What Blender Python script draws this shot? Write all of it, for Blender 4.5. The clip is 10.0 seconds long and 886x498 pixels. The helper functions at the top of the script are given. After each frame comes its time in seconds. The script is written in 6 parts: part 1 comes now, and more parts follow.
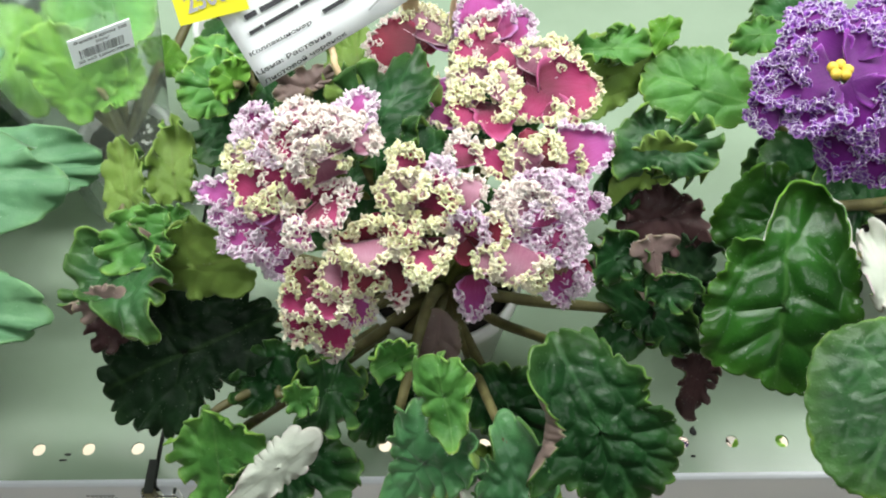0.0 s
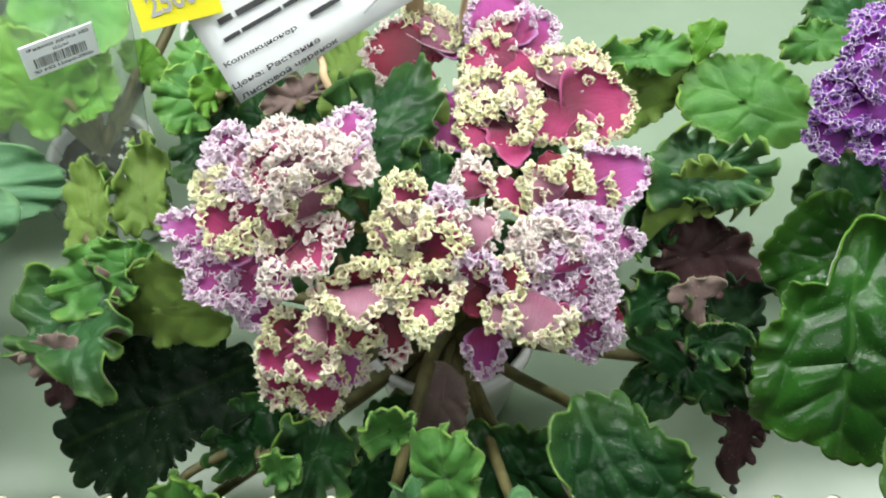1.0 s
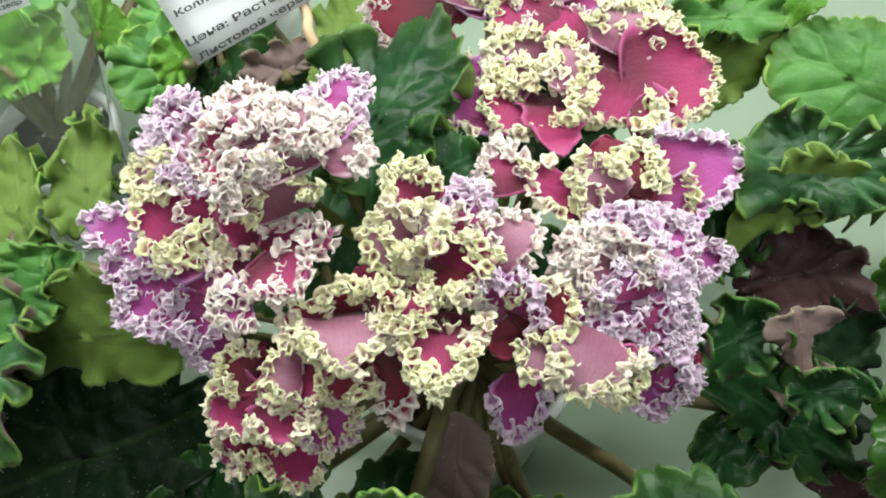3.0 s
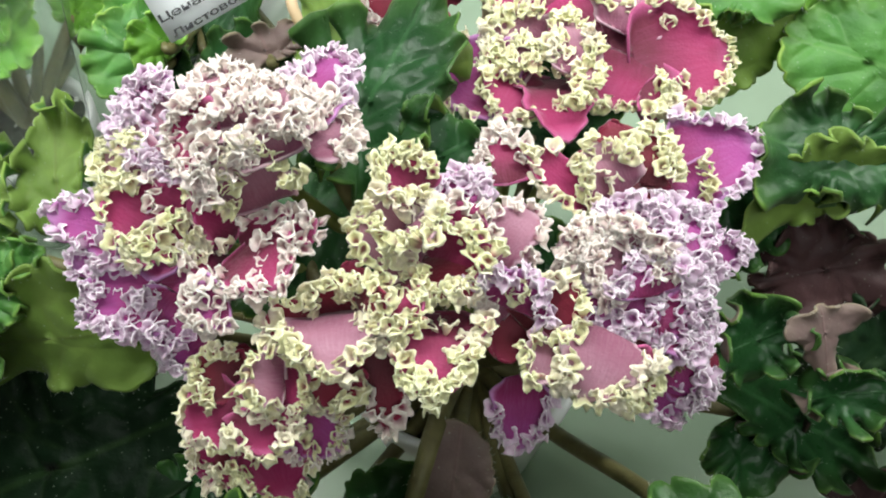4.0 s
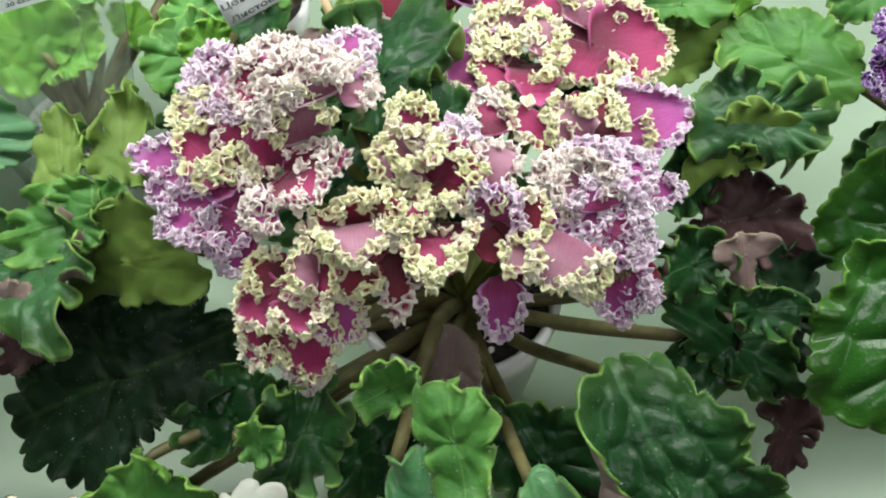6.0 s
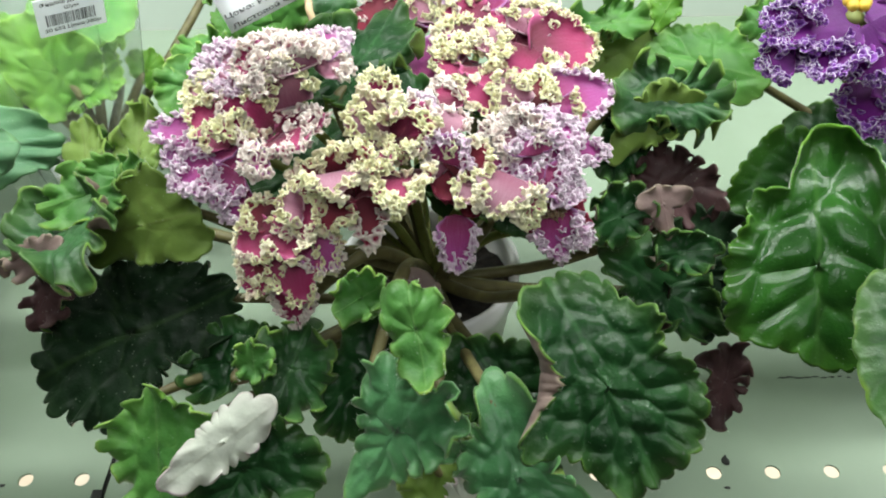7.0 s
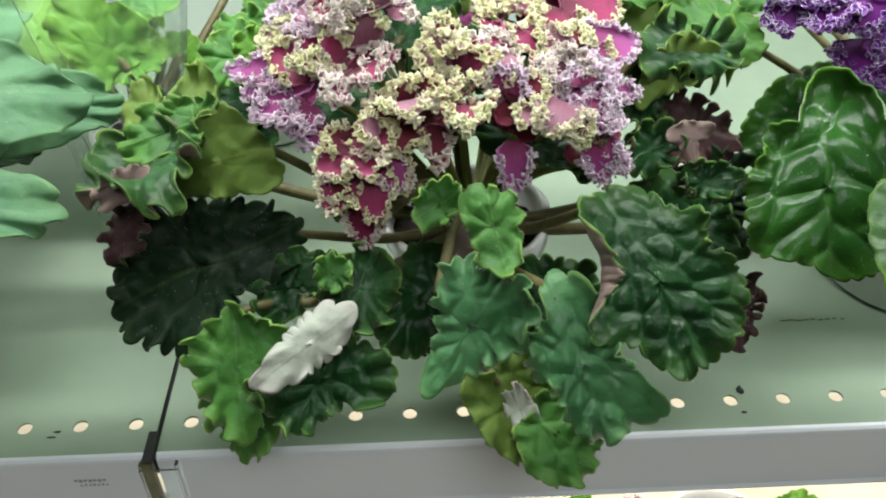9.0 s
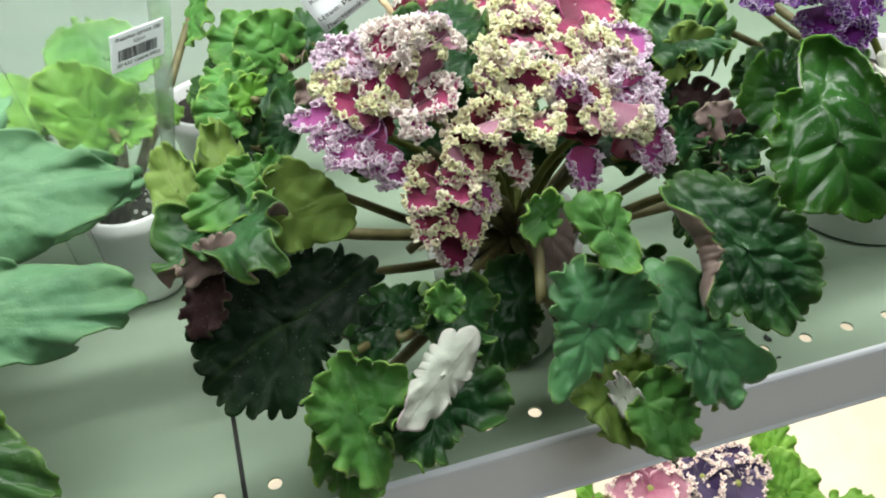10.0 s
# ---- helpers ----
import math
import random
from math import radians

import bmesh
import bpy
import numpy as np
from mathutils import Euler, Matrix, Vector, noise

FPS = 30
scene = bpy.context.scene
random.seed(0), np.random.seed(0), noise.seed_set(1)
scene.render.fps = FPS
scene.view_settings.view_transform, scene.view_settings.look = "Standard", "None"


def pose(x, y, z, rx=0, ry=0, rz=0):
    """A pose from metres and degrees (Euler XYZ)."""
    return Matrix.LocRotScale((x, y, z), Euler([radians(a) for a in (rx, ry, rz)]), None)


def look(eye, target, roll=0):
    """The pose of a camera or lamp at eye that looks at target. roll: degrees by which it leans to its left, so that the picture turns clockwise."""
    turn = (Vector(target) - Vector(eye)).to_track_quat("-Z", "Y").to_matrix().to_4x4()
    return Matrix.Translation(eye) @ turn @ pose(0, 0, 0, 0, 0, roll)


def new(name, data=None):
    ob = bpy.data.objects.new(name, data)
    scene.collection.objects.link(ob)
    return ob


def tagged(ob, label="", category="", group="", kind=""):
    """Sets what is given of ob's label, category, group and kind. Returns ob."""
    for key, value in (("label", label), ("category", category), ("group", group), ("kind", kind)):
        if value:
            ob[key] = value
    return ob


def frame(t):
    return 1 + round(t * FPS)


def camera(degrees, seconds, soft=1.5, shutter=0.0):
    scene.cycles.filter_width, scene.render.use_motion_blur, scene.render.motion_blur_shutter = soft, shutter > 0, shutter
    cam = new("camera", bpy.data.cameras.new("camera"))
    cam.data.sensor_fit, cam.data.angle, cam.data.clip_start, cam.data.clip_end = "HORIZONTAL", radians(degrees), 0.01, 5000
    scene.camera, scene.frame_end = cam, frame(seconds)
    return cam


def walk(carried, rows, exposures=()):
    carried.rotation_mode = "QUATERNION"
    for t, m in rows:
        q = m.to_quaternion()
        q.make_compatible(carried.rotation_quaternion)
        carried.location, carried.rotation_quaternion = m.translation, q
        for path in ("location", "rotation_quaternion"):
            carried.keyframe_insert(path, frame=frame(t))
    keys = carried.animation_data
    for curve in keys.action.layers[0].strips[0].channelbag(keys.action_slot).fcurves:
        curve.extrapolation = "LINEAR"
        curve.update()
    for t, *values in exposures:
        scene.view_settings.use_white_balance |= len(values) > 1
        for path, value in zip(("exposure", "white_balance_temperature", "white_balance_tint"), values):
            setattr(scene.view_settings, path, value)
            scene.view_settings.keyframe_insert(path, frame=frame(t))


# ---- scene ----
cam = camera(55.0, 10.0, soft=2.0)
METRES, EYE, TILT, LEAN, TURN = 0.481, 0.4081, -54.9, 0.56, -0.48
ROWS = [
    (0.0, 0.0, 0.0, 0.0, 0.0, 0.0, -0.0),
    (0.5, 0.0042, 0.0788, 0.0365, 0.51, -0.44, -0.07),
    (1.0, 0.0068, 0.1015, 0.034, 1.06, -0.29, -0.33),
    (1.5, 0.0082, 0.096, 0.011, 1.62, -0.23, -0.82),
    (2.0, 0.0075, 0.138, 0.0026, 2.05, -0.6, -1.2),
    (2.5, 0.0044, 0.2034, 0.028, 2.26, -0.55, -1.32),
    (4.0, -0.0014, 0.2872, 0.0389, 1.58, -0.51, -1.21),
    (4.5, -0.0026, 0.2802, 0.0321, 1.41, -0.31, -1.35),
    (5.0, -0.0044, 0.2722, 0.0286, 1.4, 0.03, -1.53),
    (5.5, -0.0067, 0.2189, 0.0164, 1.36, 0.64, -1.72),
    (7.0, 0.0308, 0.1006, -0.1615, 1.58, 11.73, -0.03),
    (7.5, 0.0272, 0.1031, -0.2304, 1.46, 12.83, 0.48),
    (8.0, -0.0099, 0.0891, -0.2569, 0.63, 13.89, 0.68),
    (8.5, -0.0223, 0.0699, -0.2645, -0.61, 14.81, 1.2),
    (9.0, -0.0539, 0.0628, -0.2679, -1.6, 15.1, 1.66),
    (9.5, -0.1274, 0.0529, -0.24, -4.12, 15.38, 5.34),
    (10.0, -0.2423, 0.0588, -0.2372, -8.83, 14.6, 14.61),
]
walk(cam, [(t, pose(0.0068, -0.1661, EYE, TILT, LEAN, TURN) @ pose(METRES * x, METRES * y, METRES * z, 90 + pitch, roll, yaw)) for t, x, y, z, yaw, pitch, roll in ROWS],
     exposures=[(0.0, 0.06), (1.0, -0.06), (2.5, -0.06), (4.0, -0.08), (5.5, -0.09), (7.0, 0.19), (8.0, 0.22), (9.0, 0.11), (9.5, 0.06), (10.0, 0.04)])

# ---- light ----
world = bpy.data.worlds.new("shop_light")
scene.world = world
world.use_nodes = True
world.node_tree.nodes["Background"].inputs[0].default_value = (0.95, 1.0, 0.96, 1)
world.node_tree.nodes["Background"].inputs[1].default_value = 0.02


def area_lamp(name, place, target, sx, sy, watts, colour):
    data = bpy.data.lights.new(name, "AREA")
    data.shape, data.size, data.size_y, data.energy, data.color = "RECTANGLE", sx, sy, watts, colour
    ob = new(name, data)
    ob.matrix_world = look(place, target)
    return ob


# the grow lights under the shelf above and under this shelf, and the shop's ceiling light over the aisle
area_lamp("led_strip", (0.0, 0.13, 0.50), (0.0, 0.11, 0), 1.3, 0.04, 6.8, (0.97, 1.0, 0.97))
area_lamp("led_strip_below", (0.1, 0.14, -0.05), (0.1, 0.10, -1), 1.4, 0.06, 4.6, (1.0, 0.93, 0.84))
area_lamp("aisle_light", (0.3, -1.5, 2.2), (0.1, -0.1, 0), 1.2, 0.8, 21.5, (0.93, 0.98, 0.96))


# ---- materials ----
class Nodes:
    """A short way to write a node material."""

    def __init__(self, name):
        self.mat = bpy.data.materials.new(name)
        self.mat.use_nodes = True
        self.tree = self.mat.node_tree
        self.bsdf = self.tree.nodes["Principled BSDF"]
        self.out = self.tree.nodes["Material Output"]

    def add(self, kind, **settings):
        node = self.tree.nodes.new(kind)
        for key, value in settings.items():
            if key in ("operation", "blend_type", "data_type", "feature", "wave_type", "distance"):
                if key == "operation":
                    node.operation = value
                elif key == "blend_type":
                    node.blend_type = value
                elif key == "data_type":
                    node.data_type = value
                elif key == "feature":
                    node.feature = value
            else:
                node.inputs[key].default_value = value
        return node

    def link(self, a, b):
        self.tree.links.new(a, b)

    def math(self, op, a, b=0.0, c=0.0):
        node = self.tree.nodes.new("ShaderNodeMath")
        node.operation = op
        for socket, value in zip(node.inputs, (a, b, c)):
            if isinstance(value, (int, float)):
                socket.default_value = value
            else:
                self.link(value, socket)
        return node.outputs[0]

    def mix(self, fac, a, b, blend="MIX"):
        node = self.tree.nodes.new("ShaderNodeMix")
        node.data_type, node.blend_type = "RGBA", blend
        for socket, value in zip((node.inputs[0], node.inputs[6], node.inputs[7]), (fac, a, b)):
            if isinstance(value, (int, float)):
                socket.default_value = value
            elif isinstance(value, tuple):
                socket.default_value = (*value, 1)
            else:
                self.link(value, socket)
        return node.outputs[2]

    def noise(self, scale, detail=3.0, rough=0.55, coord="Object"):
        tex = self.tree.nodes.new("ShaderNodeTexNoise")
        tex.inputs["Scale"].default_value, tex.inputs["Detail"].default_value, tex.inputs["Roughness"].default_value = scale, detail, rough
        self.link(self.tree.nodes.new("ShaderNodeTexCoord").outputs[coord], tex.inputs["Vector"])
        return tex.outputs["Fac"]

    def voronoi(self, scale, feature="F1", coord="Object"):
        tex = self.tree.nodes.new("ShaderNodeTexVoronoi")
        tex.feature = feature
        tex.inputs["Scale"].default_value = scale
        self.link(self.tree.nodes.new("ShaderNodeTexCoord").outputs[coord], tex.inputs["Vector"])
        return tex.outputs["Distance"]

    def ramp(self, fac, low, high):
        node = self.tree.nodes.new("ShaderNodeMapRange")
        node.inputs["From Min"].default_value, node.inputs["From Max"].default_value = low, high
        node.interpolation_type = "SMOOTHSTEP"
        self.link(fac, node.inputs["Value"])
        return node.outputs["Result"]

    def uv(self):
        split = self.tree.nodes.new("ShaderNodeSeparateXYZ")
        self.link(self.tree.nodes.new("ShaderNodeUVMap").outputs["UV"], split.inputs[0])
        return split.outputs[0], split.outputs[1]

    def bump(self, height, strength, depth):
        node = self.tree.nodes.new("ShaderNodeBump")
        node.inputs["Strength"].default_value, node.inputs["Distance"].default_value = strength, depth
        self.link(height, node.inputs["Height"])
        self.link(node.outputs[0], self.bsdf.inputs["Normal"])
        return node

    def finish(self, colour, rough=0.5, thin=0.0, thin_tint=(1, 1, 1), sheen=0.0, spec=0.5):
        if isinstance(colour, tuple):
            self.bsdf.inputs["Base Color"].default_value = (*colour, 1)
        else:
            self.link(colour, self.bsdf.inputs["Base Color"])
        if isinstance(rough, (int, float)):
            self.bsdf.inputs["Roughness"].default_value = rough
        else:
            self.link(rough, self.bsdf.inputs["Roughness"])
        self.bsdf.inputs["Sheen Weight"].default_value = sheen
        self.bsdf.inputs["Specular IOR Level"].default_value = spec
        if thin > 0:
            glow = self.tree.nodes.new("ShaderNodeBsdfTranslucent")
            self.link(self.mix(1.0, colour, thin_tint, "MULTIPLY"), glow.inputs[0])
            both = self.tree.nodes.new("ShaderNodeMixShader")
            both.inputs[0].default_value = thin
            self.link(self.bsdf.outputs[0], both.inputs[1])
            self.link(glow.outputs[0], both.inputs[2])
            self.link(both.outputs[0], self.out.inputs[0])
        return self.mat


def leaf_material(name, deep, light, margin, vein, rough, quilt, fuzz=0.07, thin=0.18, margin_at=0.975, quilt_scale=165, spec=0.32):
    """Hairy quilted leaf: u runs along the midrib, v from -1 to 1 across it."""
    n = Nodes(name)
    v, u = n.uv()
    side = n.math("ABSOLUTE", v)
    patch = n.ramp(n.noise(45, 4), 0.35, 0.7)
    colour = n.mix(patch, deep, light)
    fine = n.noise(900, 2)
    colour = n.mix(n.math("MULTIPLY", fine, 0.35), colour, light)
    # fine veins lie in the grooves between the pillows
    pillow_at = n.tree.nodes.new("ShaderNodeAttribute")
    pillow_at.attribute_name = "pillow"
    groove = n.math("SUBTRACT", 1.0, n.ramp(pillow_at.outputs["Fac"], 0.0, 0.45))
    mid = n.math("SUBTRACT", 1.0, n.ramp(side, 0.004, 0.04))
    veins = n.math("MAXIMUM", n.math("MULTIPLY", groove, n.math("MULTIPLY", n.ramp(n.noise(70, 2), 0.3, 0.8), 0.45)), n.math("MULTIPLY", mid, 0.5))
    colour = n.mix(n.math("MULTIPLY", veins, 0.6), colour, vein)
    wobble = n.math("MULTIPLY", n.math("SUBTRACT", n.noise(90, 2), 0.5), 0.22)
    rim = n.tree.nodes.new("ShaderNodeAttribute")
    rim.attribute_name = "rim"
    speck = n.math("SUBTRACT", 1.0, n.ramp(n.voronoi(480), 0.06, 0.17))
    colour = n.mix(n.math("MULTIPLY", n.math("MULTIPLY", speck, n.ramp(n.noise(120, 2), 0.35, 0.7)), 0.4), colour, (0.45, 0.54, 0.44))
    soft = n.math("MULTIPLY", n.ramp(n.math("ADD", rim.outputs["Fac"], n.math("MULTIPLY", wobble, 0.9)), 0.62, 1.0), 0.42)
    colour = n.mix(soft, colour, tuple(0.5 * (a + b) for a, b in zip(light, tuple(0.5 * m for m in margin))))
    edge = n.ramp(n.math("ADD", rim.outputs["Fac"], n.math("MULTIPLY", wobble, 0.35)), margin_at - 0.025, margin_at + 0.04)
    edge = n.math("MULTIPLY", edge, n.math("ADD", 0.12, n.math("MULTIPLY", n.ramp(n.noise(60, 2), 0.40, 0.66), 0.75)))
    colour = n.mix(edge, colour, margin)
    cells = n.voronoi(quilt_scale, "SMOOTH_F1")
    pillow = n.math("SUBTRACT", n.math("MULTIPLY", cells, -0.6), n.math("MULTIPLY", mid, 0.04))
    n.bump(n.math("ADD", pillow, n.math("MULTIPLY", fine, 0.07)), min(1.0, quilt * 1.5), 0.0032)
    return n.finish(colour, n.math("ADD", rough - 0.08, n.math("MULTIPLY", n.noise(300, 3), 0.2)), thin, (1.3, 1.5, 0.6), fuzz, spec)


M = {}
M["leaf_hair"] = None
M["leaf_dark"] = leaf_material("leaf_dark", (0.007, 0.033, 0.009), (0.020, 0.080, 0.022), (0.17, 0.32, 0.06), (0.06, 0.17, 0.06), 0.29, 0.6, 0.02, spec=0.24)
M["leaf_mid"] = leaf_material("leaf_mid", (0.013, 0.052, 0.014), (0.034, 0.125, 0.034), (0.25, 0.43, 0.07), (0.10, 0.24, 0.08), 0.34, 0.6, 0.07)
# Darker copy of the leaf green: the shade under flowers is in its colour.
M["leaf_shaded"] = leaf_material("leaf_shaded", (0.004, 0.013, 0.005), (0.010, 0.030, 0.011), (0.030, 0.065, 0.024), (0.05, 0.10, 0.03), 0.46, 0.6, 0.02, spec=0.14)
M["leaf_sea"] = leaf_material("leaf_sea", (0.042, 0.160, 0.056), (0.115, 0.33, 0.13), (0.20, 0.38, 0.08), (0.13, 0.30, 0.16), 0.31, 0.7, 0.16, spec=0.42)
M["leaf_bright"] = leaf_material("leaf_bright", (0.040, 0.15, 0.026), (0.10, 0.29, 0.055), (0.35, 0.52, 0.10), (0.18, 0.36, 0.10), 0.42, 0.6, thin=0.25)
M["leaf_lime"] = leaf_material("leaf_lime", (0.065, 0.21, 0.017), (0.13, 0.31, 0.030), (0.28, 0.48, 0.08), (0.24, 0.44, 0.08), 0.42, 0.6, thin=0.22)
M["leaf_glossy"] = leaf_material("leaf_glossy", (0.009, 0.050, 0.006), (0.026, 0.115, 0.014), (0.16, 0.36, 0.04), (0.09, 0.22, 0.05), 0.20, 0.6, 0.05, quilt_scale=60)
M["leaf_pale"] = leaf_material("leaf_pale", (0.07, 0.20, 0.095), (0.14, 0.31, 0.15), (0.17, 0.34, 0.14), (0.19, 0.36, 0.19), 0.5, 0.4, 0.15, 0.22, 0.97)
M["under_olive"] = leaf_material("under_olive", (0.115, 0.20, 0.032), (0.19, 0.30, 0.055), (0.26, 0.40, 0.08), (0.14, 0.16, 0.04), 0.55, 0.4, 0.1, 0.22)
M["under_pink"] = leaf_material("under_pink", (0.13, 0.085, 0.078), (0.25, 0.175, 0.16), (0.34, 0.30, 0.17), (0.22, 0.12, 0.12), 0.55, 0.4, 0.1, 0.15)
M["under_white"] = leaf_material("under_white", (0.46, 0.50, 0.42), (0.62, 0.64, 0.56), (0.52, 0.36, 0.42), (0.5, 0.52, 0.42), 0.5, 0.4, 0.1, 0.15)
M["under_wine"] = leaf_material("under_wine", (0.034, 0.018, 0.018), (0.075, 0.036, 0.038), (0.10, 0.06, 0.05), (0.03, 0.014, 0.014), 0.5, 0.4, 0.03, 0.1, spec=0.18)


def petal_material(name, heart, body, tip):
    n = Nodes(name)
    v, u = n.uv()
    lines = n.tree.nodes.new("ShaderNodeCombineXYZ")
    n.link(n.math("MULTIPLY", v, 9.0), lines.inputs[0])
    n.link(n.math("MULTIPLY", u, 1.6), lines.inputs[1])
    fibre = n.tree.nodes.new("ShaderNodeTexNoise")
    fibre.inputs["Scale"].default_value, fibre.inputs["Detail"].default_value = 1.6, 5.0
    n.link(lines.outputs[0], fibre.inputs["Vector"])
    streak = n.math("ADD", n.math("MULTIPLY", fibre.outputs["Fac"], 0.65), n.math("MULTIPLY", n.noise(220, 4), 0.35))
    colour = n.mix(n.ramp(u, 0.05, 0.75), heart, body)
    colour = n.mix(n.math("MULTIPLY", n.ramp(streak, 0.40, 0.80), 0.25), colour, tip)
    colour = n.mix(n.math("MULTIPLY", n.ramp(n.noise(90, 3), 0.5, 0.75), 0.45), colour, heart)
    rim = n.ramp(n.math("MAXIMUM", n.math("ABSOLUTE", v), u), 0.78, 1.0)
    colour = n.mix(rim, colour, tip)
    n.bump(n.math("ADD", n.math("MULTIPLY", streak, 0.7), n.noise(1400, 3)), 0.4, 0.0005)
    return n.finish(colour, 0.55, 0.2, (1.2, 0.9, 0.9), 0.35, 0.35)


M["petal_crimson"] = petal_material("petal_crimson", (0.13, 0.005, 0.030), (0.35, 0.016, 0.110), (0.48, 0.085, 0.24))
M["petal_red"] = petal_material("petal_red", (0.09, 0.003, 0.013), (0.22, 0.007, 0.032), (0.29, 0.018, 0.065))
M["petal_magenta"] = petal_material("petal_magenta", (0.26, 0.012, 0.10), (0.38, 0.05, 0.27), (0.50, 0.22, 0.50))
M["petal_mauve"] = petal_material("petal_mauve", (0.24, 0.06, 0.12), (0.40, 0.18, 0.26), (0.58, 0.38, 0.46))
M["petal_dusk"] = petal_material("petal_dusk", (0.015, 0.005, 0.05), (0.022, 0.008, 0.07), (0.10, 0.08, 0.16))
M["petal_purple"] = petal_material("petal_purple", (0.10, 0.002, 0.14), (0.20, 0.005, 0.26), (0.28, 0.03, 0.38))


def frill_material(name, throat, body, rim, patch=None):
    """The curled fringe: u runs from each curl's throat to its rim."""
    n = Nodes(name)
    v, u = n.uv()
    colour = n.mix(n.ramp(u, 0.05, 0.5), throat, body)
    colour = n.mix(n.ramp(u, 0.6, 1.0), colour, rim)
    if patch:
        colour = n.mix(n.math("MULTIPLY", n.ramp(n.noise(75, 2), 0.48, 0.66), 0.7), colour, patch)
    colour = n.mix(n.math("MULTIPLY", n.ramp(n.noise(240, 3), 0.45, 0.75), 0.3), colour, throat)
    n.bump(n.noise(2200, 2), 0.3, 0.0003)
    return n.finish(colour, 0.6, 0.22, (1, 1, 0.9), 0.25, 0.3)


M["frill_cream"] = frill_material("frill_cream", (0.36, 0.15, 0.14), (0.80, 0.79, 0.48), (0.95, 0.96, 0.74), (0.86, 0.78, 0.70))
M["frill_white"] = frill_material("frill_white", (0.42, 0.17, 0.23), (0.78, 0.68, 0.64), (0.94, 0.92, 0.87))
M["frill_lilac"] = frill_material("frill_lilac", (0.40, 0.12, 0.33), (0.72, 0.56, 0.70), (0.95, 0.91, 0.95))
M["frill_violet"] = frill_material("frill_violet", (0.10, 0.008, 0.20), (0.27, 0.07, 0.45), (0.92, 0.86, 0.95))
M["frill_brown"] = frill_material("frill_brown", (0.14, 0.07, 0.04), (0.26, 0.16, 0.09), (0.42, 0.32, 0.22))


def plain_material(name, a, b, rough, scale=60.0, bump=0.15, depth=0.001, metal=0.0, spec=0.5, thin=0.0):
    n = Nodes(name)
    n.bsdf.inputs["Metallic"].default_value = metal
    colour = n.mix(n.ramp(n.noise(scale, 5, 0.6), 0.3, 0.72), a, b)
    n.bump(n.noise(scale * 12, 4), bump, depth)
    return n.finish(colour, n.math("ADD", rough - 0.06, n.math("MULTIPLY", n.noise(scale * 0.6, 4), 0.14)), thin, (1, 1, 1), 0.0, spec)


M["leaf_hair"] = plain_material("leaf_hair", (0.62, 0.70, 0.58), (0.70, 0.76, 0.66), 0.5, thin=0.4)
# Green light bounced off the leaves is put into the tray's colour.
M["shelf_paint_bounce"] = plain_material("shelf_paint_bounce", (0.28, 0.365, 0.265), (0.335, 0.42, 0.32), 0.22, 7, 0.05, 0.0004)
M["lip_paint"] = plain_material("lip_paint", (0.78, 0.81, 0.87), (0.84, 0.86, 0.91), 0.36, 9, 0.05, 0.0004)
M["seam_dark"] = plain_material("seam_dark", (0.02, 0.022, 0.02), (0.035, 0.038, 0.034), 0.7)
M["wall_paint"] = plain_material("wall_paint", (0.48, 0.55, 0.49), (0.55, 0.62, 0.56), 0.4, 5, 0.05, 0.0004)
M["pot_white"] = plain_material("pot_white", (0.70, 0.71, 0.70), (0.78, 0.78, 0.77), 0.32, 25, 0.05, 0.0003)
M["soil"] = plain_material("soil", (0.012, 0.009, 0.007), (0.04, 0.03, 0.022), 0.9, 260, 0.9, 0.002)
M["perlite"] = plain_material("perlite", (0.55, 0.54, 0.50), (0.72, 0.71, 0.67), 0.8, 400)
M["stalk_green"] = plain_material("stalk_green", (0.20, 0.24, 0.05), (0.30, 0.34, 0.10), 0.5, 120, 0.3, 0.0006, thin=0.3)
M["stalk_brown"] = plain_material("stalk_brown", (0.085, 0.075, 0.026), (0.16, 0.145, 0.055), 0.5, 120, 0.3, 0.0006)
M["paper"] = plain_material("paper", (0.84, 0.86, 0.88), (0.88, 0.89, 0.91), 0.6, 30, 0.06, 0.0002, thin=0.45)
M["paper_yellow"] = plain_material("paper_yellow", (0.80, 0.74, 0.012), (0.86, 0.80, 0.03), 0.6, 40, 0.06, 0.0002, thin=0.35)
M["ink"] = plain_material("ink", (0.015, 0.015, 0.018), (0.03, 0.03, 0.035), 0.6)
M["print_grey"] = plain_material("print_grey", (0.26, 0.26, 0.27), (0.36, 0.36, 0.37), 0.6)
M["wood_stick"] = plain_material("wood_stick", (0.50, 0.36, 0.21), (0.64, 0.50, 0.33), 0.6, 90, 0.3, 0.0004)
M["steel"] = plain_material("steel", (0.45, 0.46, 0.47), (0.6, 0.6, 0.62), 0.3, 200, 0.05, 0.0002, 1.0)
M["pollen_yellow"] = plain_material("pollen_yellow", (0.66, 0.42, 0.03), (0.80, 0.58, 0.10), 0.6, 500)
M["floor_wood"] = plain_material("floor_wood", (0.68, 0.61, 0.50), (0.78, 0.72, 0.62), 0.45, 12, 0.1, 0.0008)


def clear_material(name, tint, rough):
    n = Nodes(name)
    n.bsdf.inputs["Transmission Weight"].default_value = 0.965
    n.bsdf.inputs["IOR"].default_value = 1.40
    n.bump(n.noise(22, 3), 0.25, 0.003)
    return n.finish(tint, rough)


M["clear_film"] = clear_material("clear_film", (0.92, 0.96, 0.94), 0.05)


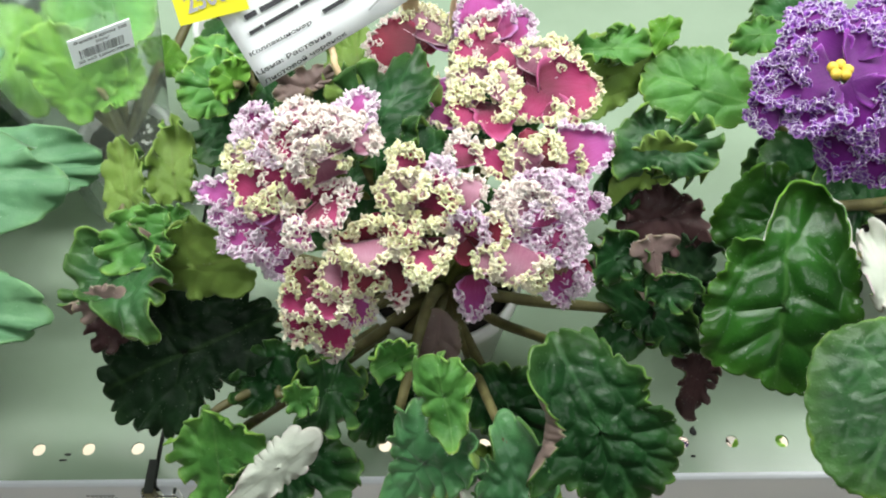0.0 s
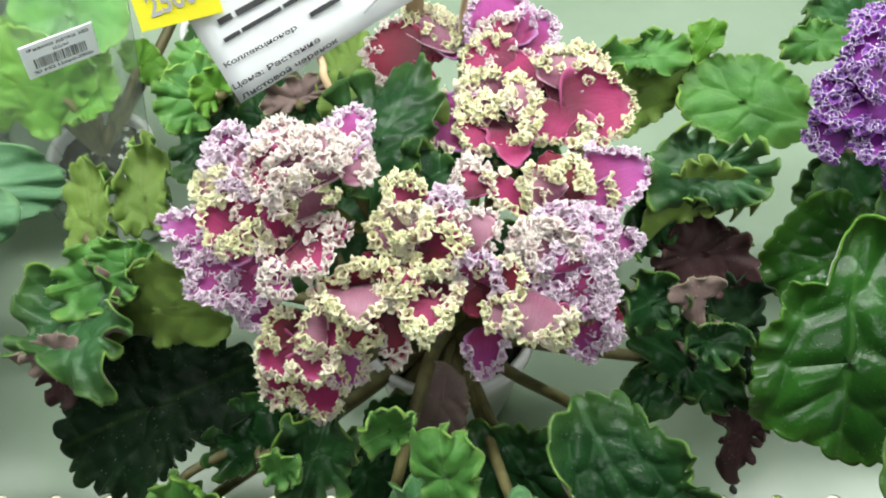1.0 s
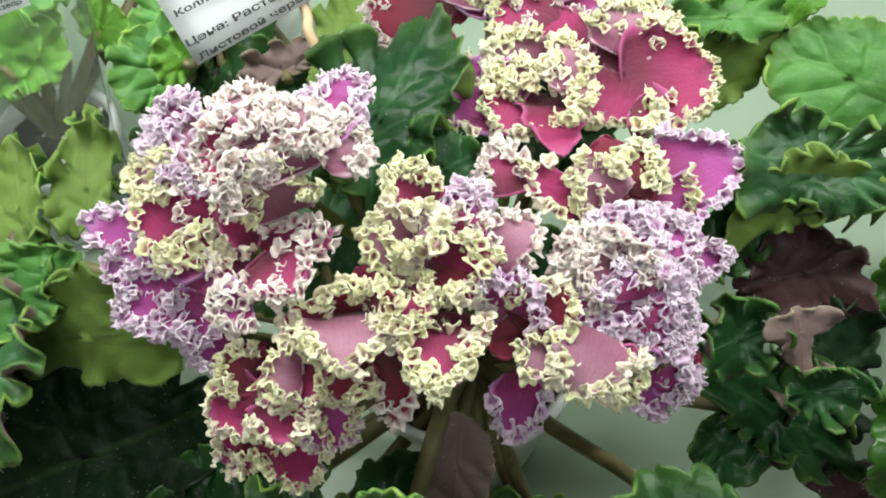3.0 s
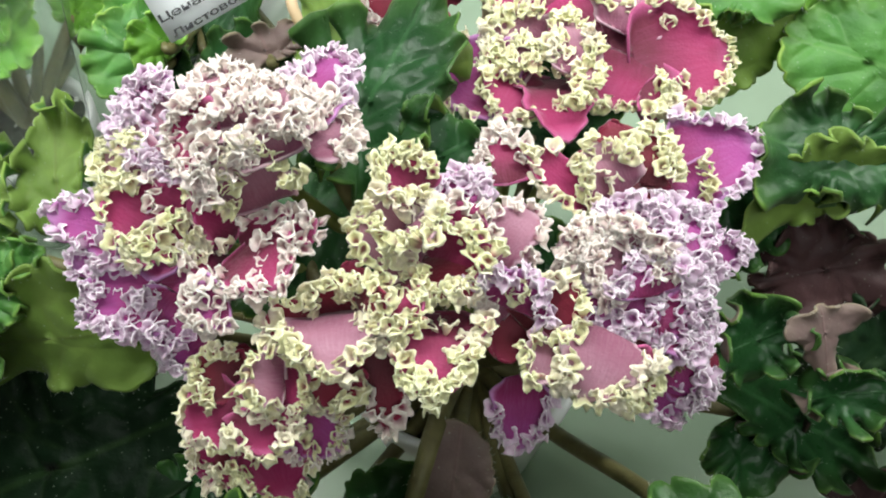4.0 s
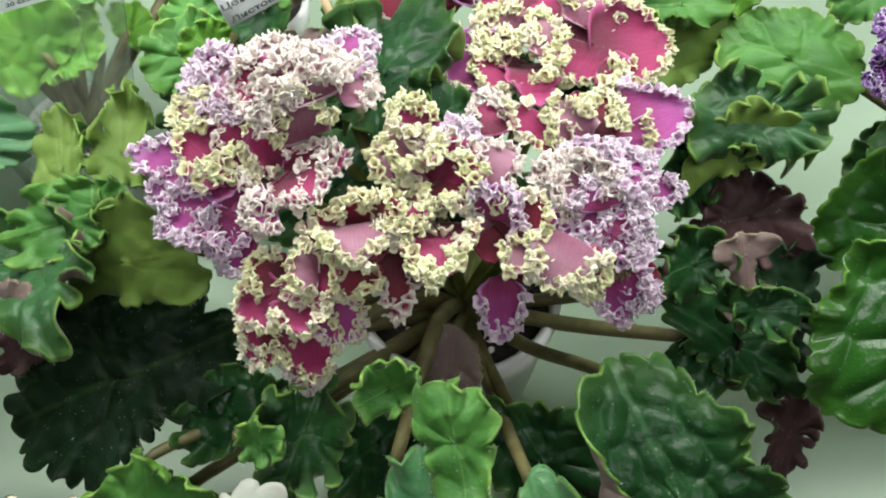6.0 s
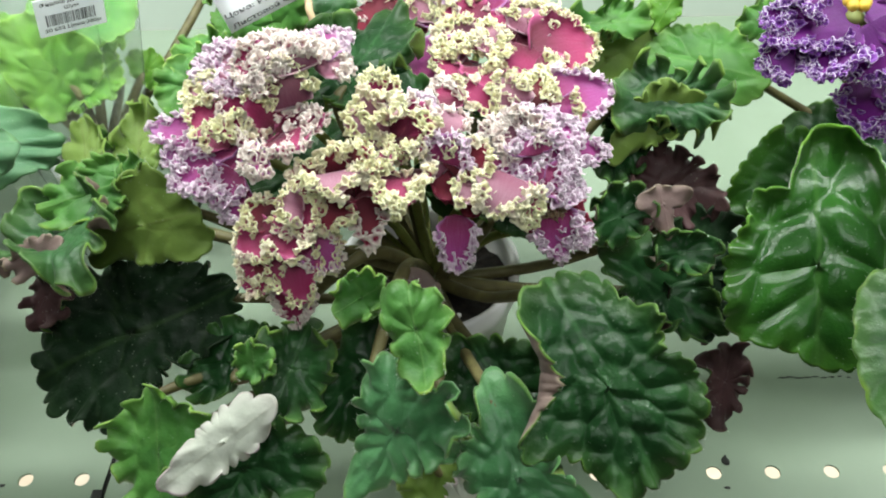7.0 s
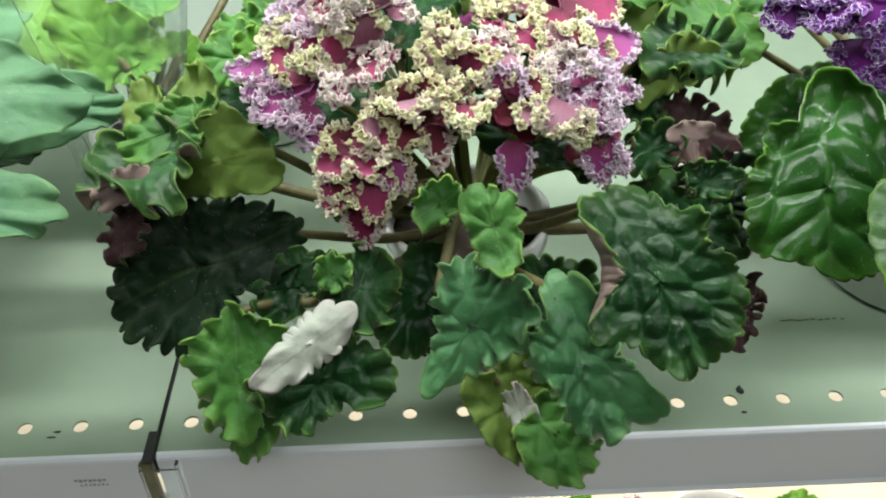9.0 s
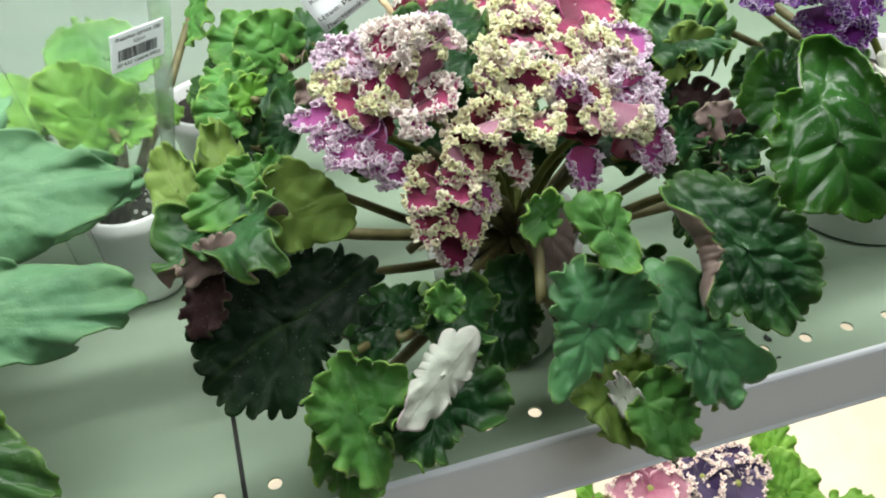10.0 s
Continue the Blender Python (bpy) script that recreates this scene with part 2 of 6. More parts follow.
# ---- making meshes ----
def link_mesh(name, verts, faces, mats, parent=None, uvs=None, slots=None, label="", smooth=True):
    """One mesh object from arrays, under a parent."""
    me = bpy.data.meshes.new(name)
    me.from_pydata([tuple(p) for p in verts], [], [tuple(f) for f in faces])
    for m in mats:
        me.materials.append(M[m])
    if slots is not None:
        me.polygons.foreach_set("material_index", slots)
    if smooth:
        me.polygons.foreach_set("use_smooth", [True] * len(me.polygons))
    if uvs is not None:
        layer = me.uv_layers.new(name="UVMap")
        index = np.zeros(len(me.loops), dtype=np.int64)
        me.loops.foreach_get("vertex_index", index)
        layer.data.foreach_set("uv", np.asarray(uvs, dtype=np.float64)[index].ravel())
    me.update()
    ob = new(name, me)
    ob.parent = parent
    if label:
        tagged(ob, label)
    return ob


def part(name, bm, material, parent=None, label="", smooth=False):
    me = bpy.data.meshes.new(name)
    bm.to_mesh(me)
    bm.free()
    me.materials.append(M[material])
    if smooth:
        me.polygons.foreach_set("use_smooth", [True] * len(me.polygons))
    ob = new(name, me)
    ob.parent = parent
    if label:
        tagged(ob, label)
    return ob


def thing(name, label, category, group="", kind=""):
    return tagged(new(name), label, category, group, kind)


def box(bm, lo, hi, bevel=0.0):
    made = bmesh.ops.create_cube(bm, size=1)["verts"]
    c, s = (Vector(lo) + Vector(hi)) / 2, Vector(hi) - Vector(lo)
    for vert in made:
        vert.co = Vector((vert.co.x * s.x, vert.co.y * s.y, vert.co.z * s.z)) + c
    if bevel:
        edges = {e for vert in made for e in vert.link_edges}
        bmesh.ops.bevel(bm, geom=list(edges), offset=bevel, segments=2, affect="EDGES", profile=0.5)
    return bm


def lathe(bm, profile, centre, turns=40):
    """A turned body from (radius, height) pairs."""
    rings = []
    for r, z in profile:
        rings.append([bm.verts.new((centre[0] + r * math.cos(a), centre[1] + r * math.sin(a), centre[2] + z))
                      for a in (2 * math.pi * k / turns for k in range(turns))])
    for low, high in zip(rings, rings[1:]):
        for k in range(turns):
            bm.faces.new((low[k], low[(k + 1) % turns], high[(k + 1) % turns], high[k]))
    return rings


def tube(points, radii, sides=8):
    """Vertices and faces of a round stalk through points (smoothed), with a radius at each."""
    pts = [Vector(p) for p in points]
    fine, rad = [], []
    for i in range(len(pts) - 1):
        a, b, c, e = pts[max(i - 1, 0)], pts[i], pts[i + 1], pts[min(i + 2, len(pts) - 1)]
        for k in range(6):
            s = k / 6
            fine.append(0.5 * ((2 * b) + (c - a) * s + (2 * a - 5 * b + 4 * c - e) * s * s + (3 * b - a - 3 * c + e) * s ** 3))
            rad.append(radii[i] * (1 - s) + radii[i + 1] * s)
    fine.append(pts[-1]), rad.append(radii[-1])
    verts, faces = [], []
    for i, p in enumerate(fine):
        t = (fine[min(i + 1, len(fine) - 1)] - fine[max(i - 1, 0)]).normalized()
        x = t.orthogonal().normalized() if i == 0 else (x - t * x.dot(t)).normalized()
        y = t.cross(x)
        for k in range(sides):
            a = 2 * math.pi * k / sides
            verts.append(p + (x * math.cos(a) + y * math.sin(a)) * rad[i])
    for i in range(len(fine) - 1):
        for k in range(sides):
            faces.append((i * sides + k, i * sides + (k + 1) % sides, (i + 1) * sides + (k + 1) % sides, (i + 1) * sides + k))
    faces.append(tuple(range(sides))[::-1])
    faces.append(tuple((len(fine) - 1) * sides + k for k in range(sides)))
    return verts, faces


def stalk(parent, points, radii, material="stalk_green", name="flower_stalk", label=""):
    verts, faces = tube(points, radii)
    return link_mesh(name, verts, faces, [material], parent, label=label)


def blade_grid(base, tip, width, normal, arch, roll_left, roll_right, tip_curl, ruffle, waves, scallop, heart, seed, nu, nv, blunt, teeth=13, quilt=0.0):
    """The midsurface of a leaf or petal: a bent spine with rolled sides and a ruffled rim. Returns places (nu, nv, 3) and uv."""
    rng = np.random.default_rng(seed)
    base, tip = np.array(base, float), np.array(tip, float)
    axis = tip - base
    length = np.linalg.norm(axis)
    t = axis / length
    n = np.array(normal, float)
    n -= t * n.dot(t)
    n /= np.linalg.norm(n)
    s = np.cross(t, n)
    u = (1 - np.cos(np.linspace(0, 1, nu) * math.pi)) / 2 * 0.75 + np.linspace(0, 1, nu) * 0.25
    v = np.sin(np.linspace(-1, 1, nv) * math.pi / 2) * 0.55 + np.linspace(-1, 1, nv) * 0.45
    # spine: the angle out of the base-tip line, then the curl of the tip
    bend = arch * 2.6 * (1 - 2 * u) + np.radians(tip_curl) * np.clip((u - 0.55) / 0.45, 0, 1) ** 1.6
    du = np.gradient(u) * length
    along, out = np.cumsum(np.cos(bend) * du), np.cumsum(np.sin(bend) * du)
    along, out = along - along[0], out - out[0]
    flat = np.cumsum(np.cos(arch * 2.6 * (1 - 2 * u)) * du)
    k = length / max(flat[-1] - flat[0], 1e-6)
    along, out = along * k, out * k
    half = width / 2 * np.sin(np.pi * np.clip(u, 0.0, 1) ** blunt) ** 0.54
    half = np.maximum(half, width * 0.012)
    places = np.zeros((nu, nv, 3))
    phase = rng.uniform(0, 6.28, 8)
    fine = np.linspace(0, 1, 24)
    for j, vv in enumerate(v):
        a = abs(vv)
        roll = np.radians(roll_right if vv > 0 else roll_left)
        w = fine * a
        ang = roll * np.clip((w - 0.25) / 0.75, 0, 1) ** 1.3
        lat, lift = np.trapz(np.cos(ang), w), np.trapz(np.sin(ang), w)
        side = 1 if vv > 0 else -1
        ph = phase[0 if vv > 0 else 1]
        run = u * waves * 2 * math.pi
        wave = np.sin(run + ph) + 0.5 * np.sin(run * 1.73 + phase[2] + side) + 0.12 * np.sin(run * 3.1 + phase[3] * side)
        edge = a ** 4.2
        # the rim also waves at the tip, across the end
        end = np.clip((u - 0.8) / 0.2, 0, 1) ** 2
        wave = wave * (1 - 0.6 * end) + end * np.sin(vv * waves * 2.2 + phase[4]) * (1.2 - a)
        lobes = 1 + scallop * a ** 4 * (np.abs(np.sin(u * teeth * math.pi + phase[5])) ** 0.8 - 0.5 + 0.5 * np.sin(run * 0.8 + phase[7] * side))
        buckle = 0.35 * ruffle * np.sin(u * 9 + phase[6] + vv * 3) * a
        pucker = 0.0006 * a * np.sin(u * 23 + phase[1] + vv * 5)
        x = side * half * lat * lobes + ruffle * 0.35 * edge * np.cos(run + ph + 1) + pucker
        cell = np.sin(a * 6.5 + 2.4 * np.sin(u * 5 + phase[3]) + phase[6] * side) * np.sin(u * 14 + 1.8 * np.sin(a * 4 + phase[1]) - a * 4)
        cell = cell * 0.8 - 0.9 * math.exp(-(a / 0.07) ** 2)
        up = half * lift + ruffle * edge * wave + buckle + quilt * cell * (1 - a ** 6)
        back = -heart * length * a ** 2 * (1 - u) ** 3
        tang_a, tang_o = np.cos(bend), np.sin(bend)
        for i in range(nu):
            ti = t * tang_a[i] + n * tang_o[i]
            ni = n * tang_a[i] - t * tang_o[i]
            places[i, j] = base + t * along[i] + n * out[i] + s * x[i] + ni * up[i] + ti * back[i]
    uv = np.zeros((nu, nv, 2))
    uv[:, :, 0], uv[:, :, 1] = v[None, :], u[:, None]
    return places, uv


def sheet(name, places, uv, mats, parent, thick, label=""):
    """Closes a grid into a thin body: the top takes the first material, the underside the second."""
    nu, nv = places.shape[:2]
    du, dv = np.gradient(places, axis=0), np.gradient(places, axis=1)
    nrm = np.cross(dv, du)
    nrm /= np.linalg.norm(nrm, axis=2, keepdims=True) + 1e-12
    verts = np.concatenate([(places + nrm * thick / 2).reshape(-1, 3), (places - nrm * thick / 2).reshape(-1, 3)])
    uvs = np.concatenate([uv.reshape(-1, 2)] * 2)
    idx, m = np.arange(nu * nv).reshape(nu, nv), nu * nv
    quad = np.stack([idx[:-1, :-1], idx[:-1, 1:], idx[1:, 1:], idx[1:, :-1]], -1).reshape(-1, 4)
    rim = np.concatenate([idx[0, :], idx[1:, -1], idx[-1, -2::-1], idx[-2:0:-1, 0]])
    nxt = np.roll(rim, -1)
    walls = np.stack([rim, rim + m, nxt + m, nxt], -1)
    faces = np.concatenate([quad, quad[:, ::-1] + m, walls])
    slots = [0] * len(quad) + [1] * len(quad) + [0] * len(walls)
    return link_mesh(name, verts, faces.tolist(), mats, parent, uvs, slots, label)


def ring_of(values, phi, smooth=True):
    """Values at even steps round a rim, read at the angles phi."""
    values = np.asarray(values, float)
    k = len(values)
    f = (phi / (2 * math.pi) * k) % k
    i = np.floor(f).astype(int) % k
    a = f - np.floor(f)
    if not smooth:
        a = a * a * (3 - 2 * a)
        return values[i] * (1 - a) + values[(i + 1) % k] * a
    p0, p1, p2, p3 = values[i - 1], values[i], values[(i + 1) % k], values[(i + 2) % k]
    return 0.5 * (2 * p1 + (p2 - p0) * a + (2 * p0 - 5 * p1 + 4 * p2 - p3) * a * a + (3 * p1 - p0 - 3 * p2 + p3) * a ** 3)


def uneven(phi, count, rng, spread=0.55):
    """A phase that gains 2 pi over each of count uneven steps round the rim, and a strength that differs from step to step."""
    steps = rng.uniform(1 - spread, 1 + spread, count)
    at = np.concatenate([[0], np.cumsum(steps)]) / steps.sum() * 2 * math.pi
    phase = np.interp(phi, at, np.arange(count + 1) * 2 * math.pi)
    return phase + rng.uniform(0, 6.28), ring_of(rng.uniform(0.15, 1.0, count), phi, False)


def quilting(x, y, size, rng):
    """Pillows between the veins of a blade, 0 in the grooves and 1 on top; x runs along the midrib and y across it, in metres."""
    span = max(np.abs(x).max(), np.abs(y).max()) + size
    k = int(math.ceil(span / size))
    gx, gy = np.meshgrid(np.arange(-k, k + 1), np.arange(-k, k + 1), indexing="ij")
    sx = (gx + rng.uniform(-0.5, 0.5, gx.shape)).ravel() * size
    sy = (gy + 0.5 + rng.uniform(-0.48, 0.48, gx.shape)).ravel() * size * 1.1
    # veins run forward and outward, so the cells lean with them
    fx, fy = (x - 0.55 * np.abs(y)).ravel(), y.ravel()
    first, second = np.full(fx.shape, 9.0), np.full(fx.shape, 9.0)
    for a, b in zip(sx, sy):
        if abs(b) > span or abs(a) > span * 1.8:
            continue
        d = np.hypot(fx - a, fy - b)
        second = np.minimum(second, np.maximum(first, d))
        first = np.minimum(first, d)
    top = np.clip((second - first) / (size * 0.75), 0, 1).reshape(x.shape)
    mid = 1 - 0.2 * np.exp(-(y / 0.003) ** 2)
    return np.sin(top * math.pi / 2) * mid


def close_blade(name, places, n, r, uv, cells, mats, plant, label, thick=0.0008):
    """Rings round a middle become a thin two-sided body; returns it with the normals of its rings."""
    nr, nphi = places.shape[:2]
    dr = np.gradient(places, axis=0)
    dp = np.roll(places, -1, axis=1) - np.roll(places, 1, axis=1)
    nrm = np.cross(dp, dr)
    nrm /= np.linalg.norm(nrm, axis=2, keepdims=True) + 1e-12
    if (nrm[2:8] @ n).mean() < 0:
        nrm = -nrm
    verts = np.concatenate([(places + nrm * thick / 2).reshape(-1, 3), (places - nrm * thick / 2).reshape(-1, 3)])
    idx, m = np.arange(nr * nphi).reshape(nr, nphi), nr * nphi
    nxt = np.roll(idx, -1, axis=1)
    quad = np.stack([idx[:-1], idx[1:], nxt[1:], nxt[:-1]], -1).reshape(-1, 4)
    walls = np.stack([idx[-1], idx[-1] + m, nxt[-1] + m, nxt[-1]], -1)
    faces = quad.tolist() + (quad[:, ::-1] + m).tolist() + walls.tolist() + [idx[0][::-1].tolist(), (idx[0] + m).tolist()]
    slots = [0] * len(quad) + [1] * len(quad) + [0] * len(walls) + [0, 1]
    ob = link_mesh(name, verts, faces, mats, plant, np.concatenate([uv, uv]), slots, label)
    ring = np.repeat(r.ravel(), nphi)
    for title, values in (("rim", ring), ("pillow", cells.ravel())):
        layer = ob.data.attributes.new(title, "FLOAT", "POINT")
        layer.data.foreach_set("value", np.concatenate([values, values]).astype(np.float32))
    return ob, nrm


def fuzz_on(ob, places, nrm, hairs, rng):
    """Fine pale hairs, most of them along the rim."""
    nr, nphi = places.shape[:2]
    pick = rng.integers(0, nphi, hairs)
    level = np.where(rng.uniform(size=hairs) < 0.75, nr - 1, rng.integers(nr // 2, nr, hairs))
    p = places[level, pick]
    away = places[nr - 1, pick] - places[nr - 4, pick]
    away /= np.linalg.norm(away, axis=1, keepdims=True) + 1e-9
    d = away * (level == nr - 1)[:, None] + nrm[level, pick] * rng.uniform(0.2, 1.0, hairs)[:, None] + rng.normal(size=(hairs, 3)) * 0.3
    d /= np.linalg.norm(d, axis=1, keepdims=True)
    wide = np.cross(d, rng.normal(size=(hairs, 3)))
    wide /= np.linalg.norm(wide, axis=1, keepdims=True) + 1e-9
    size = rng.uniform(0.0007, 0.0017, hairs)[:, None]
    hv = np.stack([p + wide * 0.00005, p - wide * 0.00005, p + d * size], 1).reshape(-1, 3)
    tagged(link_mesh("fuzz", hv, np.arange(hairs * 3).reshape(-1, 3).tolist(), ["leaf_hair"], ob), kind="stuff")


def blade(plant, centre, way, normal, reach, turn=None, hinge=0.55, bend=0.0, cup=0.0, top="leaf_mid", under="under_olive", ruffle=0.002, waves=11, tooth=0.0013, teeth=26,
          quilt=0.0011, cell=0.0085, seed=1, root=None, foot=None, label="", stem="stalk_brown", hairs=170, name="leaf"):
    """A leaf of uneven outline: reach gives its breadth in millimetres at even steps round the centre, from the tip on;
    turn the degrees by which its rim curls up (or down, below zero) at some of those steps, from the share hinge of the way out."""
    rng = np.random.default_rng(seed)
    c, t, n = np.array(centre, float), np.array(way, float), np.array(normal, float)
    n /= np.linalg.norm(n)
    t -= n * t.dot(n)
    t /= np.linalg.norm(t)
    s = np.cross(t, n)
    reach = np.asarray(reach, float) / 1000
    size = reach.mean()
    nr, nphi = (26, 220) if size > 0.022 else (20, 150) if size > 0.012 else (14, 96)
    r = (np.linspace(0.0, 1.0, nr) ** 0.75)[:, None]
    r[0] = 0.003
    phi = (np.arange(nphi) / nphi * 2 * math.pi)[None, :]
    edge = ring_of(reach, phi)
    angles = np.zeros(len(reach))
    for k, value in (turn or {}).items():
        angles[k] = value
    angle = np.radians(ring_of(angles, phi, False))
    # the way out along each spoke, bent up by its turn; stretched so that the outline stays
    g = np.linspace(0, 1, 90)[:, None]
    theta = angle * np.clip((g - hinge) / (1 - hinge), 0, 1) ** 1.1
    out, up = np.cumsum(np.cos(theta), 0) / 90, np.cumsum(np.sin(theta), 0) / 90
    far = np.maximum(out.max(0), 0.4)
    rows = np.clip((r * 89).round().astype(int), 0, 89)[:, 0]
    out, up = out[rows] / far * edge, up[rows] / far * edge
    # scalloped rim and uneven ruffle, tight at the rim
    ph, strong = uneven(phi, round(teeth * 1.35), rng, 0.35)
    notch = (np.abs(np.sin(ph / 2)) ** 0.5 - 0.68) * (0.45 + 0.75 * strong)
    out = out + tooth * 2.4 * notch * r ** 7
    sw, amp = uneven(phi, waves, rng)
    slow, slow_amp = uneven(phi, max(3, waves // 3), rng)
    ruffle = ruffle * 1.8
    lift = ruffle * (amp * np.sin(sw) * r ** 5.5 * 1.15 + 0.55 * slow_amp * np.sin(slow) * r ** 3)
    aside = -ruffle * 0.36 * amp * np.sin(2 * sw) * r ** 6
    out = out + ruffle * 0.14 * amp * np.cos(sw) * r ** 8
    x, y = np.cos(phi) * out, np.sin(phi) * out
    cells = quilting(x, y, cell, rng)
    z = up + lift + quilt * (cells - 0.5) * (1 - r ** 6)
    ahead, behind = bend if isinstance(bend, tuple) else (bend, bend)
    z = z - np.where(x > 0, ahead, behind) * (x / size) ** 2 * size + cup * (y / size) ** 2 * size
    z = z + 0.05 * size * np.sin(x / size * 2.1 + rng.uniform(0, 6)) * np.sin(y / size * 1.9 + rng.uniform(0, 6))
    x, y = x - np.sin(phi) * aside, y + np.cos(phi) * aside
    places = c + x[..., None] * t + y[..., None] * s + z[..., None] * n
    span = reach[0] + reach[len(reach) // 2]
    uv = np.stack([y / (span / 2), (x + reach[len(reach) // 2]) / span], -1).reshape(-1, 2)
    ob, nrm = close_blade(name, places, n, r, uv, cells, [top, under], plant, label)
    if hairs:
        fuzz_on(ob, places, nrm, hairs, rng)
    if root is not None:
        start = Vector(root)
        back = reach[len(reach) // 2]

        def below(share):
            return Vector(c - t * back * share - n * (behind * (back * share / size) ** 2 * size + quilt + 0.0035))

        end = Vector(foot) if foot is not None else below(0.85)
        over = below(0.4)
        way_up = start.lerp(end, 0.5) - Vector((0, 0, 0.06 * (end - start).length))
        stalk(ob, [start, way_up, end, over], [0.0028, 0.0023, 0.0018, 0.0008], stem, "petiole")
    return ob


def leaf(plant, base, tip, width, normal=(0, -0.6, 0.8), top="leaf_mid", under="under_olive", arch=0.12, roll=(20, 20), tip_curl=0,
         ruffle=0.004, waves=5, scallop=0.085, heart=0.30, seed=1, root=None, quilt=0.0012, teeth=17, curl=None, pillows=1.0, label="", stem="stalk_brown", hairs=170):
    """A heart-shaped leaf, laid out as rings round a point on its midrib: bent spine, rolled sides, puckered blade and a curled, scalloped rim."""
    rng = np.random.default_rng(seed)
    base, tip = np.array(base, float), np.array(tip, float)
    length = np.linalg.norm(tip - base)
    t = (tip - base) / length
    n = np.array(normal, float)
    n -= t * n.dot(t)
    n /= np.linalg.norm(n)
    s = np.cross(t, n)
    curl = min(0.0036, width * 0.060) if curl is None else curl
    width *= 0.90
    big = width > 0.03
    nr, nphi = (22, 150) if big else (14, 96)
    r = (np.linspace(0.0, 1.0, nr) ** 0.8)[:, None]
    r[0] = 0.003
    phi = (np.arange(nphi) / nphi * 2 * math.pi)[None, :]
    off = np.minimum(phi, 2 * math.pi - phi)
    ph = rng.uniform(0, 6.28, 12)
    lump = 1 + 0.06 * np.sin(2 * phi + ph[0]) + 0.05 * np.sin(3 * phi + ph[1]) + 0.035 * np.sin(5 * phi + ph[2])
    edge = lump * (1 + 0.05 * np.exp(-(off / 0.3) ** 2)) * (1 - heart * np.exp(-((math.pi - off) / 0.32) ** 2))
    notch, strong = uneven(phi, max(6, round(teeth * 1.7)), rng, 0.4)
    tooth = (np.abs(np.sin(notch / 2)) ** 0.6 - 0.62) * (0.45 + 0.75 * strong)
    reach = edge * (1 + 0.9 * scallop * tooth * r ** 7)
    # the ruffle: uneven tight waves at the rim and slower ones further in
    amount = max(curl, ruffle * 0.6) * 1.6
    swing, strength = uneven(phi, round(waves * 2) + 3, rng)
    slow, slow_strength = uneven(phi, max(3, waves - 1), rng)
    mid = 0.42
    far = r * reach
    aside = -amount / (width * 0.5) * 0.36 * strength * np.sin(2 * swing) * r ** 6
    along = mid + np.where(np.cos(phi) > 0, 1 - mid, mid) * (np.cos(phi) * far - np.sin(phi) * aside)
    lat = np.sin(phi) * far + np.cos(phi) * aside
    lift = amount * (strength * np.sin(swing) * r ** 5.5 * 1.15 + 0.6 * slow_strength * np.sin(slow) * r ** 3)
    push = amount * strength * (r ** 8) * np.cos(swing) * 0.14
    a = np.abs(lat)
    cells = quilting((along - mid) * length, lat * width / 2, 0.0085 / pillows, rng)
    lift = lift + quilt * (cells - 0.5) * (1 - r ** 6)
    # bend the spine and roll the sides
    g = np.linspace(-0.15, 1.3, 300)
    bend = arch * 2.6 * (1 - 2 * g) + np.radians(tip_curl) * np.clip((g - 0.55) / 0.45, 0, 1.5) ** 1.6
    dg = (g[1] - g[0]) * length
    fwd, out = np.cumsum(np.cos(bend)) * dg, np.cumsum(np.sin(bend)) * dg
    z0, z1 = np.interp(0, g, fwd), np.interp(0, g, out)
    w = np.linspace(0, 1.4, 120)
    sides = []
    for angle in roll:
        theta = np.radians(angle) * np.clip((w - 0.25) / 0.75, 0, 1.4) ** 1.3
        sides.append((np.cumsum(np.cos(theta)) * (w[1] - w[0]), np.cumsum(np.sin(theta)) * (w[1] - w[0])))
    half = width / 2
    right = lat > 0
    flat = np.where(right, np.interp(a, w, sides[1][0]), -np.interp(a, w, sides[0][0])) * half
    rise = np.where(right, np.interp(a, w, sides[1][1]), np.interp(a, w, sides[0][1])) * half
    b = np.interp(along, g, bend)
    f, o = np.interp(along, g, fwd) - z0, np.interp(along, g, out) - z1
    ti = t * np.cos(b)[..., None] + n * np.sin(b)[..., None]
    ni = n * np.cos(b)[..., None] - t * np.sin(b)[..., None]
    places = base + t * f[..., None] + n * o[..., None] + s * (flat + push * np.sin(phi))[..., None] + ni * (rise + lift)[..., None] + ti * (push * np.cos(phi))[..., None]
    uv = np.stack([lat, along], -1).reshape(-1, 2)
    ob, nrm = close_blade("leaf", places, n, r, uv, cells, [top, under], plant, label)
    if hairs:
        fuzz_on(ob, places, nrm, hairs, rng)
    if root is not None:
        start, end = Vector(root), Vector(base + (tip - base) * 0.10)
        way = start.lerp(end, 0.5) - Vector((0, 0, 0.03 * (end - start).length))
        stalk(ob, [start, way, end, Vector(base + (tip - base) * 0.3) + Vector(n) * float(np.interp(0.3, g, out) - z1 - 0.0015)], [0.0032, 0.0028, 0.0022, 0.0008], stem, "petiole")
    return ob


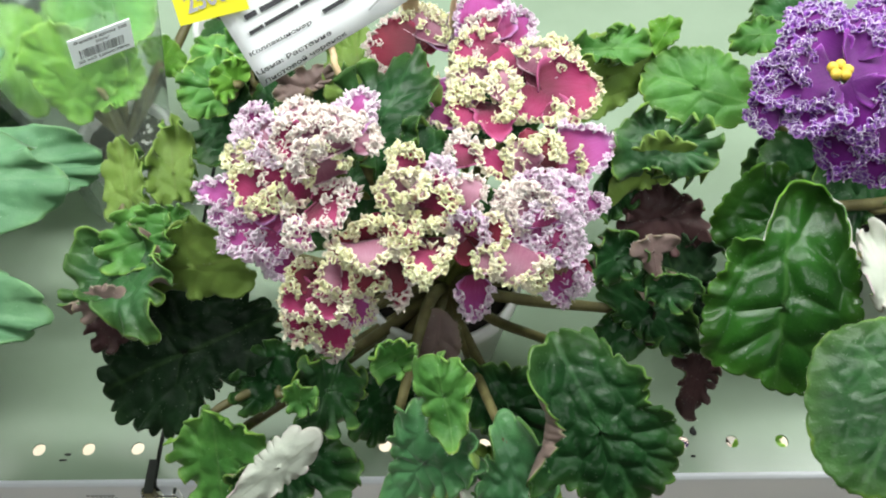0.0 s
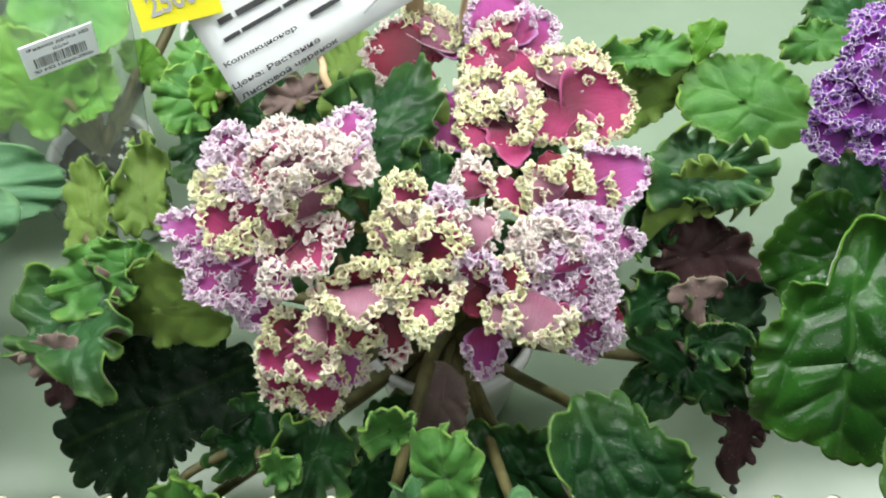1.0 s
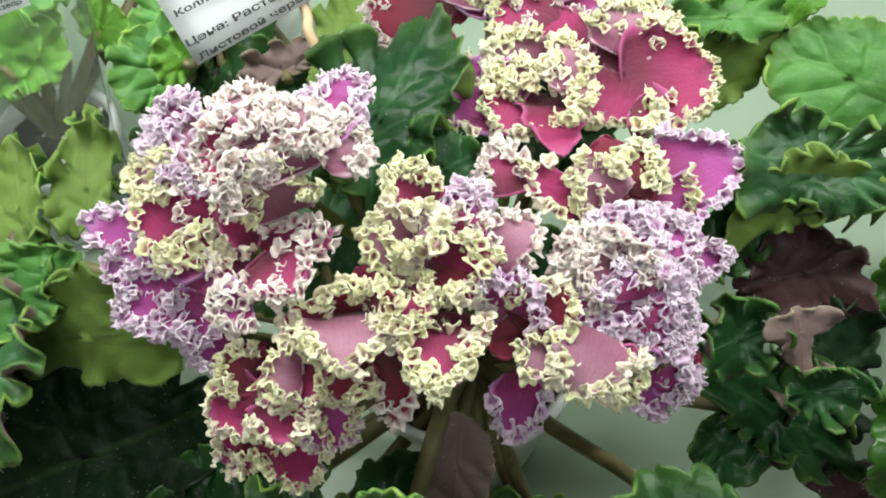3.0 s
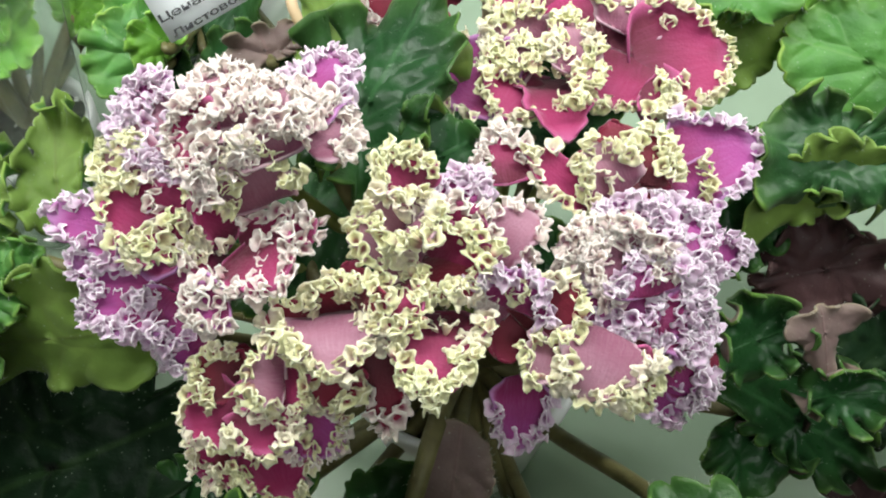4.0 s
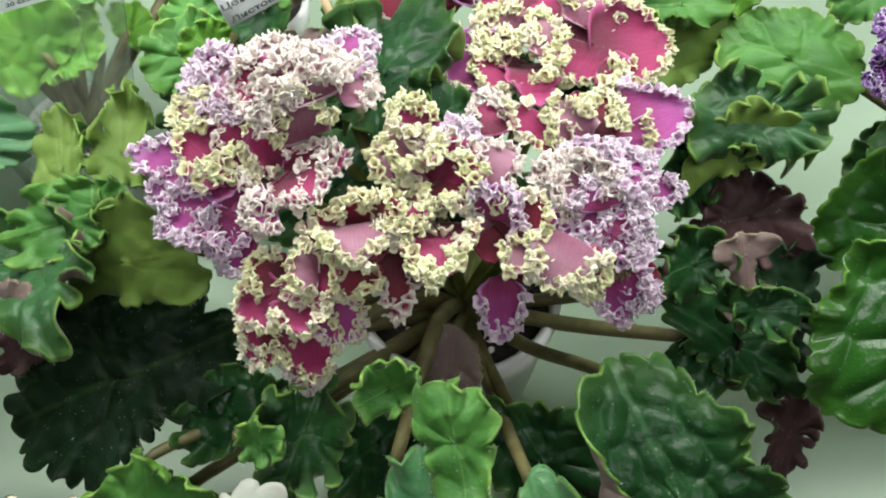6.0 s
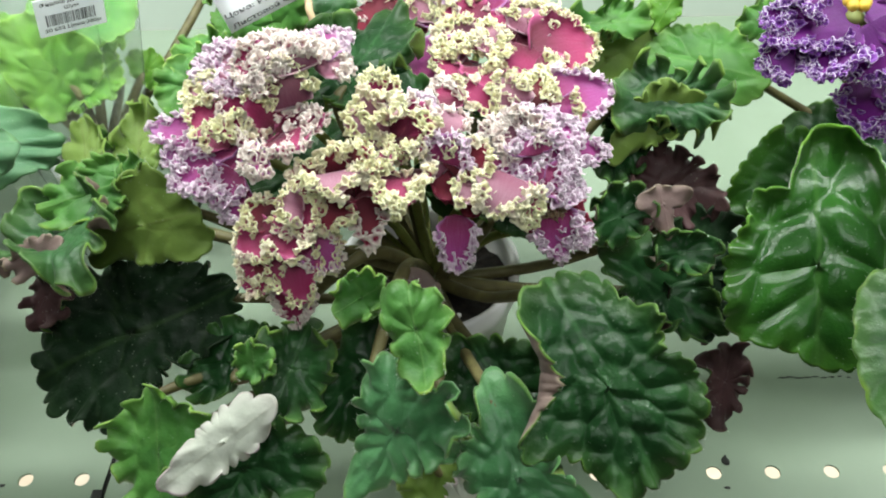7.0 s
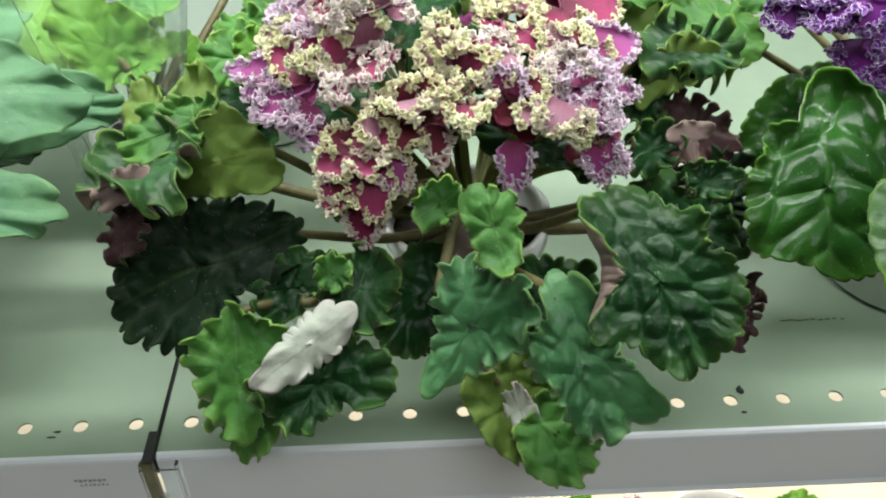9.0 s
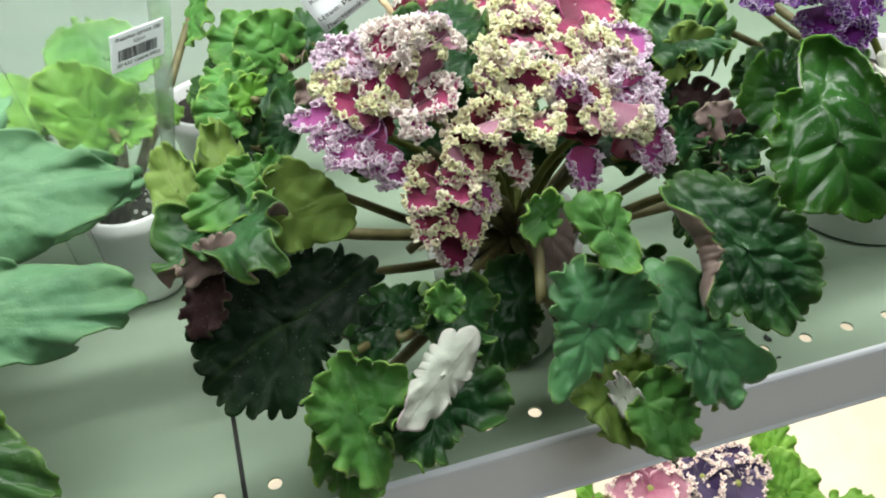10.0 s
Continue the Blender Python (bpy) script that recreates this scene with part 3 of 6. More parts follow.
def curls(spots, normals, sizes, seed, segs=20):
    """Many small wavy cups: vertices, faces and uv."""
    rng = np.random.default_rng(seed)
    verts, faces, uvs = [], [], []
    prof = ((0.14, -0.70), (0.42, -0.30), (0.64, 0.30), (0.98, 0.58), (1.06, 0.40))
    ang = np.arange(segs) / segs * 2 * math.pi
    for c, n, r in zip(spots, normals, sizes):
        n = n / np.linalg.norm(n)
        x = np.cross(n, rng.normal(size=3))
        x /= np.linalg.norm(x)
        y = np.cross(n, x)
        lobes, p1, p2 = rng.integers(3, 5), rng.uniform(0, 6.28), rng.uniform(0, 6.28)
        o = len(verts)
        squash = rng.uniform(0.4, 1.0)
        for k, (pr, ph) in enumerate(prof):
            f = (min(k, 3) / 3) ** 2
            rad = r * pr * (1 + 0.20 * f * np.sin(lobes * ang + p1))
            hgt = r * (ph + f * 0.26 * np.sin((lobes + 1) * ang + p2) + f * 0.30 * np.sin(2 * ang + p1))
            ring = c + np.outer(rad * np.cos(ang), x) + np.outer(rad * np.sin(ang) * squash, y) + np.outer(hgt, n)
            verts.extend(ring)
            uvs.extend([(0.0, k / 4)] * segs)
        for k in range(4):
            for i in range(segs):
                j = (i + 1) % segs
                faces.append((o + k * segs + i, o + k * segs + j, o + (k + 1) * segs + j, o + (k + 1) * segs + i))
        faces.append(tuple(o + i for i in range(segs))[::-1])
    return verts, faces, uvs


def petal(flower, base, tip, width, normal, body, frill, cover, seed, cup=0.10, size=0.0020, density=1.0):
    """One petal with its curled fringe, which reaches inwards from the rim by the share cover."""
    rng = np.random.default_rng(seed + 977)
    roll = float(rng.uniform(10, 38))
    places, uv = blade_grid(base, tip, width, normal, cup, roll, float(rng.uniform(10, 38)), float(rng.uniform(-12, 22)), width * 0.05, 3, 0.12, 0.0, seed, 18, 17, 0.50)
    ob = sheet("petal", places, uv, ["petal_" + body, "petal_mauve"], flower, 0.0006)
    if not frill:
        return ob
    nu, nv = places.shape[:2]
    nrm = np.cross(np.gradient(places, axis=1), np.gradient(places, axis=0))
    nrm /= np.linalg.norm(nrm, axis=2, keepdims=True) + 1e-12
    area = np.linalg.norm(np.array(tip) - np.array(base)) * width
    centre = places.reshape(-1, 3).mean(0)
    spots, normals, sizes = [], [], []
    # an even row of curls along the rim, a second looser row behind it, then strays further in
    length = np.linalg.norm(np.array(tip) - np.array(base))
    rim = [(i, 0) for i in range(5, nu)] + [(nu - 1, j) for j in range(1, nv - 1)] + [(i, nv - 1) for i in range(nu - 1, 4, -1)]
    line = np.array([places[q] for q in rim])
    lean = np.array([nrm[q] for q in rim])
    run = np.concatenate([[0], np.cumsum(np.linalg.norm(np.diff(line, axis=0), axis=1))])
    rows = ((0.0, 1.0),) if cover < 0.3 else ((0.0, 1.0), (0.13, 0.5)) if cover < 0.6 else ((0.0, 1.0), (0.14, 0.8))
    for inset, share in rows:
        for at in np.arange(0, run[-1], size * 1.25 / (density * share)):
            at = at + rng.uniform(-0.4, 0.4) * size
            p = np.array([np.interp(at, run, line[:, k]) for k in range(3)])
            n = np.array([np.interp(at, run, lean[:, k]) for k in range(3)])
            outw = (p - centre) / (np.linalg.norm(p - centre) + 1e-9)
            spots.append(p * (1 - inset) + centre * inset + n * size * rng.uniform(-0.2, 0.7) + rng.normal(size=3) * size * 0.18)
            normals.append(n + outw * (0.8 - 2 * inset) + rng.normal(size=3) * 0.35)
            sizes.append(size * rng.uniform(0.7, 1.2))
    for k in range(int(density * max(cover - 0.15, 0) ** 1.3 * (1.35 if cover > 0.85 else 0.8) * area / (size * size * 3.6))):
        fu, fv = rng.uniform(0.25, 0.95) * (nu - 1), rng.uniform(0.06, 0.94) * (nv - 1)
        if max(fu / (nu - 1), abs(2 * fv / (nv - 1) - 1)) < 1 - cover:
            continue
        i, j = int(fu), int(fv)
        a, b = fu - i, fv - j
        p = (places[i, j] * (1 - a) + places[i + 1, j] * a) * (1 - b) + (places[i, j + 1] * (1 - a) + places[i + 1, j + 1] * a) * b
        spots.append(p + nrm[i, j] * size * rng.uniform(0.0, 0.9))
        normals.append(nrm[i, j] + rng.normal(size=3) * 0.42)
        sizes.append(size * rng.uniform(0.7, 1.2))
    verts, faces, uvs = curls(spots, normals, sizes, seed)
    link_mesh("frill", verts, faces, ["frill_" + frill], flower, uvs)
    return ob


def pot(plant, centre, top, low_r, top_r, fill=0.012):
    bm = bmesh.new()
    lathe(bm, [(0.001, 0.001), (low_r * 0.9, 0.001), (low_r, 0.004), (top_r * 0.96, top - 0.014), (top_r, top - 0.012), (top_r + 0.001, top - 0.001), (top_r - 0.001, top),
               (top_r - 0.003, top - 0.002), (top_r * 0.93, top - 0.02), (low_r * 0.9, 0.008), (0.001, 0.008)], centre)
    part("pot", bm, "pot_white", plant, "white plastic flower pot", True)
    rng = np.random.default_rng(7)
    bm = bmesh.new()
    rings = lathe(bm, [(0.0005, top - fill + 0.004), (top_r * 0.3, top - fill + 0.003), (top_r * 0.6, top - fill), (top_r * 0.92, top - fill - 0.002)], centre, 36)
    for ring in rings:
        for vert in ring:
            vert.co.z += rng.uniform(-0.0016, 0.0016)
    part("soil", bm, "soil", plant, "dark peat with white perlite")
    spots, normals, sizes = [], [], []
    bm = bmesh.new()
    for k in range(26):
        a, r = rng.uniform(0, 6.28), top_r * 0.85 * math.sqrt(rng.uniform())
        m = pose(centre[0] + r * math.cos(a), centre[1] + r * math.sin(a), centre[2] + top - fill + 0.003, rng.uniform(0, 90), 0, rng.uniform(0, 90)) @ Matrix.Diagonal((1, 0.8, 0.7, 1))
        bmesh.ops.create_icosphere(bm, subdivisions=1, radius=rng.uniform(0.0008, 0.0018), matrix=m)
    part("perlite", bm, "perlite", plant, "white perlite grains")


# ---- shelf ----
FRONT, DEEP, LIP, SEAM, PITCH = -0.019, 0.40, 0.042, -0.1385, 0.025


def shelf_panel(name, x0, x1):
    """A painted steel shelf: a perforated strip along the front, the plain tray, the front lip and its return."""
    verts, faces = [], []

    def quad(a, b, c, e):
        o = len(verts)
        verts.extend((a, b, c, e))
        faces.append((o, o + 1, o + 2, o + 3))

    first = math.ceil((x0 + 0.008) / PITCH)
    last = math.floor((x1 - 0.008) / PITCH)
    cuts = [x0] + [(k + 0.5) * PITCH for k in range(first, last)] + [x1]
    y0, y1, segs, r, t = FRONT + 0.003, 0.014, 20, 0.0033, -0.0012
    for k in range(first, last + 1):
        a, b, c = cuts[k - first], cuts[k - first + 1], k * PITCH
        ring, outer = [], []
        for i in range(segs):
            g = 2 * math.pi * i / segs
            cx, cy = math.cos(g), math.sin(g)
            m = max(abs(cx), abs(cy))
            ring.append((c + r * cx, r * cy, 0.0))
            ox = (b - c if cx > 0 else c - a) * cx / m
            oy = (y1 if cy > 0 else -y0) * cy / m
            outer.append([c + ox, oy, 0.0])
        for px, py in ((a, y0), (b, y0), (a, y1), (b, y1)):
            near = min(outer, key=lambda q: (q[0] - px) ** 2 + (q[1] - py) ** 2)
            near[0], near[1] = px, py
        for i in range(segs):
            j = (i + 1) % segs
            quad(ring[i], outer[i], outer[j], ring[j])
            low = [(p[0], p[1], t) for p in (ring[i], ring[j])]
            quad(ring[j], low[1], low[0], ring[i])
    quad((x0, y1, 0), (x1, y1, 0), (x1, DEEP, 0), (x0, DEEP, 0))
    # rounded front edge, lip, small return at its foot
    prof = [(FRONT + 0.003, 0.0), (FRONT + 0.0015, -0.0004), (FRONT + 0.0004, -0.0015), (FRONT, -0.003), (FRONT, -LIP + 0.003), (FRONT - 0.0012, -LIP + 0.0015),
            (FRONT - 0.0008, -LIP), (FRONT + 0.012, -LIP)]
    lipfaces = len(faces)
    for (ya, za), (yb, zb) in zip(prof, prof[1:]):
        quad((x0, ya, za), (x0, yb, zb), (x1, yb, zb), (x1, ya, za))
    slots = [0] * lipfaces + [1] * (len(faces) - lipfaces)
    ob = link_mesh(name, verts, faces, ["shelf_paint_bounce", "lip_paint"], None, None, slots, smooth=False)
    return tagged(ob, "pale painted steel shelf, tinted for green bounce light, with a row of holes", "shelf", kind="structure")


shelf_panel("shelf_1", -1.1, SEAM - 0.0011)
shelf_panel("shelf_2", SEAM + 0.0011, 1.1)
gap = tagged(part("trim", box(bmesh.new(), (SEAM - 0.004, FRONT + 0.001, -0.012), (SEAM + 0.004, DEEP, -0.0035)), "seam_dark"), "dark gap strip between two shelf panels", "trim", kind="structure")
tagged(part("wall_back", box(bmesh.new(), (-1.1, DEEP + 0.001, -0.6), (1.1, DEEP + 0.02, 0.75)), "wall_paint"), "pale painted back panel of the rack", "wall", kind="structure")
tagged(part("upper_shelf", box(bmesh.new(), (-1.1, -0.03, 0.66), (1.1, DEEP, 0.69)), "wall_paint"), "underside of the shelf above", "shelf", kind="structure")
tagged(part("lower_shelf", box(bmesh.new(), (-1.1, -0.16, -0.42), (1.1, DEEP, -0.40)), "floor_wood"), "cream lower shelf of the rack", "shelf", kind="structure")
tagged(part("floor", box(bmesh.new(), (-4, -5, -0.95), (4, 0.55, -0.93)), "floor_wood"), "pale wooden shop floor", "floor", kind="structure")
ROOM = (-4.0, 4.0, -5.0, 0.55, -0.93, 2.55)
tagged(part("ceiling", box(bmesh.new(), (ROOM[0], ROOM[2], ROOM[5]), (ROOM[1], ROOM[3], ROOM[5] + 0.1)), "wall_paint"), "plain shop ceiling", "ceiling", kind="structure")
tagged(part("wall_north", box(bmesh.new(), (ROOM[0], ROOM[3], ROOM[4]), (ROOM[1], ROOM[3] + 0.1, ROOM[5])), "wall_paint"), "plain wall behind the rack", "wall", kind="structure")
tagged(part("wall_south", box(bmesh.new(), (ROOM[0], ROOM[2] - 0.1, ROOM[4]), (ROOM[1], ROOM[2], ROOM[5])), "wall_paint"), "plain far wall of the shop", "wall", kind="structure")
tagged(part("wall_west", box(bmesh.new(), (ROOM[0] - 0.1, ROOM[2], ROOM[4]), (ROOM[0], ROOM[3], ROOM[5])), "wall_paint"), "plain side wall of the shop", "wall", kind="structure")
tagged(part("wall_east", box(bmesh.new(), (ROOM[1], ROOM[2], ROOM[4]), (ROOM[1] + 0.1, ROOM[3], ROOM[5])), "wall_paint"), "plain side wall of the shop", "wall", kind="structure")

# ---- the ruffled violet ----
violet = thing("potted_violet", "ruffled crimson and cream flowered violet in a white pot", "potted plant", "violets on the shelf")
ROOT = (0.006, 0.050, 0.070)
pot(violet, (0.004, 0.056, 0), 0.074, 0.028, 0.038)


def bloom(plant, core, stem=None, bend=(0, 0, 0.01), label="", heart=0):
    """A flower's green heart, with the stalk that carries it from the crown."""
    bm = bmesh.new()
    bmesh.ops.create_icosphere(bm, subdivisions=2, radius=0.004, matrix=Matrix.Translation(core) @ Matrix.Diagonal((1, 1, 0.7, 1)))
    ob = part("flower", bm, "stalk_green", plant, label, True)
    if stem is not None:
        a, b = Vector(stem), Vector(core)
        stalk(ob, [a, a.lerp(b, 0.5) + Vector(bend), b], [0.0022, 0.0018, 0.0016])
    for k in range(heart):
        g = 2 * math.pi * k / heart + core[0] * 40
        to = (core[0] + 0.0135 * math.cos(g), core[1] + 0.0125 * math.sin(g), core[2] + 0.007 + 0.005 * math.sin(g))
        petal(ob, (core[0], core[1], core[2] + 0.003), to, 0.014, (0, -0.5, 0.86), "red", "", 0.0, 400 + k)
    return ob


f = bloom(violet, (-0.0467, 0.0559, 0.1600), ROOT, label="mauve flower thick with cream and lilac frills", heart=5)
petal(f, (-0.0465, 0.0475, 0.1720), (-0.0726, 0.0560, 0.1680), 0.0182, (-0.01, -0.49, 0.87), "mauve", "lilac", 1.0, 11, 0.1)
petal(f, (-0.0428, 0.0446, 0.1760), (-0.0500, 0.0658, 0.1760), 0.0189, (0.02, -0.47, 0.88), "mauve", "white", 1.0, 12, 0.1)
petal(f, (-0.0350, 0.0429, 0.1780), (-0.0325, 0.0602, 0.1780), 0.0174, (0.04, -0.47, 0.88), "mauve", "white", 1.0, 13, 0.1)
petal(f, (-0.0291, 0.0496, 0.1760), (-0.0232, 0.0764, 0.1700), 0.0143, (0.03, -0.44, 0.90), "magenta", "lilac", 0.5, 14, 0.1)
petal(f, (-0.0286, 0.0448, 0.1760), (-0.0198, 0.0552, 0.1720), 0.0165, (0.04, -0.47, 0.88), "mauve", "white", 0.9, 15, 0.1)
petal(f, (-0.0440, 0.0432, 0.1800), (-0.0556, 0.0437, 0.1760), 0.0161, (0.02, -0.51, 0.86), "crimson", "white", 0.8, 16, 0.1)
petal(f, (-0.0357, 0.0346, 0.1680), (-0.0387, 0.0373, 0.1840), 0.0154, (0.02, -0.47, 0.88), "mauve", "cream", 0.65, 17, 0.1)
petal(f, (-0.0586, 0.0443, 0.1700), (-0.0773, 0.0512, 0.1620), 0.0109, (0.01, -0.50, 0.87), "mauve", "cream", 1.0, 18, 0.1)
petal(f, (-0.0386, 0.0457, 0.1800), (-0.0389, 0.0471, 0.1850), 0.0174, (0.04, -0.50, 0.86), "mauve", "white", 0.9, 19, 0.1)
petal(f, (-0.0616, 0.0585, 0.1700), (-0.0717, 0.0659, 0.1680), 0.0152, (0.02, -0.49, 0.87), "magenta", "lilac", 1.0, 20, 0.1)
petal(f, (-0.0398, 0.0339, 0.1760), (-0.0451, 0.0357, 0.1840), 0.0159, (0.03, -0.49, 0.87), "mauve", "white", 1.0, 21, 0.1)
petal(f, (-0.0315, 0.0365, 0.1800), (-0.0345, 0.0414, 0.1860), 0.0146, (0.03, -0.49, 0.87), "mauve", "white", 1.0, 22, 0.1)
f = bloom(violet, (-0.0582, 0.0417, 0.1460), ROOT, label="crimson flower with cream and lilac frills", heart=5)
petal(f, (-0.0555, 0.0343, 0.1560), (-0.0728, 0.0413, 0.1640), 0.0182, (-0.02, -0.47, 0.88), "crimson", "cream", 0.22, 23, 0.1)
petal(f, (-0.0493, 0.0376, 0.1580), (-0.0602, 0.0404, 0.1680), 0.0168, (-0.01, -0.47, 0.88), "crimson", "white", 0.2, 24, 0.1)
petal(f, (-0.0555, 0.0319, 0.1540), (-0.0878, 0.0419, 0.1550), 0.0154, (-0.04, -0.47, 0.88), "magenta", "lilac", 0.25, 25, 0.1)
petal(f, (-0.0544, 0.0303, 0.1520), (-0.0824, 0.0320, 0.1500), 0.0169, (-0.05, -0.49, 0.87), "magenta", "lilac", 0.3, 26, 0.1)
petal(f, (-0.0567, 0.0263, 0.1500), (-0.0789, 0.0213, 0.1480), 0.0188, (-0.04, -0.50, 0.87), "magenta", "lilac", 0.7, 27, 0.1)
petal(f, (-0.0561, 0.0233, 0.1500), (-0.0637, 0.0157, 0.1420), 0.0137, (-0.02, -0.51, 0.86), "magenta", "lilac", 0.5, 28, 0.1)
petal(f, (-0.0468, 0.0330, 0.1600), (-0.0634, 0.0254, 0.1660), 0.0086, (-0.02, -0.49, 0.87), "crimson", "cream", 1.0, 29, 0.1)
petal(f, (-0.0415, 0.0285, 0.1580), (-0.0250, 0.0318, 0.1660), 0.0122, (0.03, -0.46, 0.89), "crimson", "white", 0.25, 30, 0.1)
petal(f, (-0.0423, 0.0361, 0.1600), (-0.0514, 0.0350, 0.1700), 0.0152, (-0.01, -0.48, 0.88), "crimson", "cream", 0.25, 31, 0.1)
petal(f, (-0.0402, 0.0301, 0.1600), (-0.0317, 0.0174, 0.1640), 0.0206, (0.02, -0.50, 0.87), "crimson", "white", 0.35, 32, 0.1)
petal(f, (-0.0437, 0.0270, 0.1580), (-0.0382, 0.0172, 0.1600), 0.0145, (0.01, -0.50, 0.87), "mauve", "white", 0.25, 33, 0.1)
petal(f, (-0.0429, 0.0171, 0.1600), (-0.0504, 0.0142, 0.1580), 0.0105, (0.00, -0.49, 0.87), "magenta", "white", 1.0, 34, 0.1)
petal(f, (-0.0477, 0.0321, 0.1550), (-0.0531, 0.0241, 0.1620), 0.0167, (-0.01, -0.49, 0.87), "crimson", "white", 0.2, 35, 0.1)
f = bloom(violet, (-0.0034, 0.0391, 0.1460), ROOT, label="crimson and mauve flower edged with cream frills", heart=5)
petal(f, (-0.0039, 0.0290, 0.1580), (-0.0186, 0.0319, 0.1650), 0.0163, (-0.02, -0.46, 0.89), "mauve", "cream", 0.22, 36, 0.26)
petal(f, (-0.0050, 0.0321, 0.1620), (-0.0138, 0.0323, 0.1720), 0.0156, (-0.00, -0.46, 0.89), "mauve", "cream", 0.6, 37, 0.1)
petal(f, (-0.0046, 0.0389, 0.1650), (-0.0112, 0.0462, 0.1720), 0.0133, (0.00, -0.45, 0.89), "crimson", "cream", 0.9, 38, 0.1)
petal(f, (-0.0014, 0.0276, 0.1580), (0.0080, 0.0343, 0.1680), 0.0162, (0.04, -0.45, 0.89), "crimson", "white", 0.2, 39, 0.1)
petal(f, (0.0020, 0.0382, 0.1580), (0.0075, 0.0496, 0.1600), 0.0124, (0.04, -0.42, 0.91), "magenta", "lilac", 0.9, 40, 0.1)
petal(f, (-0.0039, 0.0289, 0.1560), (0.0115, 0.0243, 0.1660), 0.0150, (0.05, -0.47, 0.88), "crimson", "cream", 0.3, 41, 0.1)
petal(f, (0.0107, 0.0306, 0.1560), (0.0201, 0.0408, 0.1580), 0.0123, (0.06, -0.44, 0.90), "mauve", "white", 0.1, 42, 0.26)
petal(f, (-0.0015, 0.0305, 0.1580), (0.0070, 0.0179, 0.1620), 0.0182, (0.04, -0.49, 0.87), "red", "cream", 0.6, 43, 0.1)
petal(f, (-0.0047, 0.0305, 0.1680), (-0.0010, 0.0247, 0.1700), 0.0116, (0.03, -0.49, 0.87), "mauve", "cream", 0.7, 44, 0.1)
f = bloom(violet, (-0.0174, 0.0220, 0.1360), ROOT, label="dark red flower with thick pale yellow frills", heart=5)
petal(f, (-0.0253, 0.0152, 0.1500), (-0.0364, 0.0141, 0.1550), 0.0121, (-0.03, -0.48, 0.87), "red", "cream", 0.28, 45, 0.1)
petal(f, (-0.0218, 0.0183, 0.1520), (-0.0224, 0.0223, 0.1600), 0.0108, (-0.01, -0.47, 0.88), "red", "cream", 0.3, 46, 0.1)
petal(f, (-0.0218, 0.0183, 0.1520), (-0.0198, 0.0021, 0.1560), 0.0205, (0.00, -0.51, 0.86), "mauve", "cream", 0.42, 47, 0.26)
petal(f, (-0.0013, 0.0186, 0.1520), (-0.0007, -0.0012, 0.1520), 0.0204, (0.02, -0.52, 0.85), "crimson", "cream", 1.0, 48, 0.18)
petal(f, (-0.0122, 0.0228, 0.1540), (-0.0043, 0.0116, 0.1600), 0.0181, (0.03, -0.49, 0.87), "crimson", "cream", 0.6, 49, 0.1)
petal(f, (-0.0122, 0.0135, 0.1460), (-0.0108, -0.0010, 0.1360), 0.0096, (-0.00, -0.53, 0.85), "red", "white", 0.2, 50, 0.1)
petal(f, (-0.0190, 0.0096, 0.1480), (-0.0244, 0.0019, 0.1420), 0.0119, (-0.02, -0.51, 0.86), "red", "cream", 0.4, 51, 0.1)
petal(f, (-0.0165, 0.0173, 0.1560), (-0.0101, 0.0163, 0.1620), 0.0106, (0.02, -0.48, 0.88), "red", "cream", 0.2, 52, 0.1)
f = bloom(violet, (-0.0403, 0.0092, 0.1230), ROOT, label="deep crimson flower edged with cream frills", heart=5)
petal(f, (-0.0412, 0.0026, 0.1400), (-0.0546, 0.0002, 0.1360), 0.0150, (-0.04, -0.51, 0.86), "crimson", "cream", 0.2, 53, 0.1, size=0.0017)
petal(f, (-0.0427, 0.0069, 0.1420), (-0.0515, 0.0101, 0.1460), 0.0134, (-0.03, -0.48, 0.87), "red", "cream", 0.3, 54, 0.1, size=0.0017)
petal(f, (-0.0370, 0.0017, 0.1420), (-0.0353, -0.0074, 0.1380), 0.0144, (-0.01, -0.52, 0.85), "crimson", "cream", 0.25, 55, 0.1, size=0.0017)
petal(f, (-0.0328, 0.0010, 0.1380), (-0.0212, -0.0019, 0.1300), 0.0136, (-0.00, -0.53, 0.85), "magenta", "white", 0.2, 56, 0.1, size=0.0017)
petal(f, (-0.0360, 0.0009, 0.1260), (-0.0400, -0.0059, 0.1060), 0.0158, (-0.07, -0.57, 0.82), "crimson", "white", 0.3, 57, 0.1, size=0.0017)
petal(f, (-0.0317, 0.0054, 0.1480), (-0.0394, 0.0042, 0.1500), 0.0119, (-0.02, -0.49, 0.87), "mauve", "cream", 0.2, 58, 0.26)
petal(f, (-0.0269, 0.0085, 0.1420), (-0.0244, -0.0031, 0.1280), 0.0098, (-0.02, -0.54, 0.84), "red", "cream", 0.25, 59, 0.1, size=0.0017)
petal(f, (-0.0441, -0.0027, 0.1340), (-0.0528, -0.0028, 0.1260), 0.0111, (-0.04, -0.51, 0.86), "red", "cream", 0.5, 60, 0.1, size=0.0017)
petal(f, (-0.0501, 0.0169, 0.1440), (-0.0600, 0.0136, 0.1380), 0.0137, (-0.04, -0.50, 0.86), "magenta", "lilac", 0.7, 61, 0.1, size=0.0017)
petal(f, (-0.0361, 0.0090, 0.1460), (-0.0305, -0.0021, 0.1420), 0.0162, (-0.00, -0.52, 0.86), "crimson", "cream", 0.15, 62, 0.1, size=0.0017)
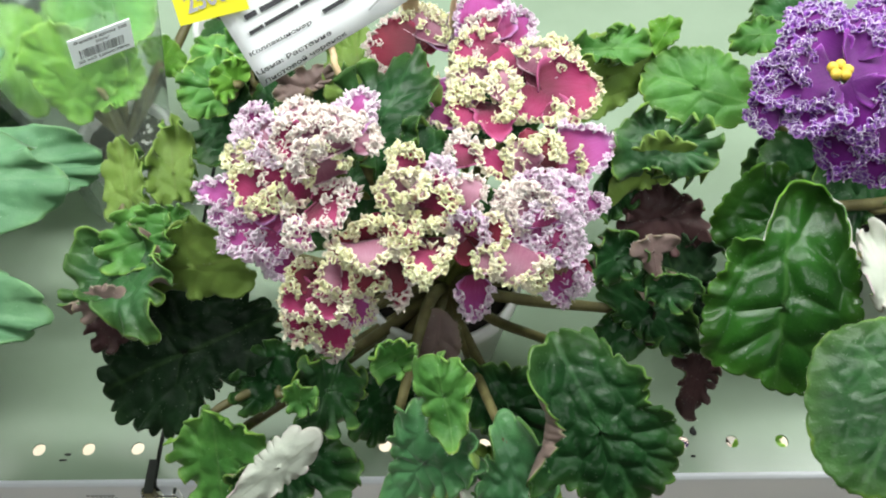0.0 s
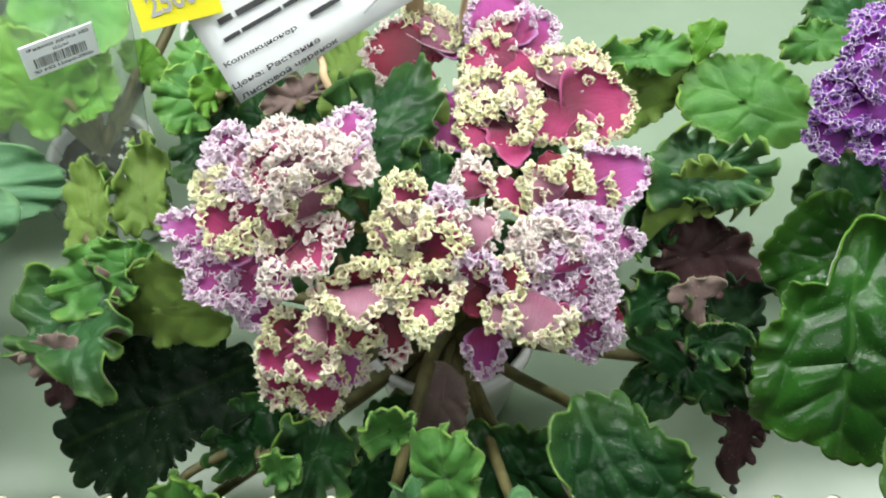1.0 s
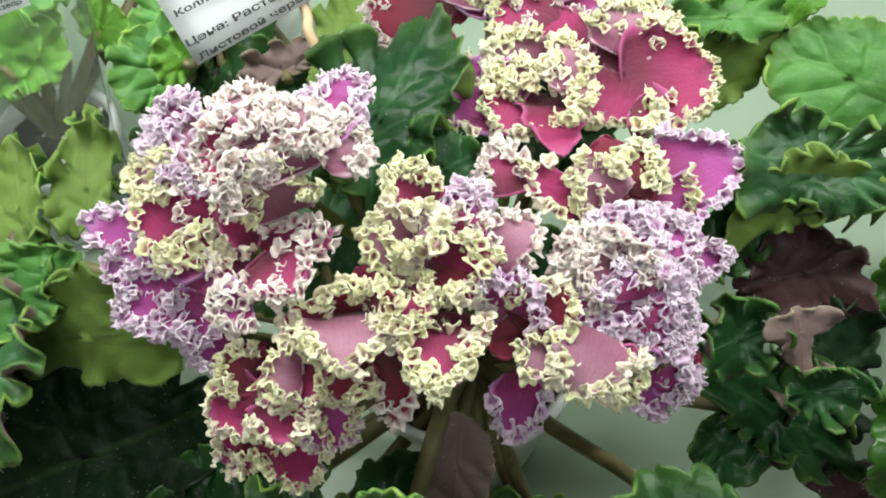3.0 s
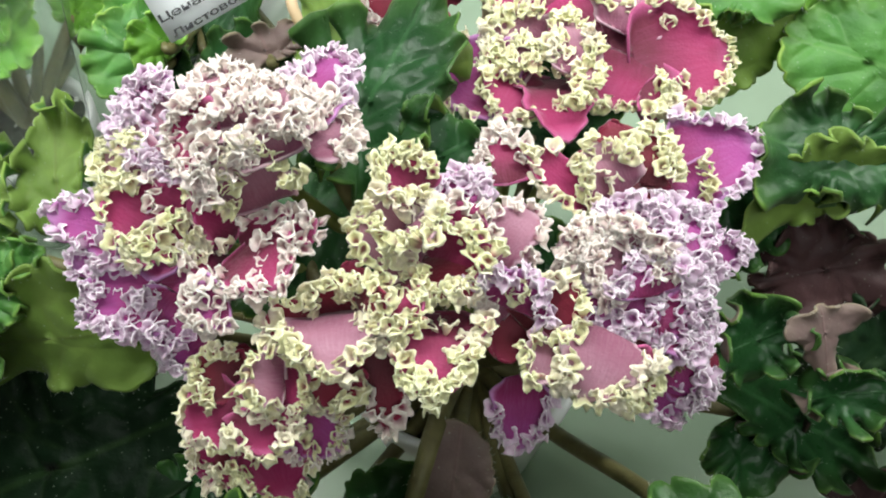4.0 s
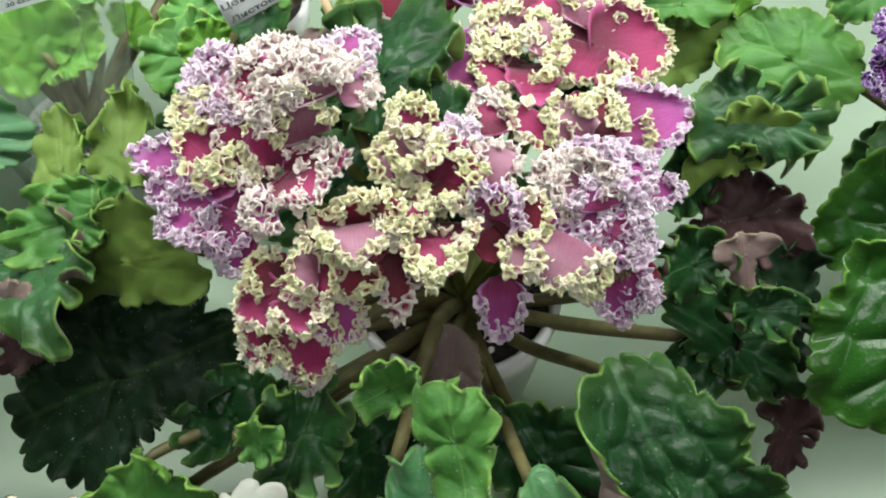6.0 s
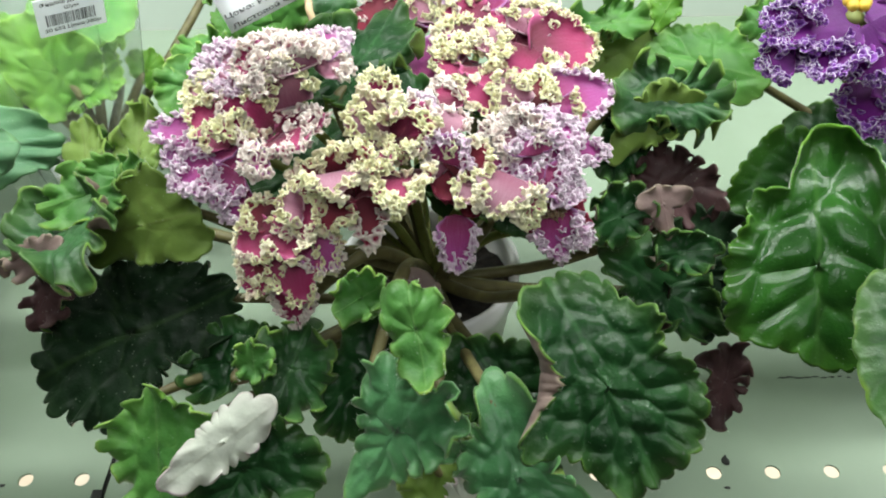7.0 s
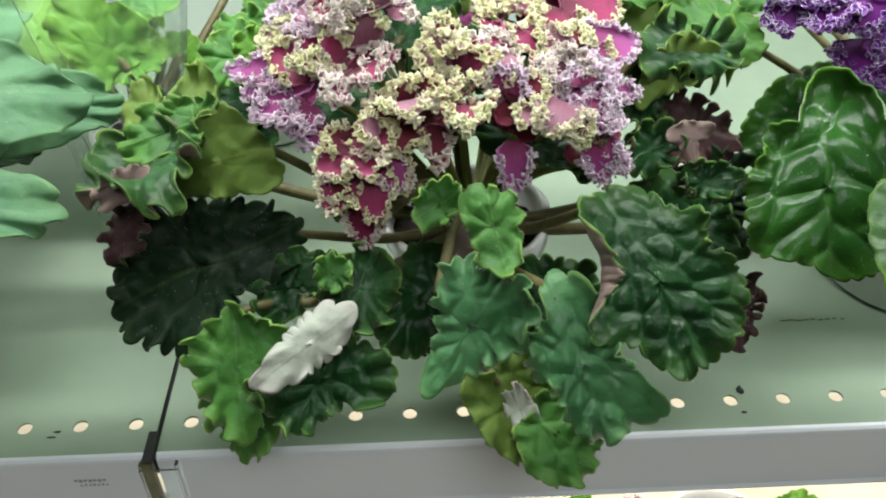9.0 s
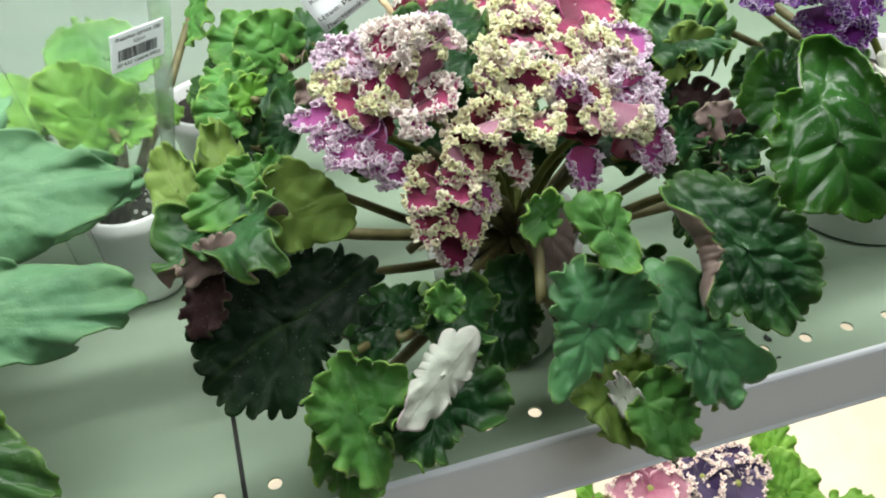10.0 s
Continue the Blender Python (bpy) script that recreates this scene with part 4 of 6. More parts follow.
petal(f, (-0.0385, 0.0030, 0.1370), (-0.0330, -0.0115, 0.1220), 0.0175, (-0.02, -0.60, 0.80), "crimson", "cream", 0.12, 411, 0.14, size=0.0017)
petal(f, (-0.0440, 0.0020, 0.1340), (-0.0500, -0.0085, 0.1230), 0.0165, (-0.06, -0.58, 0.81), "crimson", "cream", 0.12, 412, 0.14, size=0.0017)
f = bloom(violet, (0.0227, 0.0215, 0.1380), ROOT, label="deep red flower with pale yellow frills", heart=5)
petal(f, (0.0205, 0.0232, 0.1520), (0.0121, 0.0112, 0.1460), 0.0191, (0.03, -0.50, 0.86), "red", "", 0.0, 63, 0.1)
petal(f, (0.0178, 0.0147, 0.1520), (0.0274, 0.0209, 0.1600), 0.0172, (0.06, -0.47, 0.88), "red", "cream", 0.3, 64, 0.1)
petal(f, (0.0248, 0.0134, 0.1520), (0.0199, 0.0039, 0.1500), 0.0130, (0.03, -0.51, 0.86), "mauve", "cream", 0.5, 65, 0.1)
petal(f, (0.0340, 0.0138, 0.1540), (0.0292, 0.0012, 0.1480), 0.0175, (0.04, -0.52, 0.86), "mauve", "cream", 0.5, 66, 0.26)
petal(f, (0.0362, 0.0096, 0.1520), (0.0418, 0.0030, 0.1420), 0.0128, (0.06, -0.51, 0.86), "crimson", "cream", 0.9, 67, 0.1)
petal(f, (0.0172, 0.0103, 0.1400), (0.0172, 0.0007, 0.1240), 0.0124, (0.07, -0.55, 0.83), "magenta", "lilac", 0.3, 68, 0.1)
petal(f, (0.0141, 0.0177, 0.1560), (0.0173, 0.0216, 0.1640), 0.0158, (0.04, -0.47, 0.88), "magenta", "lilac", 0.35, 69, 0.1)
petal(f, (0.0131, 0.0174, 0.1520), (0.0089, 0.0204, 0.1560), 0.0096, (0.03, -0.47, 0.88), "mauve", "white", 1.0, 70, 0.1)
f = bloom(violet, (0.0456, 0.0383, 0.1340), ROOT, label="lilac flower of dense white-edged frills", heart=5)
petal(f, (0.0369, 0.0308, 0.1520), (0.0249, 0.0338, 0.1560), 0.0174, (0.04, -0.46, 0.89), "mauve", "white", 1.0, 71, 0.1)
petal(f, (0.0409, 0.0339, 0.1520), (0.0451, 0.0451, 0.1560), 0.0200, (0.07, -0.44, 0.89), "magenta", "lilac", 1.0, 72, 0.1)
petal(f, (0.0448, 0.0323, 0.1500), (0.0598, 0.0466, 0.1480), 0.0189, (0.10, -0.45, 0.89), "magenta", "lilac", 0.9, 73, 0.1)
petal(f, (0.0415, 0.0248, 0.1500), (0.0584, 0.0271, 0.1420), 0.0209, (0.10, -0.48, 0.87), "magenta", "lilac", 1.0, 74, 0.1)
petal(f, (0.0348, 0.0235, 0.1540), (0.0372, 0.0146, 0.1480), 0.0193, (0.06, -0.50, 0.86), "magenta", "lilac", 1.0, 75, 0.1)
petal(f, (0.0513, 0.0382, 0.1460), (0.0699, 0.0441, 0.1380), 0.0104, (0.12, -0.47, 0.88), "magenta", "lilac", 0.5, 76, 0.1)
petal(f, (0.0466, 0.0201, 0.1460), (0.0600, 0.0235, 0.1380), 0.0148, (0.10, -0.48, 0.87), "magenta", "lilac", 0.9, 77, 0.1)
petal(f, (0.0395, 0.0296, 0.1580), (0.0434, 0.0312, 0.1640), 0.0169, (0.05, -0.47, 0.88), "mauve", "white", 1.0, 78, 0.1)
petal(f, (0.0340, 0.0324, 0.1560), (0.0312, 0.0340, 0.1600), 0.0147, (0.05, -0.46, 0.89), "mauve", "white", 1.0, 79, 0.1)
petal(f, (0.0407, 0.0266, 0.1560), (0.0308, 0.0281, 0.1600), 0.0156, (0.03, -0.47, 0.88), "mauve", "white", 1.0, 80, 0.1)
petal(f, (0.0391, 0.0247, 0.1500), (0.0339, 0.0309, 0.1560), 0.0160, (0.05, -0.46, 0.89), "magenta", "lilac", 1.0, 81, 0.1)
petal(f, (0.0437, 0.0209, 0.1560), (0.0414, 0.0282, 0.1600), 0.0154, (0.04, -0.47, 0.88), "magenta", "lilac", 1.0, 82, 0.1)
f = bloom(violet, (0.0527, 0.0270, 0.1180), ROOT, label="fading purple flower with browned frills", heart=5)
petal(f, (0.0494, 0.0172, 0.1360), (0.0530, 0.0101, 0.1200), 0.0153, (0.11, -0.52, 0.84), "magenta", "lilac", 0.6, 83, 0.1)
petal(f, (0.0504, 0.0160, 0.1300), (0.0628, 0.0166, 0.1220), 0.0104, (0.13, -0.50, 0.86), "magenta", "lilac", 0.5, 84, 0.1)
petal(f, (0.0482, 0.0204, 0.1380), (0.0538, 0.0183, 0.1340), 0.0102, (0.11, -0.49, 0.86), "magenta", "brown", 1.0, 85, 0.1)
f = bloom(violet, (0.0432, 0.1110, 0.1340), ROOT, label="pink crimson flower with cream frilled rim", heart=5)
petal(f, (0.0471, 0.0937, 0.1500), (0.0726, 0.0949, 0.1520), 0.0317, (0.10, -0.46, 0.88), "crimson", "cream", 0.1, 86, 0.1)
petal(f, (0.0442, 0.0980, 0.1520), (0.0386, 0.0802, 0.1500), 0.0318, (0.06, -0.45, 0.89), "crimson", "cream", 0.2, 87, 0.1)
petal(f, (0.0421, 0.1047, 0.1500), (0.0619, 0.1115, 0.1540), 0.0240, (0.08, -0.45, 0.89), "crimson", "cream", 0.2, 88, 0.1)
petal(f, (0.0331, 0.1047, 0.1480), (0.0275, 0.1235, 0.1520), 0.0259, (0.03, -0.40, 0.92), "crimson", "white", 0.2, 89, 0.1)
petal(f, (0.0171, 0.0851, 0.1500), (-0.0029, 0.0955, 0.1500), 0.0246, (-0.01, -0.37, 0.93), "magenta", "cream", 0.12, 90, 0.1)
petal(f, (0.0217, 0.0914, 0.1500), (0.0127, 0.0770, 0.1500), 0.0250, (0.04, -0.40, 0.92), "crimson", "cream", 0.3, 91, 0.1)
petal(f, (0.0232, 0.0957, 0.1520), (0.0097, 0.0996, 0.1580), 0.0209, (0.01, -0.40, 0.92), "mauve", "cream", 0.8, 92, 0.1)
petal(f, (0.0458, 0.1023, 0.1540), (0.0521, 0.1157, 0.1600), 0.0225, (0.05, -0.44, 0.89), "mauve", "cream", 0.7, 93, 0.1)
petal(f, (0.0263, 0.0914, 0.1480), (0.0290, 0.0666, 0.1520), 0.0184, (0.08, -0.42, 0.90), "crimson", "", 0, 94, 0.1)
petal(f, (0.0325, 0.0851, 0.1560), (0.0305, 0.1042, 0.1580), 0.0128, (0.04, -0.41, 0.91), "mauve", "cream", 0.9, 95, 0.1)
petal(f, (0.0372, 0.0913, 0.1560), (0.0311, 0.0742, 0.1560), 0.0058, (0.05, -0.44, 0.89), "mauve", "cream", 1.0, 96, 0.1)
petal(f, (0.0143, 0.0977, 0.1540), (0.0234, 0.0881, 0.1560), 0.0067, (0.06, -0.42, 0.91), "mauve", "cream", 1.0, 97, 0.1)
petal(f, (0.0480, 0.0812, 0.1540), (0.0564, 0.0774, 0.1520), 0.0099, (0.08, -0.45, 0.89), "crimson", "cream", 0.9, 98, 0.1)
f = bloom(violet, (0.0431, 0.0632, 0.1380), ROOT, label="crimson and violet flower with cream frills", heart=5)
petal(f, (0.0397, 0.0449, 0.1500), (0.0176, 0.0529, 0.1640), 0.0117, (0.02, -0.42, 0.91), "crimson", "cream", 0.25, 99, 0.1)
petal(f, (0.0394, 0.0483, 0.1540), (0.0322, 0.0548, 0.1640), 0.0160, (0.05, -0.43, 0.90), "mauve", "cream", 0.35, 100, 0.1)
petal(f, (0.0449, 0.0517, 0.1540), (0.0477, 0.0630, 0.1600), 0.0144, (0.07, -0.43, 0.90), "red", "cream", 0.9, 101, 0.1)
petal(f, (0.0502, 0.0569, 0.1500), (0.0751, 0.0698, 0.1480), 0.0227, (0.11, -0.44, 0.89), "magenta", "lilac", 0.2, 102, 0.1)
petal(f, (0.0150, 0.0531, 0.1520), (0.0123, 0.0664, 0.1560), 0.0133, (0.04, -0.38, 0.92), "crimson", "white", 0.8, 103, 0.1)
petal(f, (0.0522, 0.0552, 0.1520), (0.0597, 0.0516, 0.1460), 0.0146, (0.09, -0.47, 0.88), "magenta", "cream", 0.4, 104, 0.1)
f = bloom(violet, (0.0312, 0.1499, 0.1360), ROOT, label="magenta flower with pale frills", heart=5)
petal(f, (0.0291, 0.1149, 0.1500), (0.0114, 0.1205, 0.1540), 0.0248, (0.04, -0.35, 0.94), "crimson", "cream", 0.3, 105, 0.1)
petal(f, (0.0274, 0.1278, 0.1500), (0.0235, 0.1550, 0.1560), 0.0279, (0.05, -0.37, 0.93), "magenta", "lilac", 0.2, 106, 0.1)
petal(f, (0.0321, 0.1310, 0.1500), (0.0466, 0.1442, 0.1500), 0.0205, (0.09, -0.38, 0.92), "magenta", "lilac", 0.5, 107, 0.1)
petal(f, (0.0510, 0.1114, 0.1500), (0.0642, 0.1222, 0.1500), 0.0197, (0.12, -0.39, 0.91), "crimson", "cream", 0.3, 108, 0.1)
petal(f, (0.0272, 0.1267, 0.1540), (0.0184, 0.1345, 0.1560), 0.0202, (0.04, -0.37, 0.93), "crimson", "white", 0.8, 109, 0.1)
f = bloom(violet, (-0.0080, 0.1489, 0.1280), ROOT, label="dark crimson flower behind a name card", heart=5)
petal(f, (-0.0059, 0.1304, 0.1420), (-0.0276, 0.1299, 0.1460), 0.0338, (-0.03, -0.35, 0.94), "red", "white", 0.15, 110, 0.1)
petal(f, (-0.0048, 0.1383, 0.1440), (0.0024, 0.1503, 0.1500), 0.0258, (0.04, -0.36, 0.93), "mauve", "cream", 0.9, 111, 0.1)
petal(f, (-0.0001, 0.1370, 0.1420), (0.0118, 0.1483, 0.1440), 0.0211, (0.05, -0.35, 0.93), "magenta", "lilac", 0.5, 112, 0.1)
petal(f, (-0.0094, 0.1305, 0.1420), (-0.0185, 0.1185, 0.1380), 0.0260, (-0.02, -0.35, 0.94), "red", "white", 0.2, 113, 0.1)
# the leaves of its rosette
blade(violet, (0.0626, -0.0426, 0.1158), (0.4376, -0.7184, -0.5408), (-0.0117, -0.6059, 0.7955), (32.1, 32.6, 25.9, 24.8, 33.5, 23.5, 20.8, 23.0, 37.3, 38.4, 36.1, 27.9, 26.5, 19.7, 25.4, 29.0, 30.8, 31.9),
      {4: 60, 5: 150, 6: 190, 7: 150, 8: 50, 12: 70, 13: 40}, 0.45, bend=(0.08, 0.15), top="leaf_dark", under="under_pink", ruffle=0.0015, waves=15, tooth=0.0017, teeth=26, quilt=0.0019, cell=0.0095, seed=114, root=ROOT, label="broad dark green quilted leaf with a curled pink edge", hairs=320)
blade(violet, (0.0349, -0.0607, 0.0953), (0.3091, -0.6254, -0.7165), (0.0515, -0.7413, 0.6692), (28.7, 23.5, 17.9, 13.6, 12.5, 16.7, 18.7, 19.4, 19.8, 31.3, 29.4, 20.0, 13.8, 12.5, 13.5, 19.8, 34.2, 27.4),
      {14: 50, 15: 75, 16: 30, 5: -30}, 0.6, bend=0.12, top="leaf_sea", under="under_olive", ruffle=0.0034, waves=12, tooth=0.0018, teeth=20, quilt=0.0017, cell=0.0095, seed=121, root=ROOT, hairs=240)
blade(violet, (-0.0018, -0.0487, 0.1042), (-0.5543, -0.2407, -0.7968), (-0.3795, -0.7789, 0.4993), (31.4, 18.3, 14.0, 12.8, 14.3, 18.3, 23.3, 23.4, 21.8, 24.0, 26.2, 23.7, 18.5, 18.5, 14.4, 14.5, 16.8, 20.7),
      {9: 40, 10: 80, 11: 90, 12: 50, 15: 40}, 0.55, cup=-0.12, top="leaf_sea", under="under_olive", ruffle=0.0032, waves=13, tooth=0.0017, teeth=18, quilt=0.0013, cell=0.0075, seed=115, root=ROOT, label="glossy green leaf with a folded lime rim", hairs=260)
blade(violet, (0.0055, -0.0395, 0.1395), (-0.2027, 0.6490, 0.7333), (-0.0503, -0.7547, 0.6541), (13.4, 12.1, 12.3, 10.8, 9.9, 8.8, 8.9, 10.8, 14.3, 16.0, 14.9, 11.1, 8.8, 8.1, 8.5, 10.8, 13.9, 15.2),
      {0: -80, 1: -70, 2: -80, 3: -60, 4: -60, 5: -50, 6: -40, 8: 50, 9: 85, 10: 70, 13: -40, 14: -50, 15: -70, 16: -80, 17: -80}, 0.4, cup=-0.12, top="leaf_bright", under="leaf_lime", ruffle=0.0022, waves=8, tooth=0.0014, teeth=9, quilt=0.0008, cell=0.007, seed=116, hairs=200)
blade(violet, (-0.0119, -0.0235, 0.1366), (-0.8633, -0.3306, -0.3814), (0.0, -0.7557, 0.6549), (9.6, 8.8, 8.2, 7.5, 7.8, 8.0, 8.3, 9.5, 9.6, 9.1, 8.0, 7.0, 6.1, 6.1, 6.6, 6.7, 8.5, 10.3),
      {2: 70, 3: 80, 4: 80, 5: 80, 6: 80, 7: 80, 8: 60}, 0.45, top="leaf_bright", under="leaf_bright", ruffle=0.0022, waves=7, tooth=0.0012, teeth=8, quilt=0.0005, seed=117, hairs=120)
blade(violet, (-0.0192, -0.0108, 0.0810), (-0.7702, -0.3926, -0.5027), (-0.1005, -0.7035, 0.7035), (21.5, 21.6, 21.0, 15.4, 12.3, 14.1, 21.2, 23.7, 24.8, 24.8, 17.4, 12.9, 13.3, 13.9, 16.4, 21.0, 22.2, 22.9),
      top="leaf_dark", ruffle=0.003, waves=9, seed=118, root=ROOT)
# This leaf lies in shade; its near-black top colour holds that shade.
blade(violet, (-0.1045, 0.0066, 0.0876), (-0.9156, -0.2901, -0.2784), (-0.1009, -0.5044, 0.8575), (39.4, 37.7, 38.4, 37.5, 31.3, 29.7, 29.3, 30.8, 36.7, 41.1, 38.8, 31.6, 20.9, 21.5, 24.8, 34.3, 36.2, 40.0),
      {3: 50, 11: 60, 12: 90}, 0.75, bend=0.05, top="leaf_shaded", under="under_pink", ruffle=0.0024, waves=14, tooth=0.0026, teeth=25, quilt=0.0012, cell=0.011, seed=133, root=ROOT, label="large dark shaded leaf with a scalloped rim")
blade(violet, (-0.0877, -0.0363, 0.0742), (0.0646, -0.7125, -0.6987), (-0.1498, -0.6991, 0.6991), (28.0, 23.7, 20.6, 17.9, 17.1, 17.6, 19.8, 19.6, 20.8, 23.9, 20.6, 20.5, 24.5, 20.9, 15.8, 14.4, 14.2, 20.6),
      {5: 60, 6: 85, 7: 60, 9: 70, 10: 100, 11: 100, 12: 60}, 0.62, bend=0.12, top="leaf_bright", under="leaf_lime", ruffle=0.0034, waves=12, tooth=0.0015, teeth=16, quilt=0.0009, seed=130, root=ROOT, label="green leaf with a wavy yellow-green rim")
blade(violet, (-0.0580, -0.0392, 0.0679), (-0.4940, -0.6061, -0.6234), (0.1003, -0.7519, 0.6516), (20.8, 21.4, 23.0, 26.6, 18.8, 16.0, 15.7, 16.6, 17.3, 20.7, 21.8, 27.0, 28.6, 25.5, 14.8, 12.8, 13.4, 17.4),
      {0: 60, 13: 40, 14: 60}, 0.65, cup=0.10, top="leaf_dark", under="under_pink", ruffle=0.0036, waves=13, tooth=0.0017, teeth=18, quilt=0.0010, seed=127, root=ROOT)
blade(violet, (-0.0578, -0.0473, 0.0968), (-0.7974, -0.5382, -0.2729), (0.2532, -0.7089, 0.6583), (24.1, 14.5, 9.5, 7.6, 7.0, 7.4, 9.0, 12.6, 17.8, 19.8, 15.4, 12.0, 9.8, 8.8, 8.6, 9.6, 13.0, 18.5),
      {2: -70, 3: -80, 4: -85, 5: -80, 6: -70, 7: -40}, 0.40, cup=-0.16, top="under_white", under="leaf_mid", ruffle=0.0011, waves=9, tooth=0.0013, teeth=11, quilt=0.0003, seed=126, label="leaf folded over to show its white underside", hairs=80)
blade(violet, (-0.0495, -0.0250, 0.1090), (-0.1, 0.55, 0.83), (0.0, -0.8, 0.6), (7.5, 7.0, 6.6, 6.8, 6.6, 6.0, 6.4, 7.0, 6.0, 6.4, 7.0, 6.6, 6.0, 6.4, 7.0, 6.4, 7.2, 7.0),
      {0: 60, 2: 80, 4: 60, 12: 50, 15: 70}, 0.45, top="leaf_bright", under="leaf_lime", ruffle=0.0022, waves=7, tooth=0.001, teeth=8, quilt=0.0003, seed=128, hairs=80)
blade(violet, (-0.0420, -0.0130, 0.0900), (-0.3, -0.6, -0.5), (0.1, -0.7, 0.7), (21, 20, 14, 16, 13, 15, 17, 14, 16, 18, 15, 17, 14, 16, 13, 17, 15, 18),
      {1: 90, 4: 70, 8: 80, 12: 100, 15: 60}, 0.5, top="leaf_mid", under="under_olive", ruffle=0.0045, waves=11, tooth=0.0014, teeth=14, quilt=0.0007, seed=132)
blade(violet, (-0.1185, 0.0200, 0.1285), (-0.8768, -0.2902, -0.3834), (-0.4215, 0.0803, 0.9033), (30.6, 27.2, 29.5, 30.3, 20.5, 16.0, 16.4, 16.4, 15.4, 15.0, 17.4, 25.6, 22.8, 32.0, 26.5, 20.3, 18.2, 19.3),
      {1: 60, 2: 85, 3: 85, 4: 80, 5: 85, 6: 70, 7: 60, 9: 60, 10: 70, 13: -40, 14: -60, 16: 60, 17: 60}, 0.5, top="leaf_mid", under="under_pink", ruffle=0.0034, waves=14, tooth=0.0015, teeth=18, quilt=0.0010, cell=0.0075, seed=135, label="cupped green leaf with a curled lime rim")
blade(violet, (-0.0965, 0.0270, 0.1235), (-0.9579, 0.0350, -0.2848), (-0.1577, -0.8935, 0.4205), (24.9, 22.7, 16.8, 16.1, 17.5, 20.7, 23.1, 21.3, 21.8, 22.9, 26.5, 24.9, 17.4, 14.6, 13.8, 14.7, 18.1, 27.2),
      {3: 60, 4: 60}, 0.7, top="under_olive", under="leaf_mid", ruffle=0.0016, waves=9, tooth=0.0008, teeth=16, quilt=0.0005, cell=0.011, seed=134, root=ROOT, label="leaf showing its veined olive underside")
blade(violet, (-0.1255, 0.0085, 0.1264), (-0.9181, -0.0179, -0.3959), (-0.2074, -0.8296, 0.5185), (15.0, 12.7, 9.6, 8.0, 7.1, 6.6, 7.0, 8.5, 10.0, 10.5, 10.6, 11.4, 7.7, 6.3, 6.0, 6.4, 7.9, 14.3),
      {3: -40, 5: -40}, 0.6, cup=-0.1, top="under_pink", under="leaf_bright", ruffle=0.0012, waves=7, tooth=0.0010, teeth=10, quilt=0.0003, seed=137, hairs=80)
blade(violet, (-0.1340, 0.0130, 0.1020), (-0.5, -0.4, -0.75), (-0.3, -0.7, 0.6), (13, 11, 9, 8.5, 8, 8.5, 9, 10, 11, 13, 12, 10, 9, 8, 9, 10, 12, 14),
      {2: 60, 13: -60}, 0.55, top="under_wine", under="leaf_mid", ruffle=0.0026, waves=8, tooth=0.0012, teeth=11, quilt=0.0003, seed=136, hairs=60)
blade(violet, (0.0964, 0.0694, 0.1455), (0.9931, -0.1100, -0.0414), (0.0, -0.3522, 0.9359), (24.6, 22.4, 17.7, 14.2, 12.2, 11.7, 12.4, 24.8, 21.3, 20.8, 18.6, 17.1, 14.7, 12.6, 11.4, 11.9, 14.8, 21.2),
      {1: -60, 2: -95, 3: -100, 4: -100, 5: -95, 6: -90, 8: 60, 9: 50, 11: 70, 12: 80, 14: 80, 16: 60}, 0.45, top="leaf_mid", under="under_olive", ruffle=0.0046, waves=15, tooth=0.0007, teeth=18, quilt=0.0010, cell=0.0075, seed=149, root=ROOT, label="curly green leaf with a lime ruffled rim")
blade(violet, (0.0910, 0.0635, 0.1390), (0.9927, 0.1204, 0.0069), (0.1034, -0.8790, 0.4654), (24.3, 15.7, 10.0, 8.8, 8.9, 10.1, 13.4, 22.3, 17.2, 12.4, 10.7, 10.2, 10.2, 11.5, 14.5, 15.3, 17.0, 20.8),
      {14: 60, 15: 70}, 0.7, top="under_olive", under="leaf_mid", ruffle=0.0020, waves=9, tooth=0.0012, teeth=14, quilt=0.0004, cell=0.011, seed=151, hairs=80)
blade(violet, (0.0838, 0.1288, 0.1260), (0.6813, 0.4992, 0.5354), (0.1011, -0.7886, 0.6066), (22.5, 24.9, 20.6, 16.9, 15.9, 14.7, 14.9, 17.2, 21.5, 26.7, 20.6, 18.6, 19.0, 22.2, 23.6, 21.8, 21.5, 21.9),
      {0: 30, 16: 40}, 0.7, cup=-0.06, top="under_olive", under="leaf_bright", ruffle=0.0010, waves=9, tooth=0.0008, teeth=16, quilt=0.0006, cell=0.012, seed=146, root=ROOT, label="pale leaf underside with a bright curled tip")
blade(violet, (0.0831, 0.1300, 0.1433), (0.9987, 0.0282, -0.0422), (0.0506, -0.5064, 0.8608), (18.7, 14.4, 11.4, 7.0, 6.0, 5.5, 5.5, 7.3, 13.7, 18.6, 15.0, 7.4, 6.4, 7.1, 9.1, 12.7, 14.0, 17.3),
      {2: -60, 4: -60, 7: -60, 10: 70, 13: 80, 15: 80}, 0.4, top="leaf_bright", under="under_olive", ruffle=0.0032, waves=12, tooth=0.0012, teeth=13, quilt=0.0005, seed=147)
